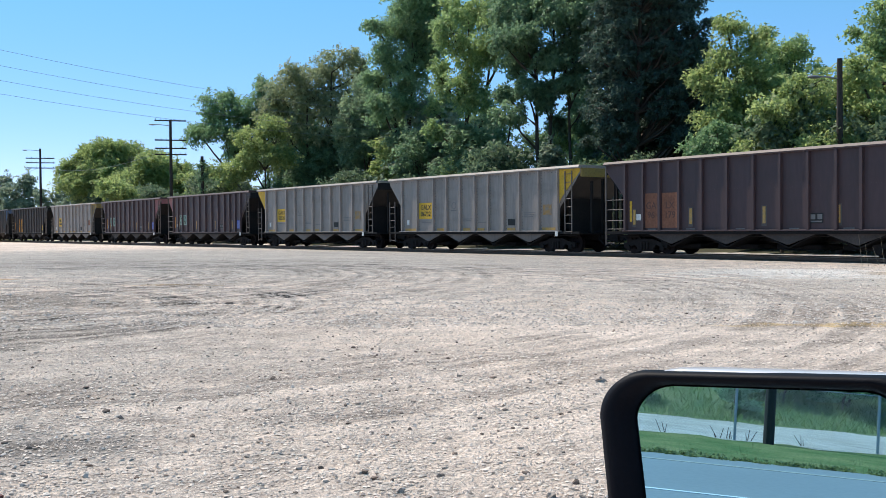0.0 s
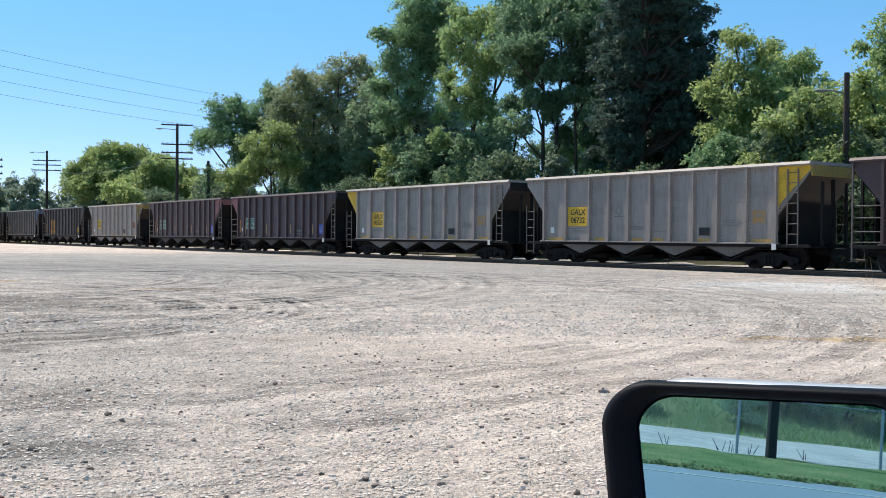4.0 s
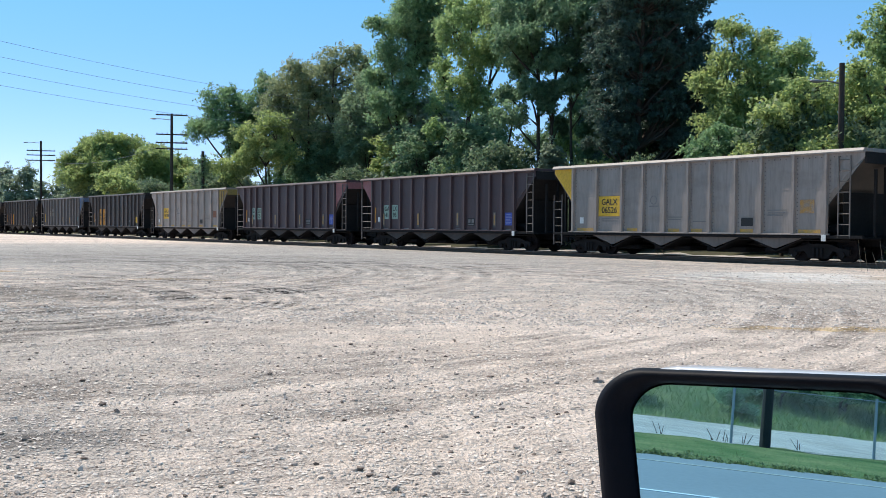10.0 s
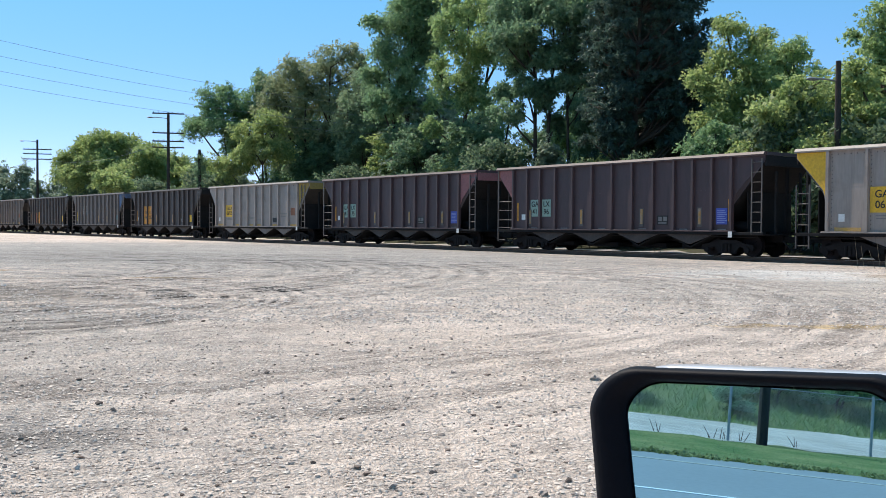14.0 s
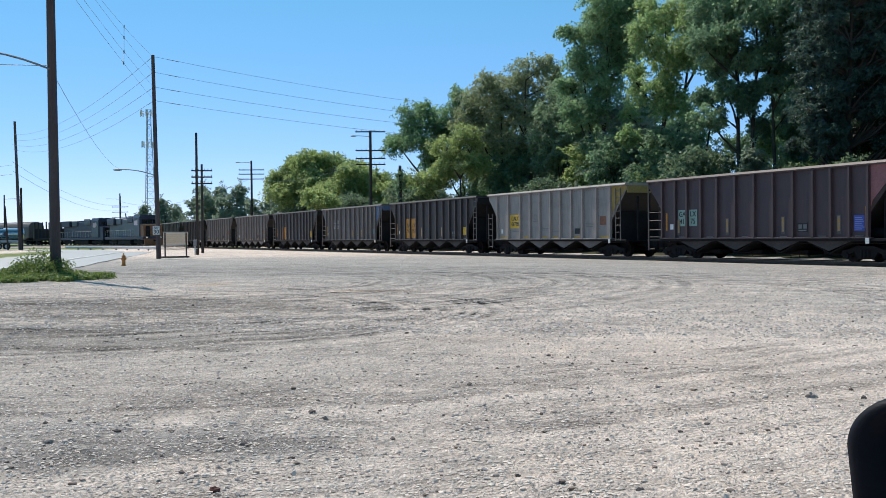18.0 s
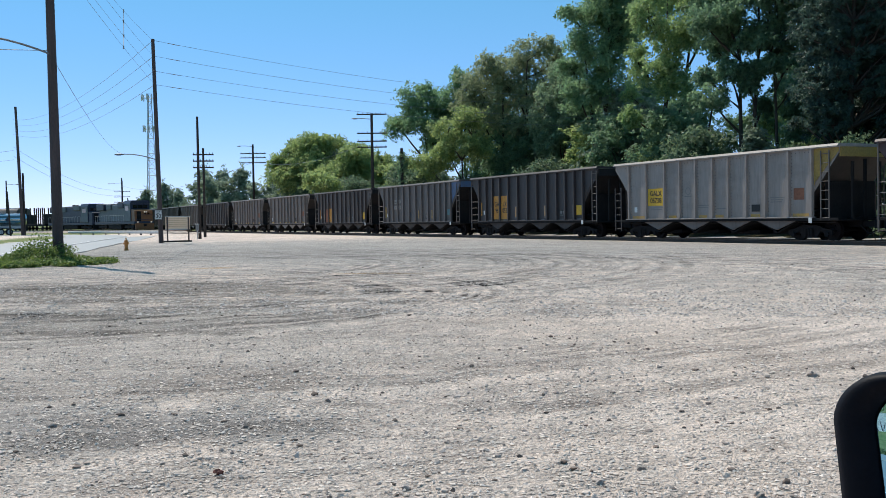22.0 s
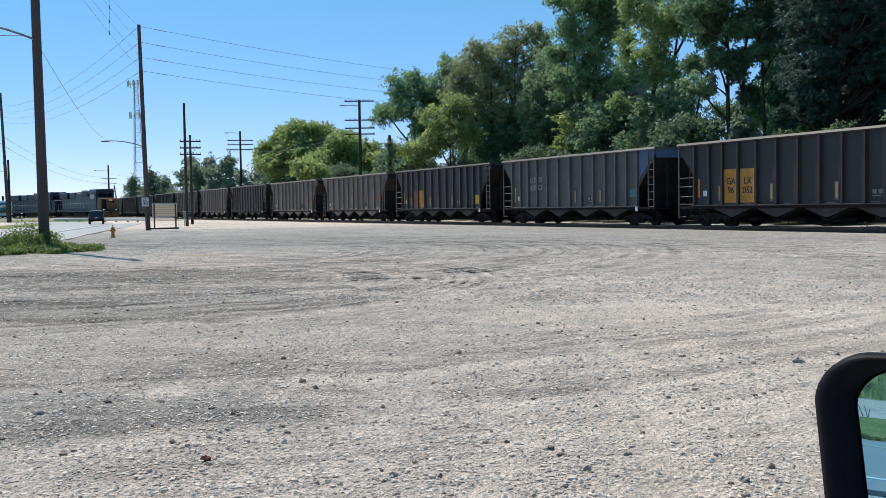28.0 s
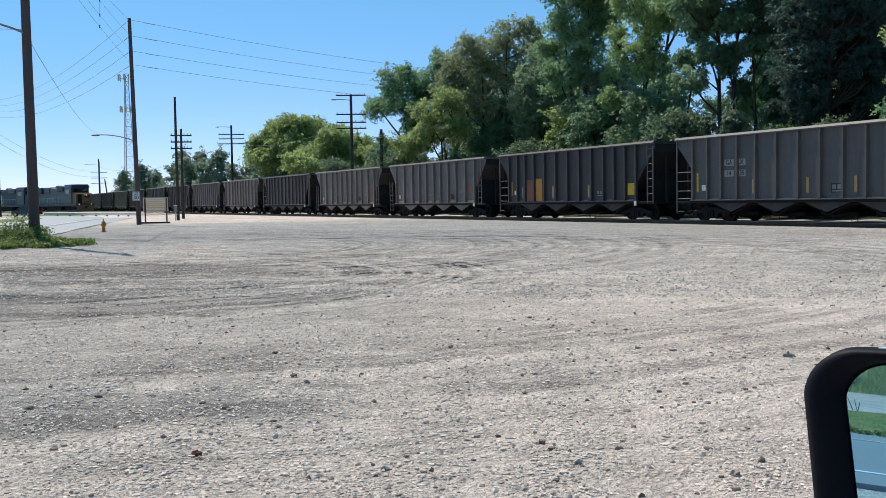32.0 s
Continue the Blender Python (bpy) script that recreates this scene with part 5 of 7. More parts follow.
utility_pole(-125.6, 229.5, 8.0, 0.2, "distant slanting brace pole", DARKWOOD, lean=(-1.2, 0))


def cable(points, r=0.012, name="overhead_cable"):
    """One unbroken tube through the points."""
    return part(name, tube_mesh(name, points, r, WIRE), None)


def span(a, b, sag, r=0.012, n=14, label="thin dark overhead cable"):
    a, b = Vector(a), Vector(b)
    pts = []
    for i in range(n + 1):
        k = i / n
        p = a.lerp(b, k)
        p.z -= sag * 4 * k * (1 - k)
        pts.append(p)
    ob = cable(pts, r)
    return tagged(ob, label, "cable", "overhead cables")


C_TOP = Vector((-31.95, 61.7, 13.7))
for dz, (ex, ey) in zip((-0.1, -1.15, -2.15, -3.05), ((-18.5, 24.7), (-13.7, 14.9), (-9.9, 6.5), (-5.5, -2.5))):
    a = C_TOP + Vector((-0.02 * dz, 0, dz))
    span(a, (4.0, 97.0, 12.0 + dz * 0.72), 1.0, 0.011)
    span(a, (ex, ey, a.z - 0.2), 0.5, 0.007)
    span(a, (-86.5, 125.3, 16.4 + dz * 0.7), 1.6, 0.013)
span((-19.8, 30.8, 7.3), (-45.0, 14.5, 7.6), 0.3, 0.013)
span((-19.7, 30.9, 7.0), (-49.0, 87.5, 8.2), 0.6, 0.010)
span((-26.6, 97.1, 9.4), (-54.1, 133.4, 9.9), 1.2, 0.014)
span((-54.1, 133.4, 9.9), (-128.0, 229.0, 11.0), 2.2, 0.02)
for dz in (0, -1.3):
    span((-86.5, 125.3, 12.5 + dz), (-128.0, 229.0, 10.0 + dz), 1.8, 0.02)
    span((-86.5, 125.3, 12.0 + dz), (-190.0, 150.0, 12.0 + dz), 1.5, 0.02)


def cable_spacer():
    """The upright line of clamps that ties the four near cables together."""
    t = thing("cable_spacer", "thin dark spacer line with clamps hanging between cables", "cable spacer")
    pts = [Vector(p) for p in ((-27.94, 50.68, 13.12), (-26.86, 48.69, 12.09), (-26.32, 47.69, 11.12), (-25.48, 46.12, 10.23))]
    for a, b in zip(pts[:-1], pts[1:]):
        part("tie", rod(fresh(), a, b, 0.014, n=5), WIRE, t)
    for p in pts:
        part("clamp", rod(fresh(), p - Vector((0, 0, 0.08)), p + Vector((0, 0, 0.08)), 0.032, n=6), WIRE, t)


cable_spacer()


def strain_insulators():
    for dz, (ex, ey) in zip((-0.1, -1.15, -2.15, -3.05), ((-18.5, 24.7), (-13.7, 14.9), (-9.9, 6.5), (-5.5, -2.5))):
        a = C_TOP + Vector((-0.02 * dz, 0, dz))
        for b, sag in ((Vector((4.0, 97.0, 12.0 + dz * 0.72)), 1.0), (Vector((-86.5, 125.3, 16.4 + dz * 0.7)), 1.6)):
            n = (b - a).length
            q = [a.lerp(b, k / n) - Vector((0, 0, sag * 4 * k / n)) - POLE_C.matrix_basis.translation for k in (1.0, 1.8)]
            part("strain_insulator", rod(fresh(), q[0], q[1], 0.022, n=6), WIRE, POLE_C)


strain_insulators()


def cell_tower(x, y, h):
    t = thing("cell_tower", "distant slim grey lattice mast with antennas", "mast", Matrix.Translation((x, y, 0)))
    legs = [(math.cos(a) * 1.0, math.sin(a) * 1.0) for a in (0.3, 2.39, 4.49)]
    def at(i, z):
        k = 3.0 - 2.0 * min(1, z / (h * 0.9))
        return (legs[i][0] * k, legs[i][1] * k, z)
    for i in range(3):
        bm = fresh()
        bm.free()
        part("leg", tube_mesh("leg", [Vector(at(i, h * s / 10)) for s in range(11)], 0.16, GALV), None, t)
    bm = fresh()
    n = 18
    for s in range(n):
        z0, z1 = h * s / n, h * (s + 1) / n
        for i in range(3):
            j = (i + 1) % 3
            rod(bm, at(i, z0), at(j, z1), 0.07, n=4)
            rod(bm, at(i, z1), at(j, z1), 0.07, n=4)
    part("bracing", bm, GALV, t)
    ant = cached(("antenna", PALE_LETTER), lambda b: box(b, -0.2, -0.12, -1.3, 0.2, 0.12, 1.3, 0.03))
    for z, r in ((h - 1.5, 3.0), (h * 0.74, 2.6)):
        for k in range(9):
            a = k * 2 * math.pi / 9
            part("antenna", ant, None, t, "", pose(math.cos(a) * r, math.sin(a) * r, z, 0, 0, math.degrees(a)))
        bm = fresh()
        for k in range(9):
            a, b = k * 2 * math.pi / 9, (k + 1) * 2 * math.pi / 9
            rod(bm, (math.cos(a) * r, math.sin(a) * r, z), (math.cos(b) * r, math.sin(b) * r, z), 0.08, n=4)
        part("antenna_ring", bm, GALV, t)


cell_tower(-194.9, 372.0, 54.0)


# ---- roadside things ----
HYD_PAINT = mat("hydrant_paint", (0.55, 0.20, 0.045), 0.55, 0, 0.25, 4, 30, second=(0.40, 0.20, 0.05))


def fire_hydrant(x, y):
    t = thing("fire_hydrant", "faded orange-yellow fire hydrant on the gravel", "fire hydrant", Matrix.Translation((x, y, ground_height(x, y))))
    bm = fresh()
    rod(bm, (0, 0, -0.1), (0, 0, 0.06), 0.12, n=16)
    rod(bm, (0, 0, 0.06), (0, 0, 0.46), 0.088, 0.084, 16)
    rod(bm, (0, 0, 0.44), (0, 0, 0.48), 0.11, n=16)
    part("barrel", bm, HYD_PAINT, t)
    bm = fresh()
    bmesh.ops.create_uvsphere(bm, u_segments=14, v_segments=8, radius=0.092, matrix=Matrix.Translation((0, 0, 0.48)) @ Matrix.Diagonal((1, 1, 0.95, 1)))
    part("bonnet", bm, HYD_PAINT, t)
    part("operating_nut", rod(fresh(), (0, 0, 0.57), (0, 0, 0.65), 0.035, n=5), HYD_PAINT, t)
    for d in ((-1, 0), (1, 0), (0, -1)):
        part("outlet_cap", rod(fresh(), (d[0] * 0.08, d[1] * 0.08, 0.36), (d[0] * 0.135, d[1] * 0.135, 0.36), 0.055, n=10), HYD_PAINT, t)


fire_hydrant(-25.81, 46.45)
BOARD = mat("faded_board", (0.82, 0.58, 0.38), 0.8, 0, 0.1, 1.2, 8, second=(0.80, 0.64, 0.47))


def notice_board():
    ang = 34.0
    t = thing("notice_board", "faded tan notice board on two posts, unreadable lines", "notice board", pose(-32.6, 66.0, 0, 0, 0, ang))
    part("panel", box(fresh(), -0.86, -0.03, 0.93, 0.86, 0.03, 1.80, 0.01), BOARD, t)
    part("top_rail", box(fresh(), -0.89, -0.04, 1.80, 0.89, 0.04, 1.85), GALV, t)
    part("bottom_rail", box(fresh(), -0.89, -0.04, 0.88, 0.89, 0.04, 0.93), GALV, t)
    for x in (-0.74, 0.74):
        part("post", box(fresh(), x - 0.05, -0.1, -0.2, x + 0.05, -0.045, 1.79), POLEWOOD, t)
    part("skid", box(fresh(), -1.3, -0.16, 0.0, 0.95, 0.12, 0.11, 0.02), DARKWOOD, t)
    for i, z in enumerate((1.66, 1.52, 1.38, 1.24, 1.10)):
        part("text_bar", box(fresh(), -0.7, -0.036, z, 0.7 - 0.12 * (i % 2), -0.031, z + 0.05), mat("faded_bar", (0.76, 0.52, 0.33), 0.85), t)


notice_board()


def speed_sign():
    t = thing("speed_sign", "white speed limit sign with black lettering, on the pole", "road sign", pose(-31.72, 61.42, 0, 0, 0, 27))
    s = part("plate", box(fresh(), -0.23, -0.012, 1.62, 0.23, 0.0, 2.22, 0.002), PALE_LETTER, t)
    part("border", box(box(box(box(fresh(), -0.215, -0.0145, 1.635, -0.203, -0.012, 2.205), 0.203, -0.0145, 1.635, 0.215, -0.012, 2.205), -0.203, -0.0145, 2.193, 0.203, -0.012, 2.205), -0.203, -0.0145, 1.635, 0.203, -0.012, 1.647), LETTER, t)
    for txt, size, z in (("SPEED", 0.105, 2.13), ("LIMIT", 0.105, 2.03), ("30", 0.36, 1.82)):
        part("lettering", lettering(txt, size, LETTER), None, t, "", Matrix.LocRotScale((0, -0.017, z), Euler((radians(90), 0, 0)), None))
    part("strap", box(fresh(), -0.05, 0.0, 1.75, 0.05, 0.1, 1.8), GALV, t)


speed_sign()


RAIL_ZINC = mat("dull_zinc", (0.62, 0.61, 0.60), 0.6, 0.15, 0.15, 2, 30)


def guard_rail():
    t = thing("guard_rail", "long pale steel guard rail along the road bend", "guard rail")
    pts = [on_road(a, w) for a, w in ((121, 6.8), (128, 9.6), (136, 13), (143, 17), (149, 21.0))]
    for p in pts:
        p.z = ground_height(p.x, p.y)
    for z, r in ((0.26, 0.085), (0.44, 0.085), (0.35, 0.06)):
        part("beam", tube_mesh("beam", [p + Vector((0, 0, z)) for p in pts], r, RAIL_ZINC, 6), None, t)
    for a, b in zip(pts[:-1], pts[1:]):
        for k in (0.0, 0.5):
            p = a.lerp(b, k)
            part("post", box(fresh(), p.x - 0.07, p.y + 0.06, p.z - 0.3, p.x + 0.07, p.y + 0.22, p.z + 0.5), POLEWOOD, t)


guard_rail()


def relay_box():
    t = thing("relay_box", "small pale signal box beside the dark pole", "signal box", pose(-36.1, 76.6, 0, 0, 0, 20))
    part("post", rod(fresh(), (0, 0, -0.2), (0, 0, 0.9), 0.05), GALV, t)
    part("cabinet", box(fresh(), -0.13, -0.12, 0.72, 0.13, 0.12, 1.22, 0.03), LAMP_GREY, t)
    part("cover", box(fresh(), -0.15, -0.14, 1.22, 0.15, 0.14, 1.27, 0.02), GALV, t)
    part("bracket", box(fresh(), 0.0, -0.03, 0.5, 0.2, 0.03, 0.56), GALV, t)


relay_box()


def weed_patch():
    """Leafy weeds round the foot of the lamp pole."""
    rng = np.random.default_rng(21)
    c, r = [], []
    for i in range(330):
        a, d = rng.uniform(0, 2 * math.pi), rng.random() ** 0.6
        p = Vector((-20.7, 29.9, 0)) + ROAD * (math.sin(a) * d * 3.0) + ROADN * (math.cos(a) * d * 3.3)
        hump = math.exp(-((p.x + 20.1) ** 2 + (p.y - 30.6) ** 2) / 0.9)
        c.append((p.x, p.y, ground_height(p.x, p.y) + 0.05 + 0.85 * hump * rng.random()))
        r.append(0.22 + 0.28 * hump)
    v, f = leaf_cloud(rng, c, r, 42000, 0.075, 0, 0.6)
    v[:, 2] = np.maximum(v[:, 2], 0.01)
    tagged(new("weeds", mesh_from("weeds", v.tolist(), f.tolist(), leaf_mat("weed_leaves", (0.085, 0.15, 0.045), (0.23, 0.29, 0.075), 0.45))), "low green weeds round the lamp pole", "weeds", "", "stuff")


weed_patch()


def dry_stalks():
    t = thing("dry_stalks", "thin dry weed stalks beside the rail", "weeds", Matrix.Translation((13.4, 31.0, ground_height(13.4, 31.0))))
    rng = np.random.default_rng(8)
    straw = mat("straw", (0.22, 0.19, 0.14), 0.9)
    for x, h in ((-0.3, 1.0), (-0.1, 0.75), (0.25, 0.6), (0.4, 0.95), (0.55, 0.7)):
        part("stalk", rod(fresh(), (x, 0, -0.05), (x + rng.normal() * 0.1, rng.normal() * 0.1, h), 0.008, 0.004, 5), straw, t)


dry_stalks()


# ---- loose stones on the lot ----
def scatter_stones(name, seed, count, y0, y1, lo, hi, material, label, rough=False, shrink=True):
    rng = np.random.default_rng(seed)
    bv = np.array([(1, 0, 0), (0, 1, 0), (-1, 0, 0), (0, -1, 0), (0, 0, 1)], float)
    bf = np.array([(0, 1, 4), (1, 2, 4), (2, 3, 4), (3, 0, 4)])
    if rough:
        ico = bmesh.new()
        bmesh.ops.create_icosphere(ico, subdivisions=1, radius=1.0)
        bv = np.array([v.co for v in ico.verts])
        bf = np.array([[v.index for v in f.verts] for f in ico.faces])
        ico.free()
    y = y0 * (y1 / y0) ** rng.random(count)
    x = rng.uniform(-0.82, 0.52, count) * y + rng.uniform(-0.3, 0.3, count)
    s = lo * (hi / lo) ** (rng.random(count) ** 2.2) * ((0.6 + 0.4 * np.minimum(1, y / 8)) if shrink else 1)
    keep = (x * ACROSS.x + y * ACROSS.y < SIDE - 1.2) & (x * ROADN.x + y * ROADN.y < 8.5)
    x, y, s = x[keep], y[keep], s[keep]
    n = len(x)
    z = np.array([ground_height(a, b) for a, b in zip(x, y)])
    jit = bv[None] * rng.uniform(0.5, 1.35, (n, len(bv), 1))
    sc = np.stack([rng.uniform(0.7, 1.3, n), rng.uniform(0.7, 1.3, n), rng.uniform(0.38, 0.75, n) if rough else rng.uniform(0.28, 0.62, n)], -1) * s[:, None]
    jit = jit * sc[:, None]
    t = rng.uniform(0, 2 * np.pi, n)
    c, sn = np.cos(t)[:, None], np.sin(t)[:, None]
    v = np.stack([jit[..., 0] * c - jit[..., 1] * sn + x[:, None], jit[..., 0] * sn + jit[..., 1] * c + y[:, None], jit[..., 2] + (z + s * 0.25)[:, None]], -1).reshape(-1, 3)
    f = (bf[None] + (np.arange(n) * len(bv))[:, None, None]).reshape(-1, 3)
    tagged(new(name, mesh_from(name, v.tolist(), f.tolist(), material)), label, "stones", "", "stuff")


CLOD_STONE = mat("brownish_stone", (0.61, 0.515, 0.45), 0.95, 0, 0.25, 9, 60, island=0.4, spec=0.1)
scatter_stones("gravel", 31, 150000, 2.6, 30, 0.005, 0.020, STONE, "loose pale crushed stones over the lot")
scatter_stones("far_gravel", 34, 60000, 13, 62, 0.014, 0.040, FAR_STONE, "loose grey stones over the far part of the lot", shrink=False)
scatter_stones("larger_stones", 33, 9000, 3.0, 28, 0.009, 0.023, CLOD_STONE, "larger brownish stones scattered over the lot", True)
scatter_stones("dark_stones", 32, 1100, 3.4, 30, 0.009, 0.030, mat("dark_stone", (0.20, 0.155, 0.13), 0.95, 0, 0.3, 9, 60, island=0.35), "scattered dark clods and stones on the lot", True)


def clod(x, y, r, material, label):
    """A single lump of earth or stone that stands out on the lot."""
    bm = fresh()
    bmesh.ops.create_icosphere(bm, subdivisions=2, radius=r)
    for v in bm.verts:
        v.co *= 1 + 0.75 * noise.noise(v.co / r * 1.7 + Vector((x, y, 0)))
        v.co.z *= 0.72
    ob = part("clod", bm, material, None, "", Matrix.Translation((x, y, ground_height(x, y) + r * 0.35)))
    tagged(ob, label, "stone")


RED_CLAY = mat("red_clay", (0.13, 0.05, 0.04), 0.95, 0, 0.3, 20, 90)
GREY_ROCK = mat("grey_rock", (0.36, 0.31, 0.275), 0.9, 0, 0.25, 12, 80)
clod(-2.17, 4.78, 0.025, RED_CLAY, "dark red clod of clay on the gravel")
clod(-0.22, 4.85, 0.022, GREY_ROCK, "grey angular stone on the gravel")
clod(0.51, 4.72, 0.023, GREY_ROCK, "grey angular stone on the gravel")
clod(-3.74, 5.74, 0.026, GREY_ROCK, "grey angular stone on the gravel")
clod(0.13, 8.49, 0.023, GREY_ROCK, "grey angular stone on the gravel")
clod(-1.14, 4.63, 0.022, GREY_ROCK, "grey angular stone on the gravel")
clod(1.27, 8.02, 0.036, GREY_ROCK, "grey angular stone on the gravel")

# ---- fence and bank beyond the road ----
def chain_fence():
    t = thing("chain_link_fence", "low galvanised chain-link fence on round posts", "fence")
    w, h = 21.06, 1.2
    lo, hi = -40, 34
    me = cached(("fence_post", GALV), lambda b: rod(b, (0, 0, -0.3), (0, 0, 1.25), 0.03, n=8))
    for i in range(int((hi - lo) / 2.9) + 1):
        p = on_road(lo + 2.70 + i * 2.9, w)
        part("fence_post", me, None, t, "", Matrix.Translation((p.x, p.y, ground_height(p.x, p.y))))
    part("top_rail", rod(fresh(), on_road(lo, w, h), on_road(hi, w, h), 0.009, n=6), GALV, t)
    a0, a1, step = -24.0, 10.0, 0.072
    verts, faces = [], []
    n = int((a1 - a0 + h) / step)
    for sgn in (1, -1):
        for i in range(n):
            s = a0 + i * step - (h if sgn > 0 else 0)
            pa, pb = on_road(s, w, 0.03), on_road(s + h, w, h)
            if sgn < 0:
                pa, pb = on_road(s, w, h), on_road(s + h, w, 0.03)
            d = (pb - pa).normalized()
            u = d.cross(ROADN).normalized() * 0.0014
            q = ROADN * 0.0014
            k = len(verts)
            for p in (pa, pb):
                verts += [p + u, p + q, p - u, p - q]
            faces += [(k + j, k + (j + 1) % 4, k + 4 + (j + 1) % 4, k + 4 + j) for j in range(4)]
    part("wire_mesh", mesh_from("wire_mesh", [tuple(v) for v in verts], faces, GALV), None, t)


chain_fence()
utility_pole(*on_road(-3.15, 20.75)[:2], 9.0, 0.115, "dark wooden pole beside the chain-link fence", DARKWOOD)


def blades(name, seed, count, place, size, material, label, category="grass", lift=0.6):
    rng = np.random.default_rng(seed)
    v = np.empty((count, 3, 3))
    for i in range(count):
        x, y, s = place(rng)
        a = rng.uniform(0, math.pi)
        s = s * size * rng.uniform(0.5, 1.3)
        dx, dy = math.cos(a) * s * 0.09, math.sin(a) * s * 0.09
        z = ground_height(x, y) - 0.01
        v[i] = ((x - dx, y - dy, z), (x + dx, y + dy, z), (x + rng.normal() * s * 0.4, y + rng.normal() * s * 0.4, z + s * rng.uniform(lift, 1.0)))
    tagged(new(name, mesh_from(name, v.reshape(-1, 3).tolist(), np.arange(count * 3).reshape(-1, 3).tolist(), material)), label, category, "", "stuff")


def verge(rng):
    a = rng.uniform(-34, 30)
    k = rng.random()
    e = verge_edge(a)
    w = e - 0.05 + rng.normal() * 0.1 + (21.1 - e) * k ** 1.15
    p = on_road(a, w)
    return p.x, p.y, 1.3 if k < 0.1 else 0.65


def bank(rng):
    p = on_road(rng.uniform(-40, 20), 31.2 + 10 * rng.random())
    return p.x, p.y, 1.0


blades("grass_verge", 41, 130000, verge, 0.06, leaf_mat("verge_blades", (0.075, 0.115, 0.04), (0.22, 0.225, 0.105), 0.45), "rough green grass verge along the road")
blades("bank_grass", 42, 40000, bank, 0.3, BLADES, "long green grass on the bank")
BANK_SHRUB = tree_meshes(35, [(-0.4, -0.6, 3.4), (0.3, 0.7, 3.8)], round_lobes(12, 4, 5, 3.0, 0.25), 0, 0.22, 0.6, 0.4, 0.6)
for i in range(15):
    p = on_road(-26 + i * 2.5 + rs.uniform(-1, 1), rs.uniform(33.0, 36.0))
    h = rs.uniform(0.8, 1.8) / 5
    plant(BANK_SHRUB, p.x, p.y, "leafy green shrub on the bank", rs.uniform(0, 360), h * 1.6, h, "shrub", "shrub", "shrubs on the bank")
for i in range(26):
    p = on_road(-44 + i * 2.3 + rs.uniform(-0.6, 0.6), rs.uniform(36, 41))
    h = rs.uniform(2.6, 4.2) / 5
    plant(BRUSH[i % 2], p.x, p.y, "leafy green shrub on the bank", rs.uniform(0, 360), h * 1.2, h, "shrub", "shrub", "shrubs on the bank")


def verge_weeds():
    """Ragged weeds where the grass meets the road."""
    rng = np.random.default_rng(44)
    c, r = [], []
    for i in range(1100):
        a = rng.uniform(-34, 26)
        p = on_road(a, verge_edge(a) + abs(rng.normal()) * 0.3 - 0.1)
        c.append((p.x, p.y, ground_height(p.x, p.y) + 0.05))
        r.append(rng.uniform(0.06, 0.14))
    v, f = leaf_cloud(rng, c, r, 40000, 0.05, 0, 0.6)
    v[:, 2] = np.maximum(v[:, 2], 0.0)
    tagged(new("verge_weeds", mesh_from("verge_weeds", v.tolist(), f.tolist(), leaf_mat("verge_leaves", (0.15, 0.19, 0.07), (0.33, 0.34, 0.14), 0.5))), "ragged low weeds along the road edge", "weeds", "", "stuff")


verge_weeds()


def fence_weeds():
    stalk = mat("dead_stalk", (0.05, 0.042, 0.034), 0.9)
    rng = np.random.default_rng(9)
    for a in (-1.1, -2.2, -2.42, -2.85, -3.95, 1.3, -6.2, -7.1):
        p = on_road(a, 21.35)
        t = thing("dead_weed", "dead dark weed stalks beside the fence", "weeds", Matrix.Translation((p.x, p.y, ground_height(p.x, p.y))), "weeds by the fence")
        for k in range(3):
            x, y = rng.normal() * 0.05, rng.normal() * 0.05
            part("stalk", rod(fresh(), (x, y, -0.03), (x + rng.normal() * 0.06, y + rng.normal() * 0.06, rng.uniform(0.12, 0.26)), 0.011, 0.006, 5), stalk, t)


fence_weeds()


# ---- side mirror of the parked car ----
MIRROR_TINT = bpy.data.materials.new("blue_tinted_mirror")
MIRROR_TINT.use_nodes = True
mb = MIRROR_TINT.node_tree.nodes["Principled BSDF"]
mb.inputs["Base Color"].default_value = (0.40, 0.74, 0.98, 1)
mb.inputs["Metallic"].default_value, mb.inputs["Roughness"].default_value = 1.0, 0.0
PLASTIC = mat("black_plastic", (0.004, 0.0048, 0.009), 0.6, 0, 0.15, 40, 400, 0.0004, spec=0.12)
CAP = mat("silver_cap_paint", (0.62, 0.62, 0.65), 0.25, 0.3, 0.04, 8, 60)


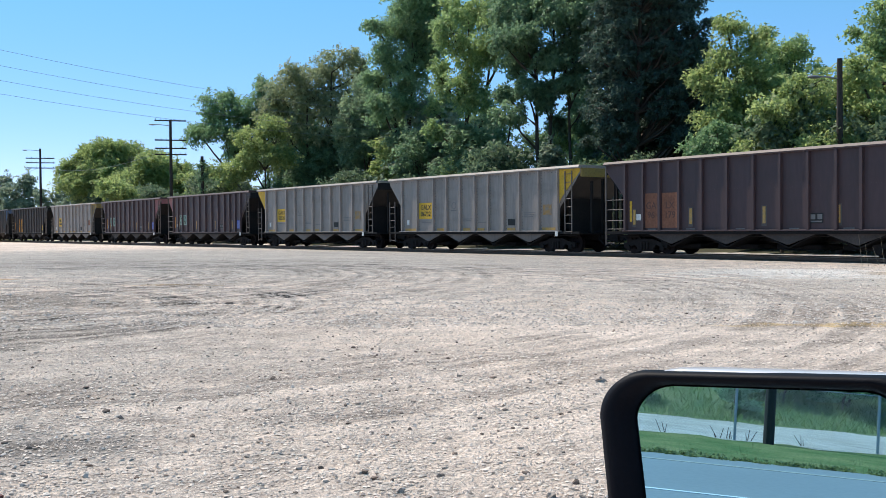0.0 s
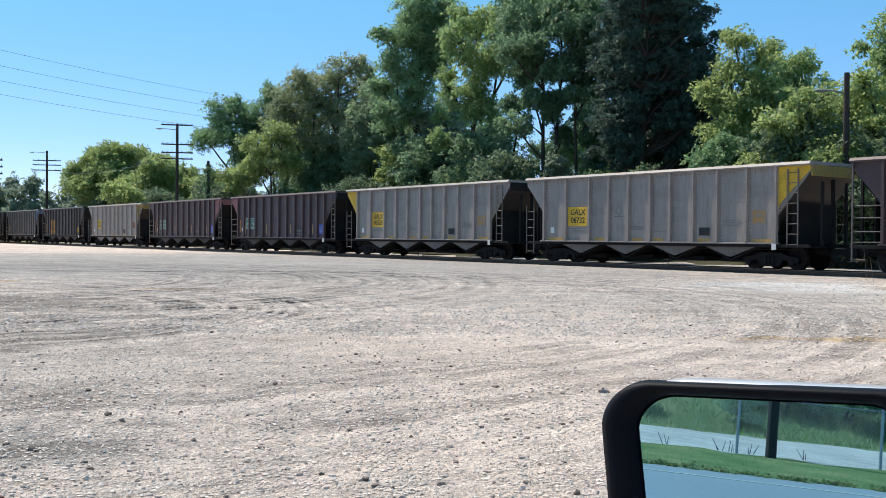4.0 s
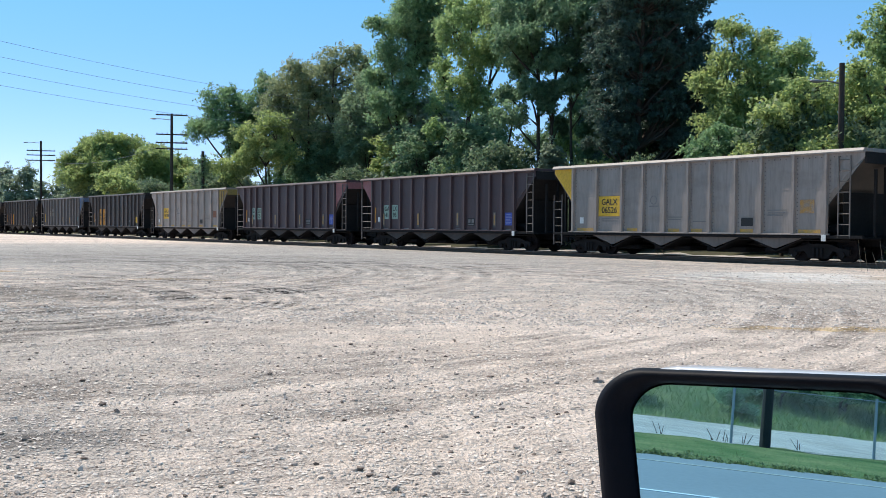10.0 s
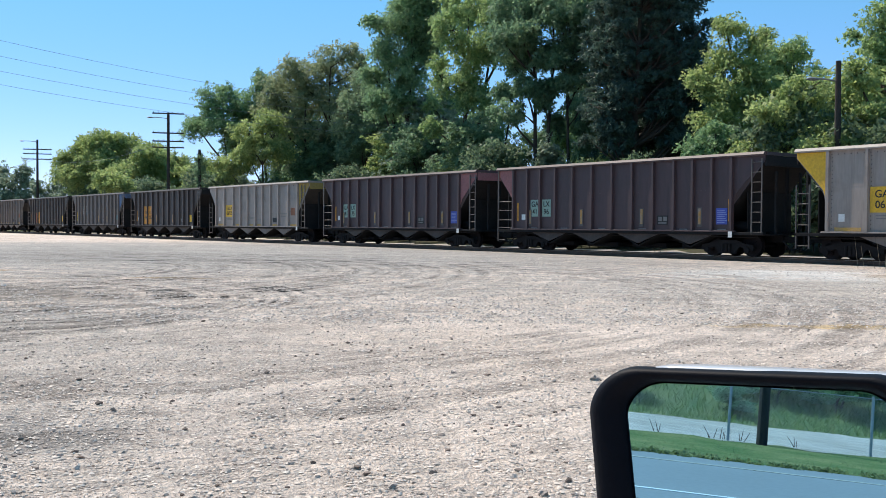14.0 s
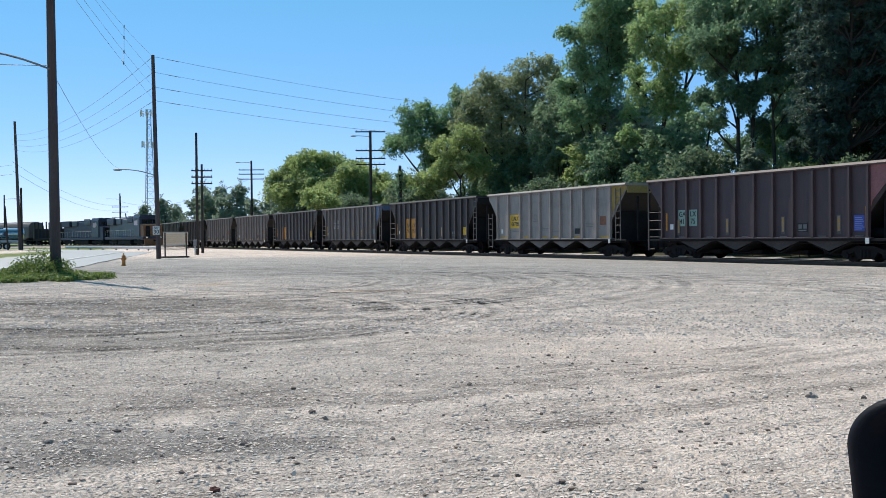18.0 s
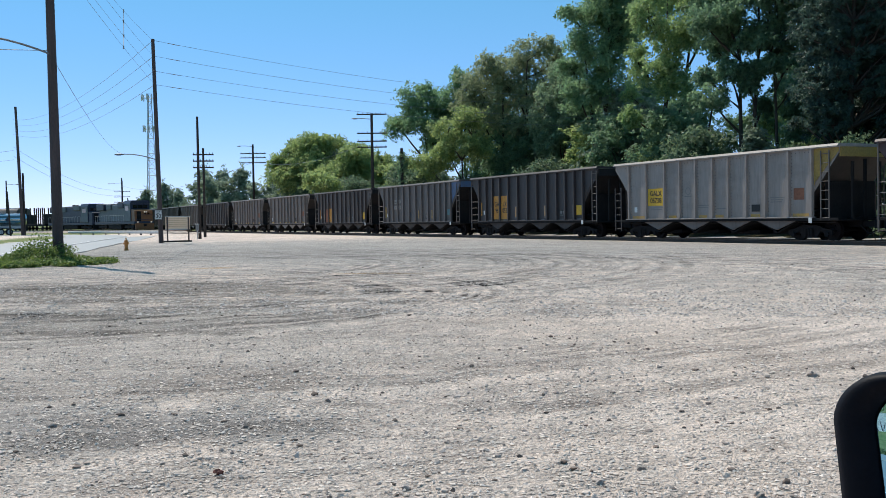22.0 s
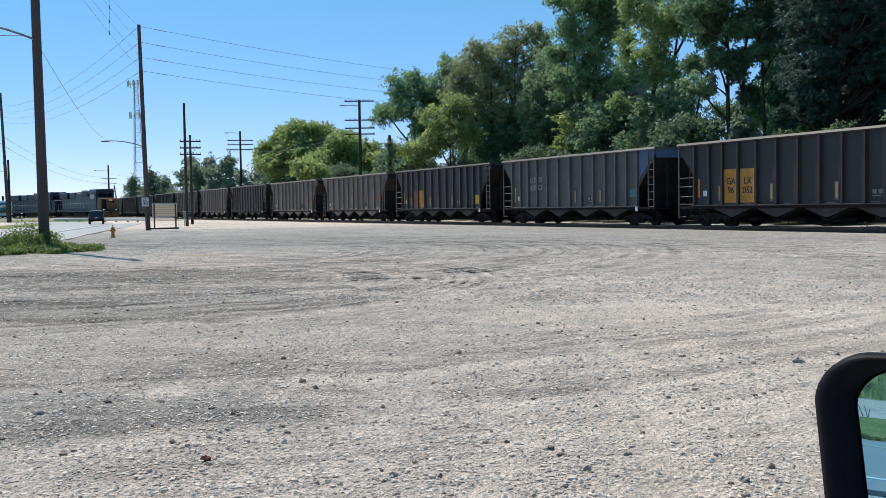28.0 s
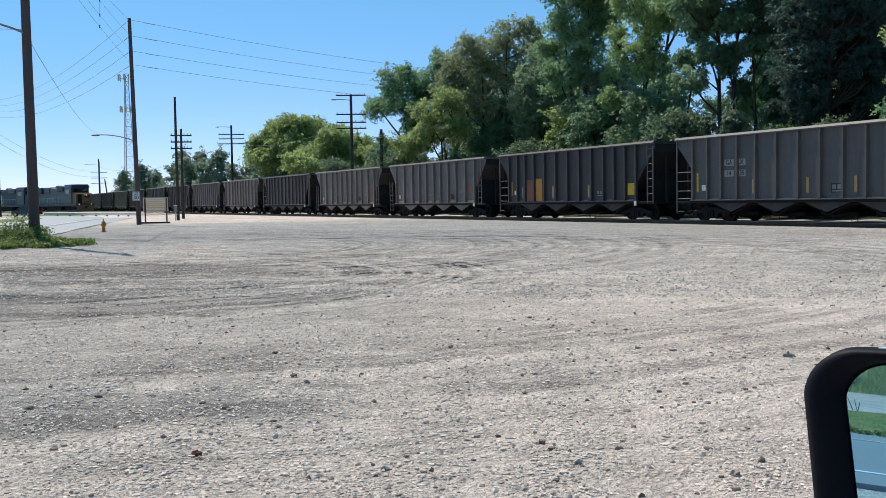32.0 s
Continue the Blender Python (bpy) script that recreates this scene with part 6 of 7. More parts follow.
def side_mirror():
    h = Vector((0.79441, -0.60738, 0))
    n = Vector((-0.60538, -0.79180, 0.08107))
    v = n.cross(h)
    m = Matrix((h, v, n)).transposed().to_4x4()
    m.translation = (0.141, 0.675, 1.181)
    t = thing("side_mirror", "black plastic car side mirror with a silver cap", "car mirror", m)

    def outline(left, right, top_l, top_r, bottom, rad, k=10, inset=0.0):
        """A rounded, slightly leaning outline, counter-clockwise from the upper right."""
        pts = []
        def corner(cx, cy, a0, rx, ry):
            for i in range(k + 1):
                a = radians(a0 + 90 * i / k)
                pts.append((cx + rx * math.cos(a), cy + ry * math.sin(a)))
        corner(right - rad, top_r - rad, 0, rad, rad)
        corner(left + rad * 1.25, top_l - rad * 1.1, 90, rad * 1.25, rad * 1.1)
        corner(left + 0.012 + rad * 1.6, bottom + rad * 1.6, 180, rad * 1.6, rad * 1.6)
        corner(right - rad * 1.6, bottom + rad * 1.6, 270, rad * 1.6, rad * 1.6)
        return pts

    bm = fresh()
    glass = outline(-0.0025, 0.172, 0.0115, 0.0188, -0.125, 0.024)
    poly(bm, [(x, y, -0.003) for x, y in glass], (0, 0, 0.003))
    part("mirror_glass", bm, MIRROR_TINT, t, "blue-tinted mirror glass")
    # housing: rings from the glass edge over the rim and back to the shell
    rings = [(outline(-0.0035, 0.173, 0.0125, 0.0198, -0.126, 0.024), -0.002),
             (outline(-0.004, 0.1735, 0.013, 0.0203, -0.1265, 0.024), 0.004),
             (outline(-0.0135, 0.178, 0.0155, 0.024, -0.131, 0.026), 0.0105),
             (outline(-0.0215, 0.183, 0.0182, 0.0268, -0.136, 0.028), 0.0115),
             (outline(-0.0270, 0.187, 0.0200, 0.0288, -0.140, 0.030), 0.008),
             (outline(-0.0290, 0.189, 0.0213, 0.030, -0.142, 0.031), 0.0),
             (outline(-0.025, 0.190, 0.020, 0.030, -0.142, 0.031), -0.02),
             (outline(-0.004, 0.188, 0.014, 0.026, -0.136, 0.034), -0.055),
             (outline(0.025, 0.180, 0.0, 0.015, -0.120, 0.034), -0.08)]
    bm = fresh()
    loops = [[bm.verts.new((x, y, z)) for x, y in o] for o, z in rings]
    for a, b in zip(loops[:-1], loops[1:]):
        for i in range(len(a)):
            j = (i + 1) % len(a)
            bm.faces.new((a[i], a[j], b[j], b[i]))
    bm.faces.new(loops[-1])
    bmesh.ops.recalc_face_normals(bm, faces=bm.faces)
    for f in bm.faces:
        f.smooth = True
    part("housing", bm, PLASTIC, t, "matt black mirror housing")
    # painted cap lying over the top of the shell
    bm = fresh()
    rows = []
    for i in range(13):
        x = 0.018 + (0.186 - 0.018) * i / 12
        top = 0.0216 + (0.0300 - 0.0216) * i / 12
        edge = 0.0015 * min(1, i / 1.2)
        rows.append([bm.verts.new((x, top + edge * 0.2, 0.003)), bm.verts.new((x, top + 0.0008 + edge * 0.6, -0.004)), bm.verts.new((x, top + 0.0014 + edge * 0.6, -0.022)), bm.verts.new((x, top - 0.004, -0.055)), bm.verts.new((x, top - 0.02, -0.078))])
    for a, b in zip(rows[:-1], rows[1:]):
        for i in range(4):
            bm.faces.new((a[i], b[i], b[i + 1], a[i + 1]))
    bmesh.ops.recalc_face_normals(bm, faces=bm.faces)
    for f in bm.faces:
        f.smooth = True
    cap = part("painted_cap", bm, CAP, t, "silver painted mirror cap")
    cap.modifiers.new("thick", "SOLIDIFY").thickness = 0.0015
    part("mirror_arm", box(fresh(), 0.17, -0.11, -0.07, 0.215, -0.05, -0.02, 0.012), PLASTIC, t)


side_mirror()


def parked_car():
    """The silver car that the mirror is bolted to: local x is its front, y its left; the driver's window is open."""
    t = thing("parked_car", "silver car with an open driver's window, standing on the lot", "car", pose(0, 0, 0, 0, 0, 42))
    L0, L1 = 0.20, -1.55

    def side(y, s):
        door = part("door", box(fresh(), -0.55, y - s * 0.08, 0.32, 0.62, y, 0.98, 0.03), CAP, t)
        part("handle", box(fresh(), -0.45, y, 0.84, -0.27, y + s * 0.03, 0.87, 0.008), CAP, door)
        part("rear_door", box(fresh(), -1.5, y - s * 0.08, 0.32, -0.56, y, 0.98, 0.03), CAP, t)
        part("front_wing", box(fresh(), 0.63, y - s * 0.12, 0.3, 2.2, y, 0.93, 0.05), CAP, t)
        part("rear_wing", box(fresh(), -2.5, y - s * 0.12, 0.3, -1.51, y, 0.98, 0.05), CAP, t)
        part("pillar", rod(fresh(), (0.95, y - s * 0.06, 0.95), (0.35, y - s * 0.22, 1.52), 0.035), CAP, t)
        part("rear_pillar", rod(fresh(), (-2.1, y - s * 0.06, 0.95), (-1.6, y - s * 0.22, 1.52), 0.05), CAP, t)
        part("door_seal", box(fresh(), -0.55, y - s * 0.07, 0.981, 0.62, y - s * 0.01, 1.0, 0.004), PLASTIC, t)

    side(L0, 1)
    side(L1, -1)
    part("roof", box(fresh(), -1.65, L1 + 0.2, 1.50, 0.4, L0 - 0.2, 1.56, 0.03), CAP, t)
    part("bonnet", box(fresh(), 0.95, L1 + 0.1, 0.86, 2.2, L0 - 0.1, 0.95, 0.04), CAP, t)
    part("front_bumper", box(fresh(), 2.15, L1 + 0.02, 0.28, 2.32, L0 - 0.02, 0.85, 0.06), CAP, t)
    part("boot", box(fresh(), -2.55, L1 + 0.1, 0.3, -2.2, L0 - 0.1, 0.98, 0.05), CAP, t)
    part("floor_pan", box(fresh(), -2.3, L1 + 0.1, 0.24, 2.1, L0 - 0.1, 0.31), PLASTIC, t)
    part("dashboard", box(fresh(), 0.6, L1 + 0.13, 0.6, 0.95, L0 - 0.13, 0.93, 0.04), PLASTIC, t)
    for x in (-1.55, 1.4):
        for y in (L0 - 0.13, L1 + 0.13):
            part("wheel", rod(fresh(), (x, y - 0.1, 0.32), (x, y + 0.1, 0.32), 0.32, n=24), mat("car_tyre", (0.015, 0.015, 0.016), 0.85), t)


parked_car()


# ---- the other train ----
NAVY = mat("navy_paint", (0.018, 0.026, 0.055), 0.5, 0, 0.2, 1.5, 20)
LGREY = mat("loco_grey_paint", (0.115, 0.125, 0.14), 0.55, 0, 0.2, 1.2, 12)
# yellow nose paint darkened: its shade is put into the colour
NOSE = mat("shaded_loco_yellow", (0.20, 0.082, 0.028), 0.5, 0, 0.2, 1.5, 12)
GLASS_DARK = mat("dark_glass", (0.01, 0.012, 0.014), 0.08)
LAMP = bpy.data.materials.new("headlight_glow")
LAMP.use_nodes = True
LAMP.node_tree.nodes["Principled BSDF"].inputs["Emission Color"].default_value = (1.0, 0.75, 0.45, 1)
LAMP.node_tree.nodes["Principled BSDF"].inputs["Emission Strength"].default_value = 0.5
ARC_START = Vector((-65.8, 128.1, 0.3))


def on_arc(s):
    """A place and heading (degrees from y, to the left) on the curving side track, s metres past the start."""
    n = 40
    p = ARC_START.copy()
    ds = s / n
    for i in range(n):
        k = (i + 0.5) * ds
        a = radians(-(39 + max(0, 0.27 * (k + 4))))
        p = p + Vector((math.sin(a), math.cos(a), 0)) * ds
    return p, 39 + max(0, 0.27 * (s + 4))


def locomotive(label, cab_first=True, grey=True):
    """Six-axle diesel. Local -x is its nose."""
    t = thing("locomotive", label, "locomotive", None, "locomotives")
    hood = LGREY if grey else NAVY
    part("underframe", box(fresh(), -10.6, -1.5, 1.05, 10.6, 1.5, 1.45, 0.03), NAVY, t)
    part("long_hood", box(fresh(), -5.4, -0.95, 1.45, 9.9, 0.95, 4.15, 0.12), hood, t)
    part("radiator", box(fresh(), 5.6, -1.45, 3.3, 9.7, 1.45, 4.35, 0.1), NAVY, t)
    part("roof_strip", box(fresh(), -5.4, -0.8, 4.15, 5.6, 0.8, 4.35, 0.08), NAVY, t)
    cab = part("cab", box(fresh(), -8.6, -1.5, 1.45, -5.5, 1.5, 4.15, 0.1), LGREY, t)
    part("cab_door", box(fresh(), -6.1, -1.53, 1.5, -5.55, -1.5, 3.7, 0.01), NAVY, cab)
    part("cab_roof", poly(fresh(), [(-8.8, -1.58, 4.1), (-8.8, -1.3, 4.62), (-8.8, 1.3, 4.62), (-8.8, 1.58, 4.1)], (3.4, 0, 0)), NAVY, cab)
    for y in (-1.1, -0.36, 0.38):
        part("window", box(fresh(), -8.69, y, 3.4, -8.665, y + 0.66, 3.92), GLASS_DARK, cab)
    for s in (-1, 1):
        part("window", box(fresh(), -7.9, s * 1.49, 3.1, -6.2, s * 1.52, 3.8), GLASS_DARK, cab)
    nose = part("nose", poly(fresh(), [(-10.3, 0, 1.0), (-10.25, 0, 3.1), (-8.6, 0, 3.3), (-8.6, 0, 1.0)], (0, 2.7, 0)), NOSE if grey else NAVY, t, "", pose(0, -1.35, 0))
    for z in (1.7, 2.4):
        part("nose_seam", box(fresh(), -10.33, 0.15, z, -10.27, 2.55, z + 0.05), NAVY, nose)
    part("nose_door", box(fresh(), -10.33, 1.75, 1.2, -10.275, 2.4, 2.95), BLACK, nose)
    part("nose_face", box(fresh(), -8.66, -1.45, 1.5, -8.61, 1.45, 4.08), NAVY, t)
    for y in (0.5, 0.95):
        part("number_board", box(fresh(), -10.32, y, 2.55, -10.24, y + 0.3, 2.75), GLASS_DARK, nose)
    for y in (0.95, 1.2):
        part("headlight", rod(fresh(), (-10.26, y, 2.85), (-10.16, y, 2.85), 0.09, n=12), LAMP, nose)
    part("pilot", box(fresh(), -10.8, -1.4, 0.25, -10.6, 1.4, 1.15, 0.03), NOSE if grey else BLACK, t)
    for x in (-5.0, -2.2, 0.6, 3.4, 6.2, 9.0):
        part("step_light", box(fresh(), x, -1.535, 1.32, x + 0.5, -1.522, 1.42), PALE_LETTER, t)
    part("dynamic_brake", box(fresh(), -4.2, -1.25, 3.55, -1.4, 1.25, 4.42, 0.1), NAVY if grey else LGREY, t)
    part("air_intake", box(fresh(), 2.6, -1.15, 3.4, 5.2, 1.15, 4.3, 0.08), LGREY, t)
    for y in (-1.0, 1.0):
        part("ditch_light", rod(fresh(), (-10.84, y, 1.35), (-10.6, y, 1.35), 0.075, n=12), LAMP, t)
    part("fuel_tank", box(fresh(), -3.6, -1.4, 0.3, 3.2, 1.4, 1.05, 0.15), BLACK, t)
    for x in (-7.1, 7.1):
        bog = part("bogie", box(fresh(), x - 2.4, -1.2, 0.45, x + 2.4, 1.2, 0.95, 0.08), BLACK, t)
        me = cached(("loco_wheelset", STEEL), lambda b: rod(rod(b, (0, -0.8, 0), (0, -0.66, 0), 0.5, n=20), (0, 0.66, 0), (0, 0.8, 0), 0.5, n=20))
        for dx in (-1.75, 0, 1.75):
            part("wheelset", me, None, bog, "", pose(x + dx, 0, 0.68))
    bm = fresh()
    for y in (-1.45, 1.45):
        rod(bm, (-5.3, y, 2.45), (10.4, y, 2.45), 0.02, n=5)
        for i in range(13):
            rod(bm, (-5.2 + i * 1.3, y, 1.45), (-5.2 + i * 1.3, y, 2.45), 0.018, n=5)
    part("handrail", bm, GALV, t)
    for i in range(14):
        x = -4.9 + i * 1.02
        part("louvre", box(fresh(), x, -0.99, 1.62 + 0.5 * (i % 2), x + 0.16 + 0.2 * (i % 3 == 0), -0.951, 3.55), NAVY if i % 3 else BLACK, t)
    part("hood_stripe", box(fresh(), -5.3, -0.975, 1.5, 9.8, -0.952, 1.66), LGREY if not grey else NAVY, t)
    for i in range(5):
        part("hood_door", box(fresh(), -4.9 + i * 2.0, -0.985, 1.8, -3.2 + i * 2.0, -0.955, 3.7), NAVY if (i % 2 == 0) == grey else hood, t)
    for i in range(9):
        x = -4.6 + i * 1.15
        part("grille", box(fresh(), x, -1.0, 2.9 + 0.2 * (i % 3), x + 0.34, -0.986, 3.75), NAVY, t)
    part("side_skirt", box(fresh(), -10.4, -1.52, 0.98, 10.4, -1.49, 1.3), BLACK, t)
    part("air_tank", rod(fresh(), (-2.8, -1.3, 1.2), (2.4, -1.3, 1.2), 0.22, n=10), BLACK, t)
    part("exhaust", box(fresh(), 0.2, -0.35, 4.35, 1.4, 0.35, 4.6, 0.05), BLACK, t)
    for s in (-1, 1):
        part("coupler", box(fresh(), s * 10.5, -0.12, 0.75, s * 11.3, 0.12, 1.0, 0.03), BLACK, t)
    return t


def stake_car():
    t = thing("stake_car", "dark flat rail car with tall upright stakes", "rail car")
    part("deck", box(fresh(), -5.4, -1.4, 0.95, 5.4, 1.4, 1.35, 0.03), BLACK, t)
    for x in (-5.1, 5.1):
        part("bulkhead", box(fresh(), x - 0.15, -1.4, 1.35, x + 0.15, 1.4, 3.2), PAINT["dark"], t)
    me = cached(("stake", DARKWOOD), lambda b: box(b, -0.11, -0.1, 1.35, 0.11, 0.1, 4.4, 0.02))
    for i in range(6):
        for y in (-1.35, 1.35):
            part("stake", me, None, t, "", pose(-4.5 + i * 1.8, y, 0))
    for x in (-3.8, 3.8):
        bogie_parts(t, x)
    return t


def covered_hopper():
    t = thing("covered_hopper", "dull beige covered hopper car with rounded sides", "rail car")
    sec = []
    for i in range(13):
        a = math.pi * i / 12
        sec.append((-8, -1.55 * math.copysign(abs(math.cos(a)) ** 0.45, math.cos(a)), 1.5 + 3.0 * math.sin(a) ** 0.5))
    part("body", poly(fresh(), sec, (16, 0, 0)), PAINT["tan"], t)
    for x in (-4.8, 0, 4.8):
        part("hopper_bay", poly(fresh(), [(x - 1.8, -1.2, 1.5), (x - 0.4, -1.2, 0.5), (x + 0.4, -1.2, 0.5), (x + 1.8, -1.2, 1.5)], (0, 2.4, 0)), PAINT["tan"], t)
    part("roof_walk", box(fresh(), -8, -0.4, 4.5, 8, 0.4, 4.6), GALV, t)
    part("end_frame", box(box(fresh(), -9, -1.4, 0.95, 9, 1.4, 1.15), -8.9, -0.1, 1.1, -8.7, 0.1, 4.3), BLACK, t)
    for x in (-6.8, 6.8):
        bogie_parts(t, x)
    return t


LOCO_TRAIN = [(locomotive("navy and grey diesel locomotive with a yellow nose"), 11.0),
              (locomotive("second navy and grey diesel locomotive coupled behind", grey=False), 33.6)]
LOCO_TRAIN.append((stake_car(), 51.0))
for k in range(3):
    LOCO_TRAIN.append((covered_hopper(), 66.2 + 18.8 * k))


def side_track():
    t = thing("railway_track", "curving rusty side track beyond the road", "railway track", None, "", "structure")
    pts = [on_arc(s) for s in range(-12, 150, 6)]
    for off in (-0.72, 0.72):
        bm = fresh()
        prev = None
        for p, a in pts:
            q = p + Vector((math.cos(radians(-a)), -math.sin(radians(-a)), 0)) * off
            q.z = 0.42
            if prev is not None:
                rod(bm, prev, q, 0.07, n=4)
            prev = q
        part("rail", bm, STEEL, t)
    bm = fresh()
    prev = None
    for p, a in pts:
        nrm = Vector((math.cos(radians(-a)), -math.sin(radians(-a)), 0))
        bed = 0.05 if prev is None else 0.4
        row = [bm.verts.new((*(p + nrm * o)[:2], z)) for o, z in ((-2.6, 0.0), (-1.6, bed), (1.6, bed), (2.6, 0.0))]
        if prev:
            for i in range(3):
                bm.faces.new((prev[i], row[i], row[i + 1], prev[i + 1]))
        prev = row
    bmesh.ops.recalc_face_normals(bm, faces=bm.faces)
    part("ballast", bm, BALLAST, t)


side_track()


# ---- road vehicles ----
TANK = mat("polished_tank", (0.62, 0.66, 0.70), 0.25, 0.9, 0.08, 1, 12)
TYRE = mat("tyre_rubber", (0.015, 0.015, 0.016), 0.85)
TEAL = mat("teal_stripe", (0.03, 0.16, 0.24), 0.4)
SUV_PAINT = mat("dark_blue_car_paint", (0.012, 0.016, 0.028), 0.25, 0.0, 0.06, 2, 30)
RED_LENS = mat("red_lens", (0.35, 0.012, 0.012), 0.3)


def wheel(parent, x, y, r, w, sub=True):
    me = cached(("tyre", TYRE, r, w), lambda b: rod(b, (0, -w / 2, 0), (0, w / 2, 0), r, n=20))
    wh = part("wheel", me, None, parent, "", pose(x, y, r))
    part("rim", cached(("rim", GALV, r, w), lambda b: rod(b, (0, -w / 2 - 0.01, 0), (0, w / 2 + 0.01, 0), r * 0.6, n=16)), None, wh)
    return wh


def tanker_trailer():
    p = Vector((-98.2, 131.0, 0.0))
    t = thing("tanker_truck", "polished tank trailer with teal stripes, parked beyond the road", "truck", pose(p.x, p.y, ground_height(p.x, p.y), 0, 0, 38))
    prof = [(-6.4, 0.2), (-6.3, 0.75), (-6.0, 0.92), (7.6, 0.92), (7.9, 0.75), (8.0, 0.2)]
    bm = fresh()
    loops = []
    for x, r in prof:
        loops.append([bm.verts.new((x, math.cos(a) * r, 2.35 + math.sin(a) * r)) for a in (2 * math.pi * i / 28 for i in range(28))])
    for a, b in zip(loops[:-1], loops[1:]):
        for i in range(28):
            bm.faces.new((a[i], a[(i + 1) % 28], b[(i + 1) % 28], b[i]))
    bm.faces.new(loops[0])
    bm.faces.new(loops[-1])
    bmesh.ops.recalc_face_normals(bm, faces=bm.faces)
    for f in bm.faces:
        f.smooth = True
    part("tank", bm, TANK, t)
    for z0, z1 in ((2.62, 2.9), (1.95, 2.2)):
        part("stripe", box(fresh(), -6.0, -0.955, z0, 7.5, -0.80, z1), TEAL, t)
    part("badge", poly(fresh(), [(4.9, -0.98, 2.35), (5.25, -0.98, 2.75), (5.6, -0.98, 2.35), (5.25, -0.98, 1.95)], (0, 0.03, 0)), NAVY, t)
    part("chassis", box(fresh(), -6.2, -0.5, 1.0, 7.6, 0.5, 1.45), GALV, t)
    part("side_cabinet", box(fresh(), 0.5, -1.15, 0.7, 2.6, -0.75, 1.4, 0.03), TANK, t)
    part("walkway", box(fresh(), -5, -0.35, 3.24, 5, 0.35, 3.34), GALV, t)
    for x in (4.3, 5.45, -4.6, -5.7):
        for y in (-1.05, 1.05):
            wheel(t, x, y, 0.5, 0.3)
    part("mudguard", box(fresh(), 3.7, -1.25, 1.02, 6.1, -0.85, 1.08), BLACK, t)
    return t


tanker_trailer()


def suv():
    """A dark sport utility car; local x is its front."""
    t = thing("suv", "dark blue sport utility car driving off along the road", "car")
    sec = [(-2.4, 0, 0.5), (-2.42, 0, 1.0), (-2.3, 0, 1.75), (-2.1, 0, 1.84), (0.1, 0, 1.86), (0.45, 0, 1.78), (1.15, 0, 1.14), (2.2, 0, 1.02), (2.36, 0, 0.85), (2.38, 0, 0.5), (2.0, 0, 0.36), (-2.2, 0, 0.38)]
    bm = fresh()
    poly(bm, [(x, -0.92, z) for x, y, z in sec], (0, 1.84, 0))
    for v in bm.verts:
        if v.co.z > 1.1:
            v.co.y *= 1 - 0.16 * (v.co.z - 1.1) / 0.75
    bmesh.ops.bevel(bm, geom=list(bm.edges), offset=0.05, segments=2, affect="EDGES")
    part("body", bm, SUV_PAINT, t)
    part("rear_window", poly(fresh(), [(-2.395, -0.72, 1.2), (-2.395, 0.72, 1.2), (-2.325, 0.66, 1.68), (-2.325, -0.66, 1.68)], (-0.03, 0, 0)), GLASS_DARK, t)
    for s in (-1, 1):
        part("side_window", poly(fresh(), [(-2.05, s * 0.905, 1.2), (0.75, s * 0.905, 1.2), (0.25, s * 0.825, 1.7), (-2.0, s * 0.825, 1.7)], (0, s * 0.015, 0)), GLASS_DARK, t)
        part("tail_light", box(fresh(), -2.45, s * 0.9 - 0.1, 1.0, -2.36, s * 0.9 + (0.02 if s > 0 else 0.0) + 0.0, 1.45, 0.01), RED_LENS, t)
        part("door_mirror", box(fresh(), 0.75, s * 1.0 - 0.1, 1.15, 0.95, s * 1.0 + 0.1, 1.3, 0.03), SUV_PAINT, t)
    part("bumper", box(fresh(), -2.52, -0.9, 0.48, -2.35, 0.9, 0.72, 0.04), BLACK, t)
    part("number_plate_bar", box(fresh(), -2.535, -0.2, 0.78, -2.42, 0.2, 0.9), PALE_LETTER, t)
    part("roof_rack", box(box(fresh(), -1.9, -0.66, 1.9, 0.0, -0.62, 1.94), -1.9, 0.62, 1.9, 0.0, 0.66, 1.94), BLACK, t)
    for x in (-1.4, 1.45):
        for y in (-0.82, 0.82):
            SUV_WHEELS.append(wheel(t, x * 0.85, y * 0.8, 0.31, 0.2))
    for c in t.children:
        if not c.name.startswith("wheel"):
            c.data.transform(Matrix.Diagonal((0.85, 0.8, 0.76, 1)))
    return t


SUV_WHEELS = []
SUV = suv()


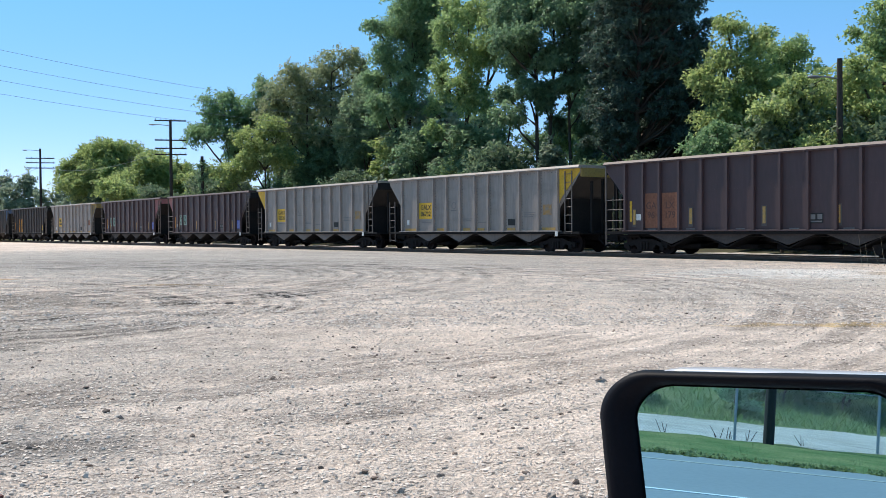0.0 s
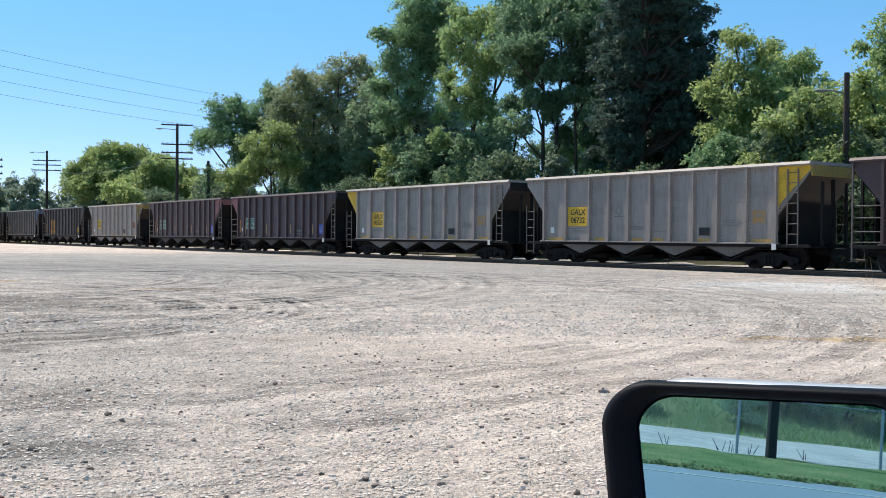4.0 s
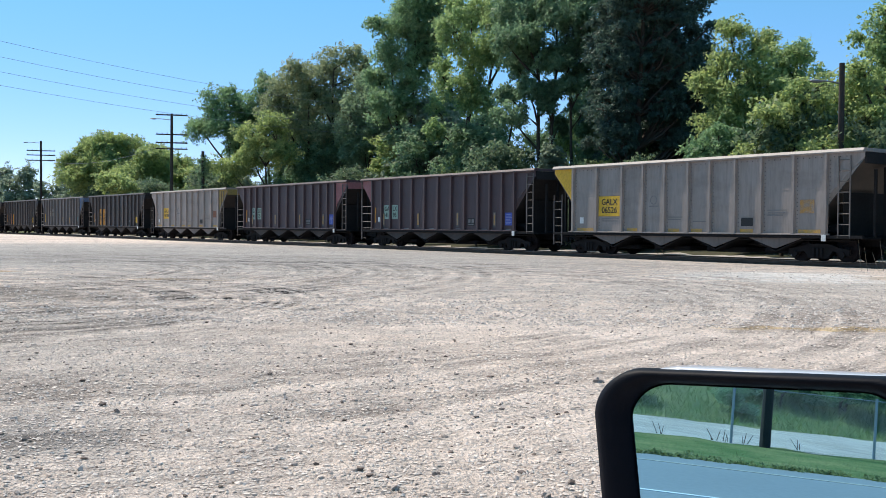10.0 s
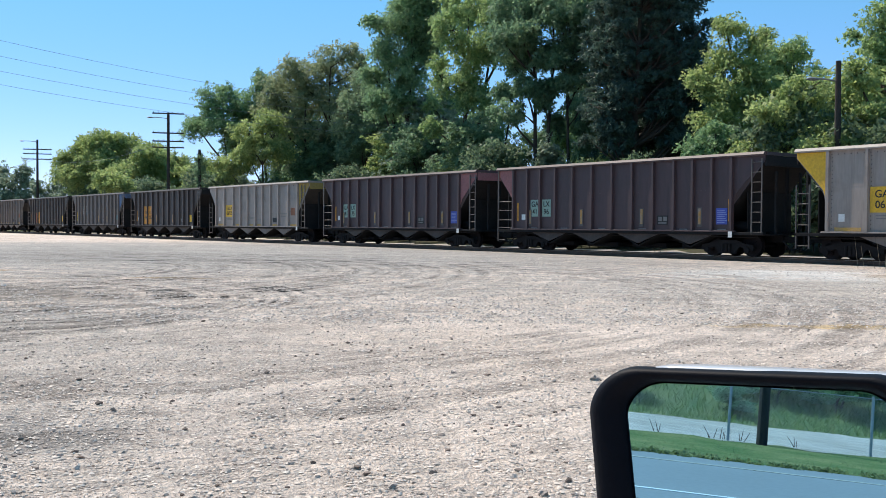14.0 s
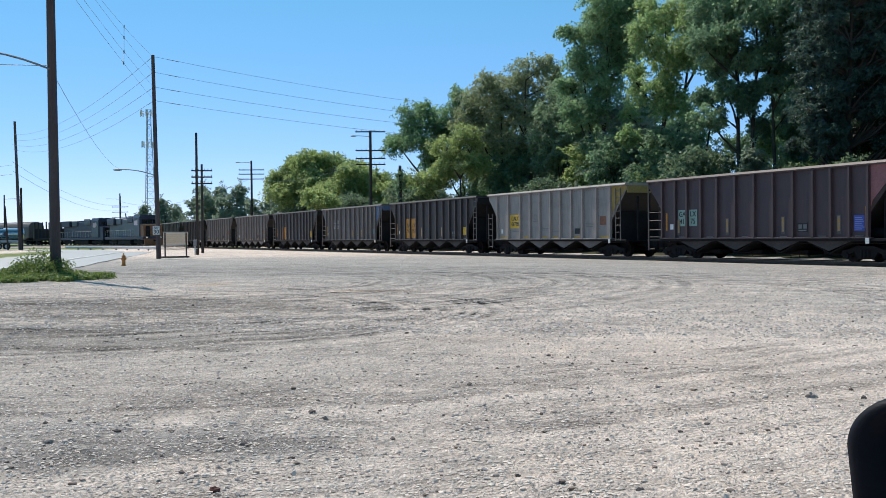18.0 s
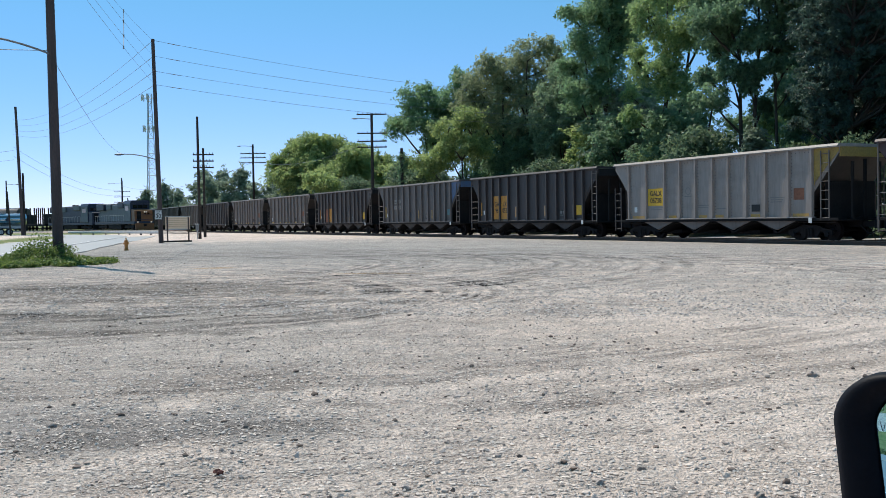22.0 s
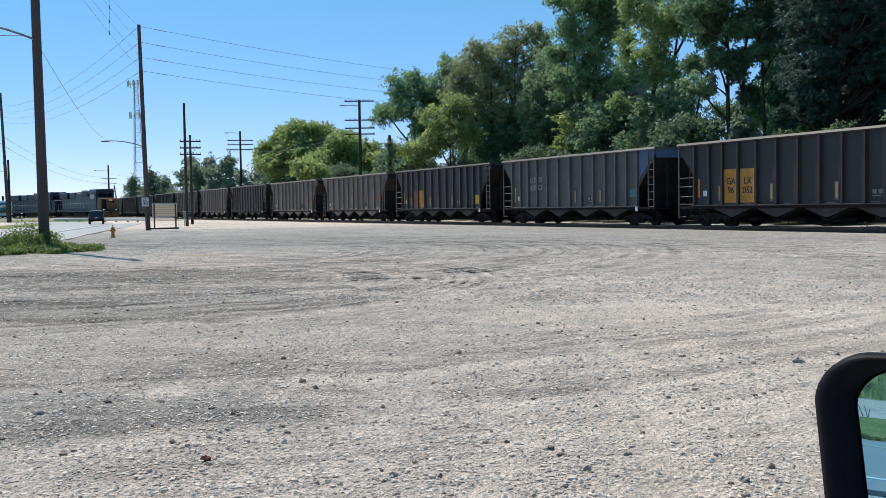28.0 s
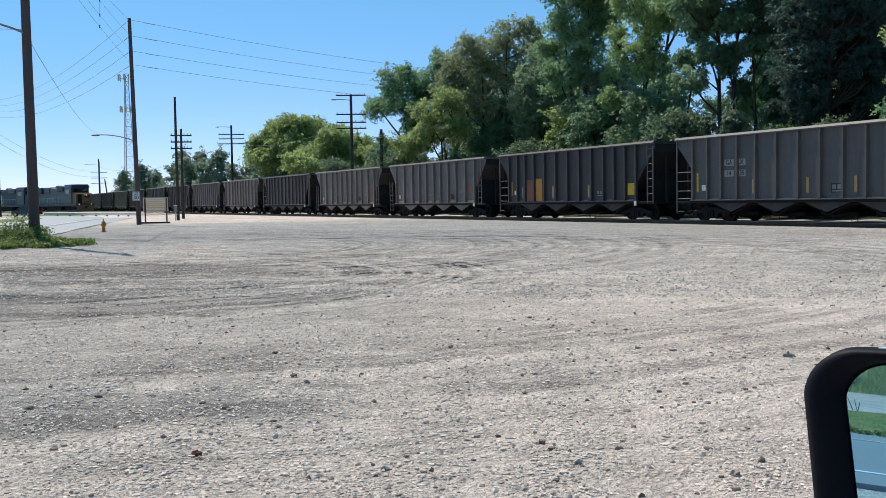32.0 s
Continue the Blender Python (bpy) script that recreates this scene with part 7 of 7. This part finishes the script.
# ---- what moves ----
TRAVEL = [(0, 0.03), (1, 2.72), (2, 5.44), (3, 8.08), (3.5, 9.44), (5.5, 15.41), (6, 16.90), (7, 19.92), (8, 22.94), (9, 25.91), (10, 28.87), (11, 31.90), (12, 34.96), (13, 37.98), (14, 41.10), (14.5, 42.65), (16.5, 48.91), (17.5, 51.87), (18.5, 55.10), (19, 56.69), (20, 60.03), (21, 63.50), (22, 66.95), (23, 70.47), (24, 74.03), (25, 77.61), (25.5, 79.42), (27.5, 87.12), (28, 89.05), (29, 93.02), (29.5, 95.03), (31, 101.35), (32, 105.80)]
SUV_WAY = [(0, -260, 11.4), (19, 8, 11.4), (22, 40, 11.4), (23, 49.6, 11.0), (23.5, 54.6, 10.7), (24, 60, 10.4), (24.5, 65.8, 10.1), (25, 71.6, 9.9), (25.5, 78.4, 10.2), (27.5, 104, 11.0), (28, 109.6, 11.3), (28.5, 114.6, 11.9), (29, 119.4, 12.8), (29.5, 124, 13.9), (30, 128, 15.1), (30.5, 131.4, 16.5), (31, 134, 18.0), (31.5, 136.0, 19.7), (32, 137.6, 21.6)]
LOCO_S = [(0, -14), (12, -8), (16, 0.5), (18.5, 4.4), (20, 7.1), (21.5, 9.4), (23, 11.8), (25, 15.8), (27.5, 20.6), (30, 25.5), (32, 29.3)]


def between(rows, t):
    for (t0, v0), (t1, v1) in zip(rows[:-1], rows[1:]):
        if t <= t1:
            return v0 + (v1 - v0) * (t - t0) / (t1 - t0)
    return rows[-1][1]


def rolling(rows, radius, most=1.35):
    """Times and angles of a rolling wheel, less than a quarter turn apart."""
    out, last = [(0.0, 0.0)], rows[0][1]
    base = last
    for i in range(1, 961):
        t = i / 30
        if t > 32:
            break
        d = between(rows, t)
        nxt = between(rows, min(32, t + 1 / 30))
        if abs(nxt - last) / radius > most or i == 960:
            out.append((t, (d - base) / radius))
            last = d
    return out


def motions():
    for k, car in CARS.items():
        walk(car, [(t, car_place(k, s)) for t, s in TRAVEL])
    turns = rolling(TRAVEL, 0.42)
    for w in WHEELS:
        p = w.matrix_basis.translation.copy()
        walk(w, [(t, pose(p.x, p.y, p.z, 0, math.degrees(a) % 360)) for t, a in turns])
    for ob, back in LOCO_TRAIN:
        rows = []
        for t, s in LOCO_S:
            p, a = on_arc(s + back)
            rows.append((t, pose(p.x, p.y, 0.31, 0, 0, 90 + a)))
        walk(ob, rows)
    rows = []
    for i, (t, a, w) in enumerate(SUV_WAY):
        p, before, after = on_road(a, w), SUV_WAY[max(0, i - 1)], SUV_WAY[min(len(SUV_WAY) - 1, i + 1)]
        d = on_road(*after[1:]) - on_road(*before[1:])
        rows.append((t, pose(p.x, p.y, 0.055, 0, 0, math.degrees(math.atan2(d.y, d.x)))))
    walk(SUV, rows)


motions()
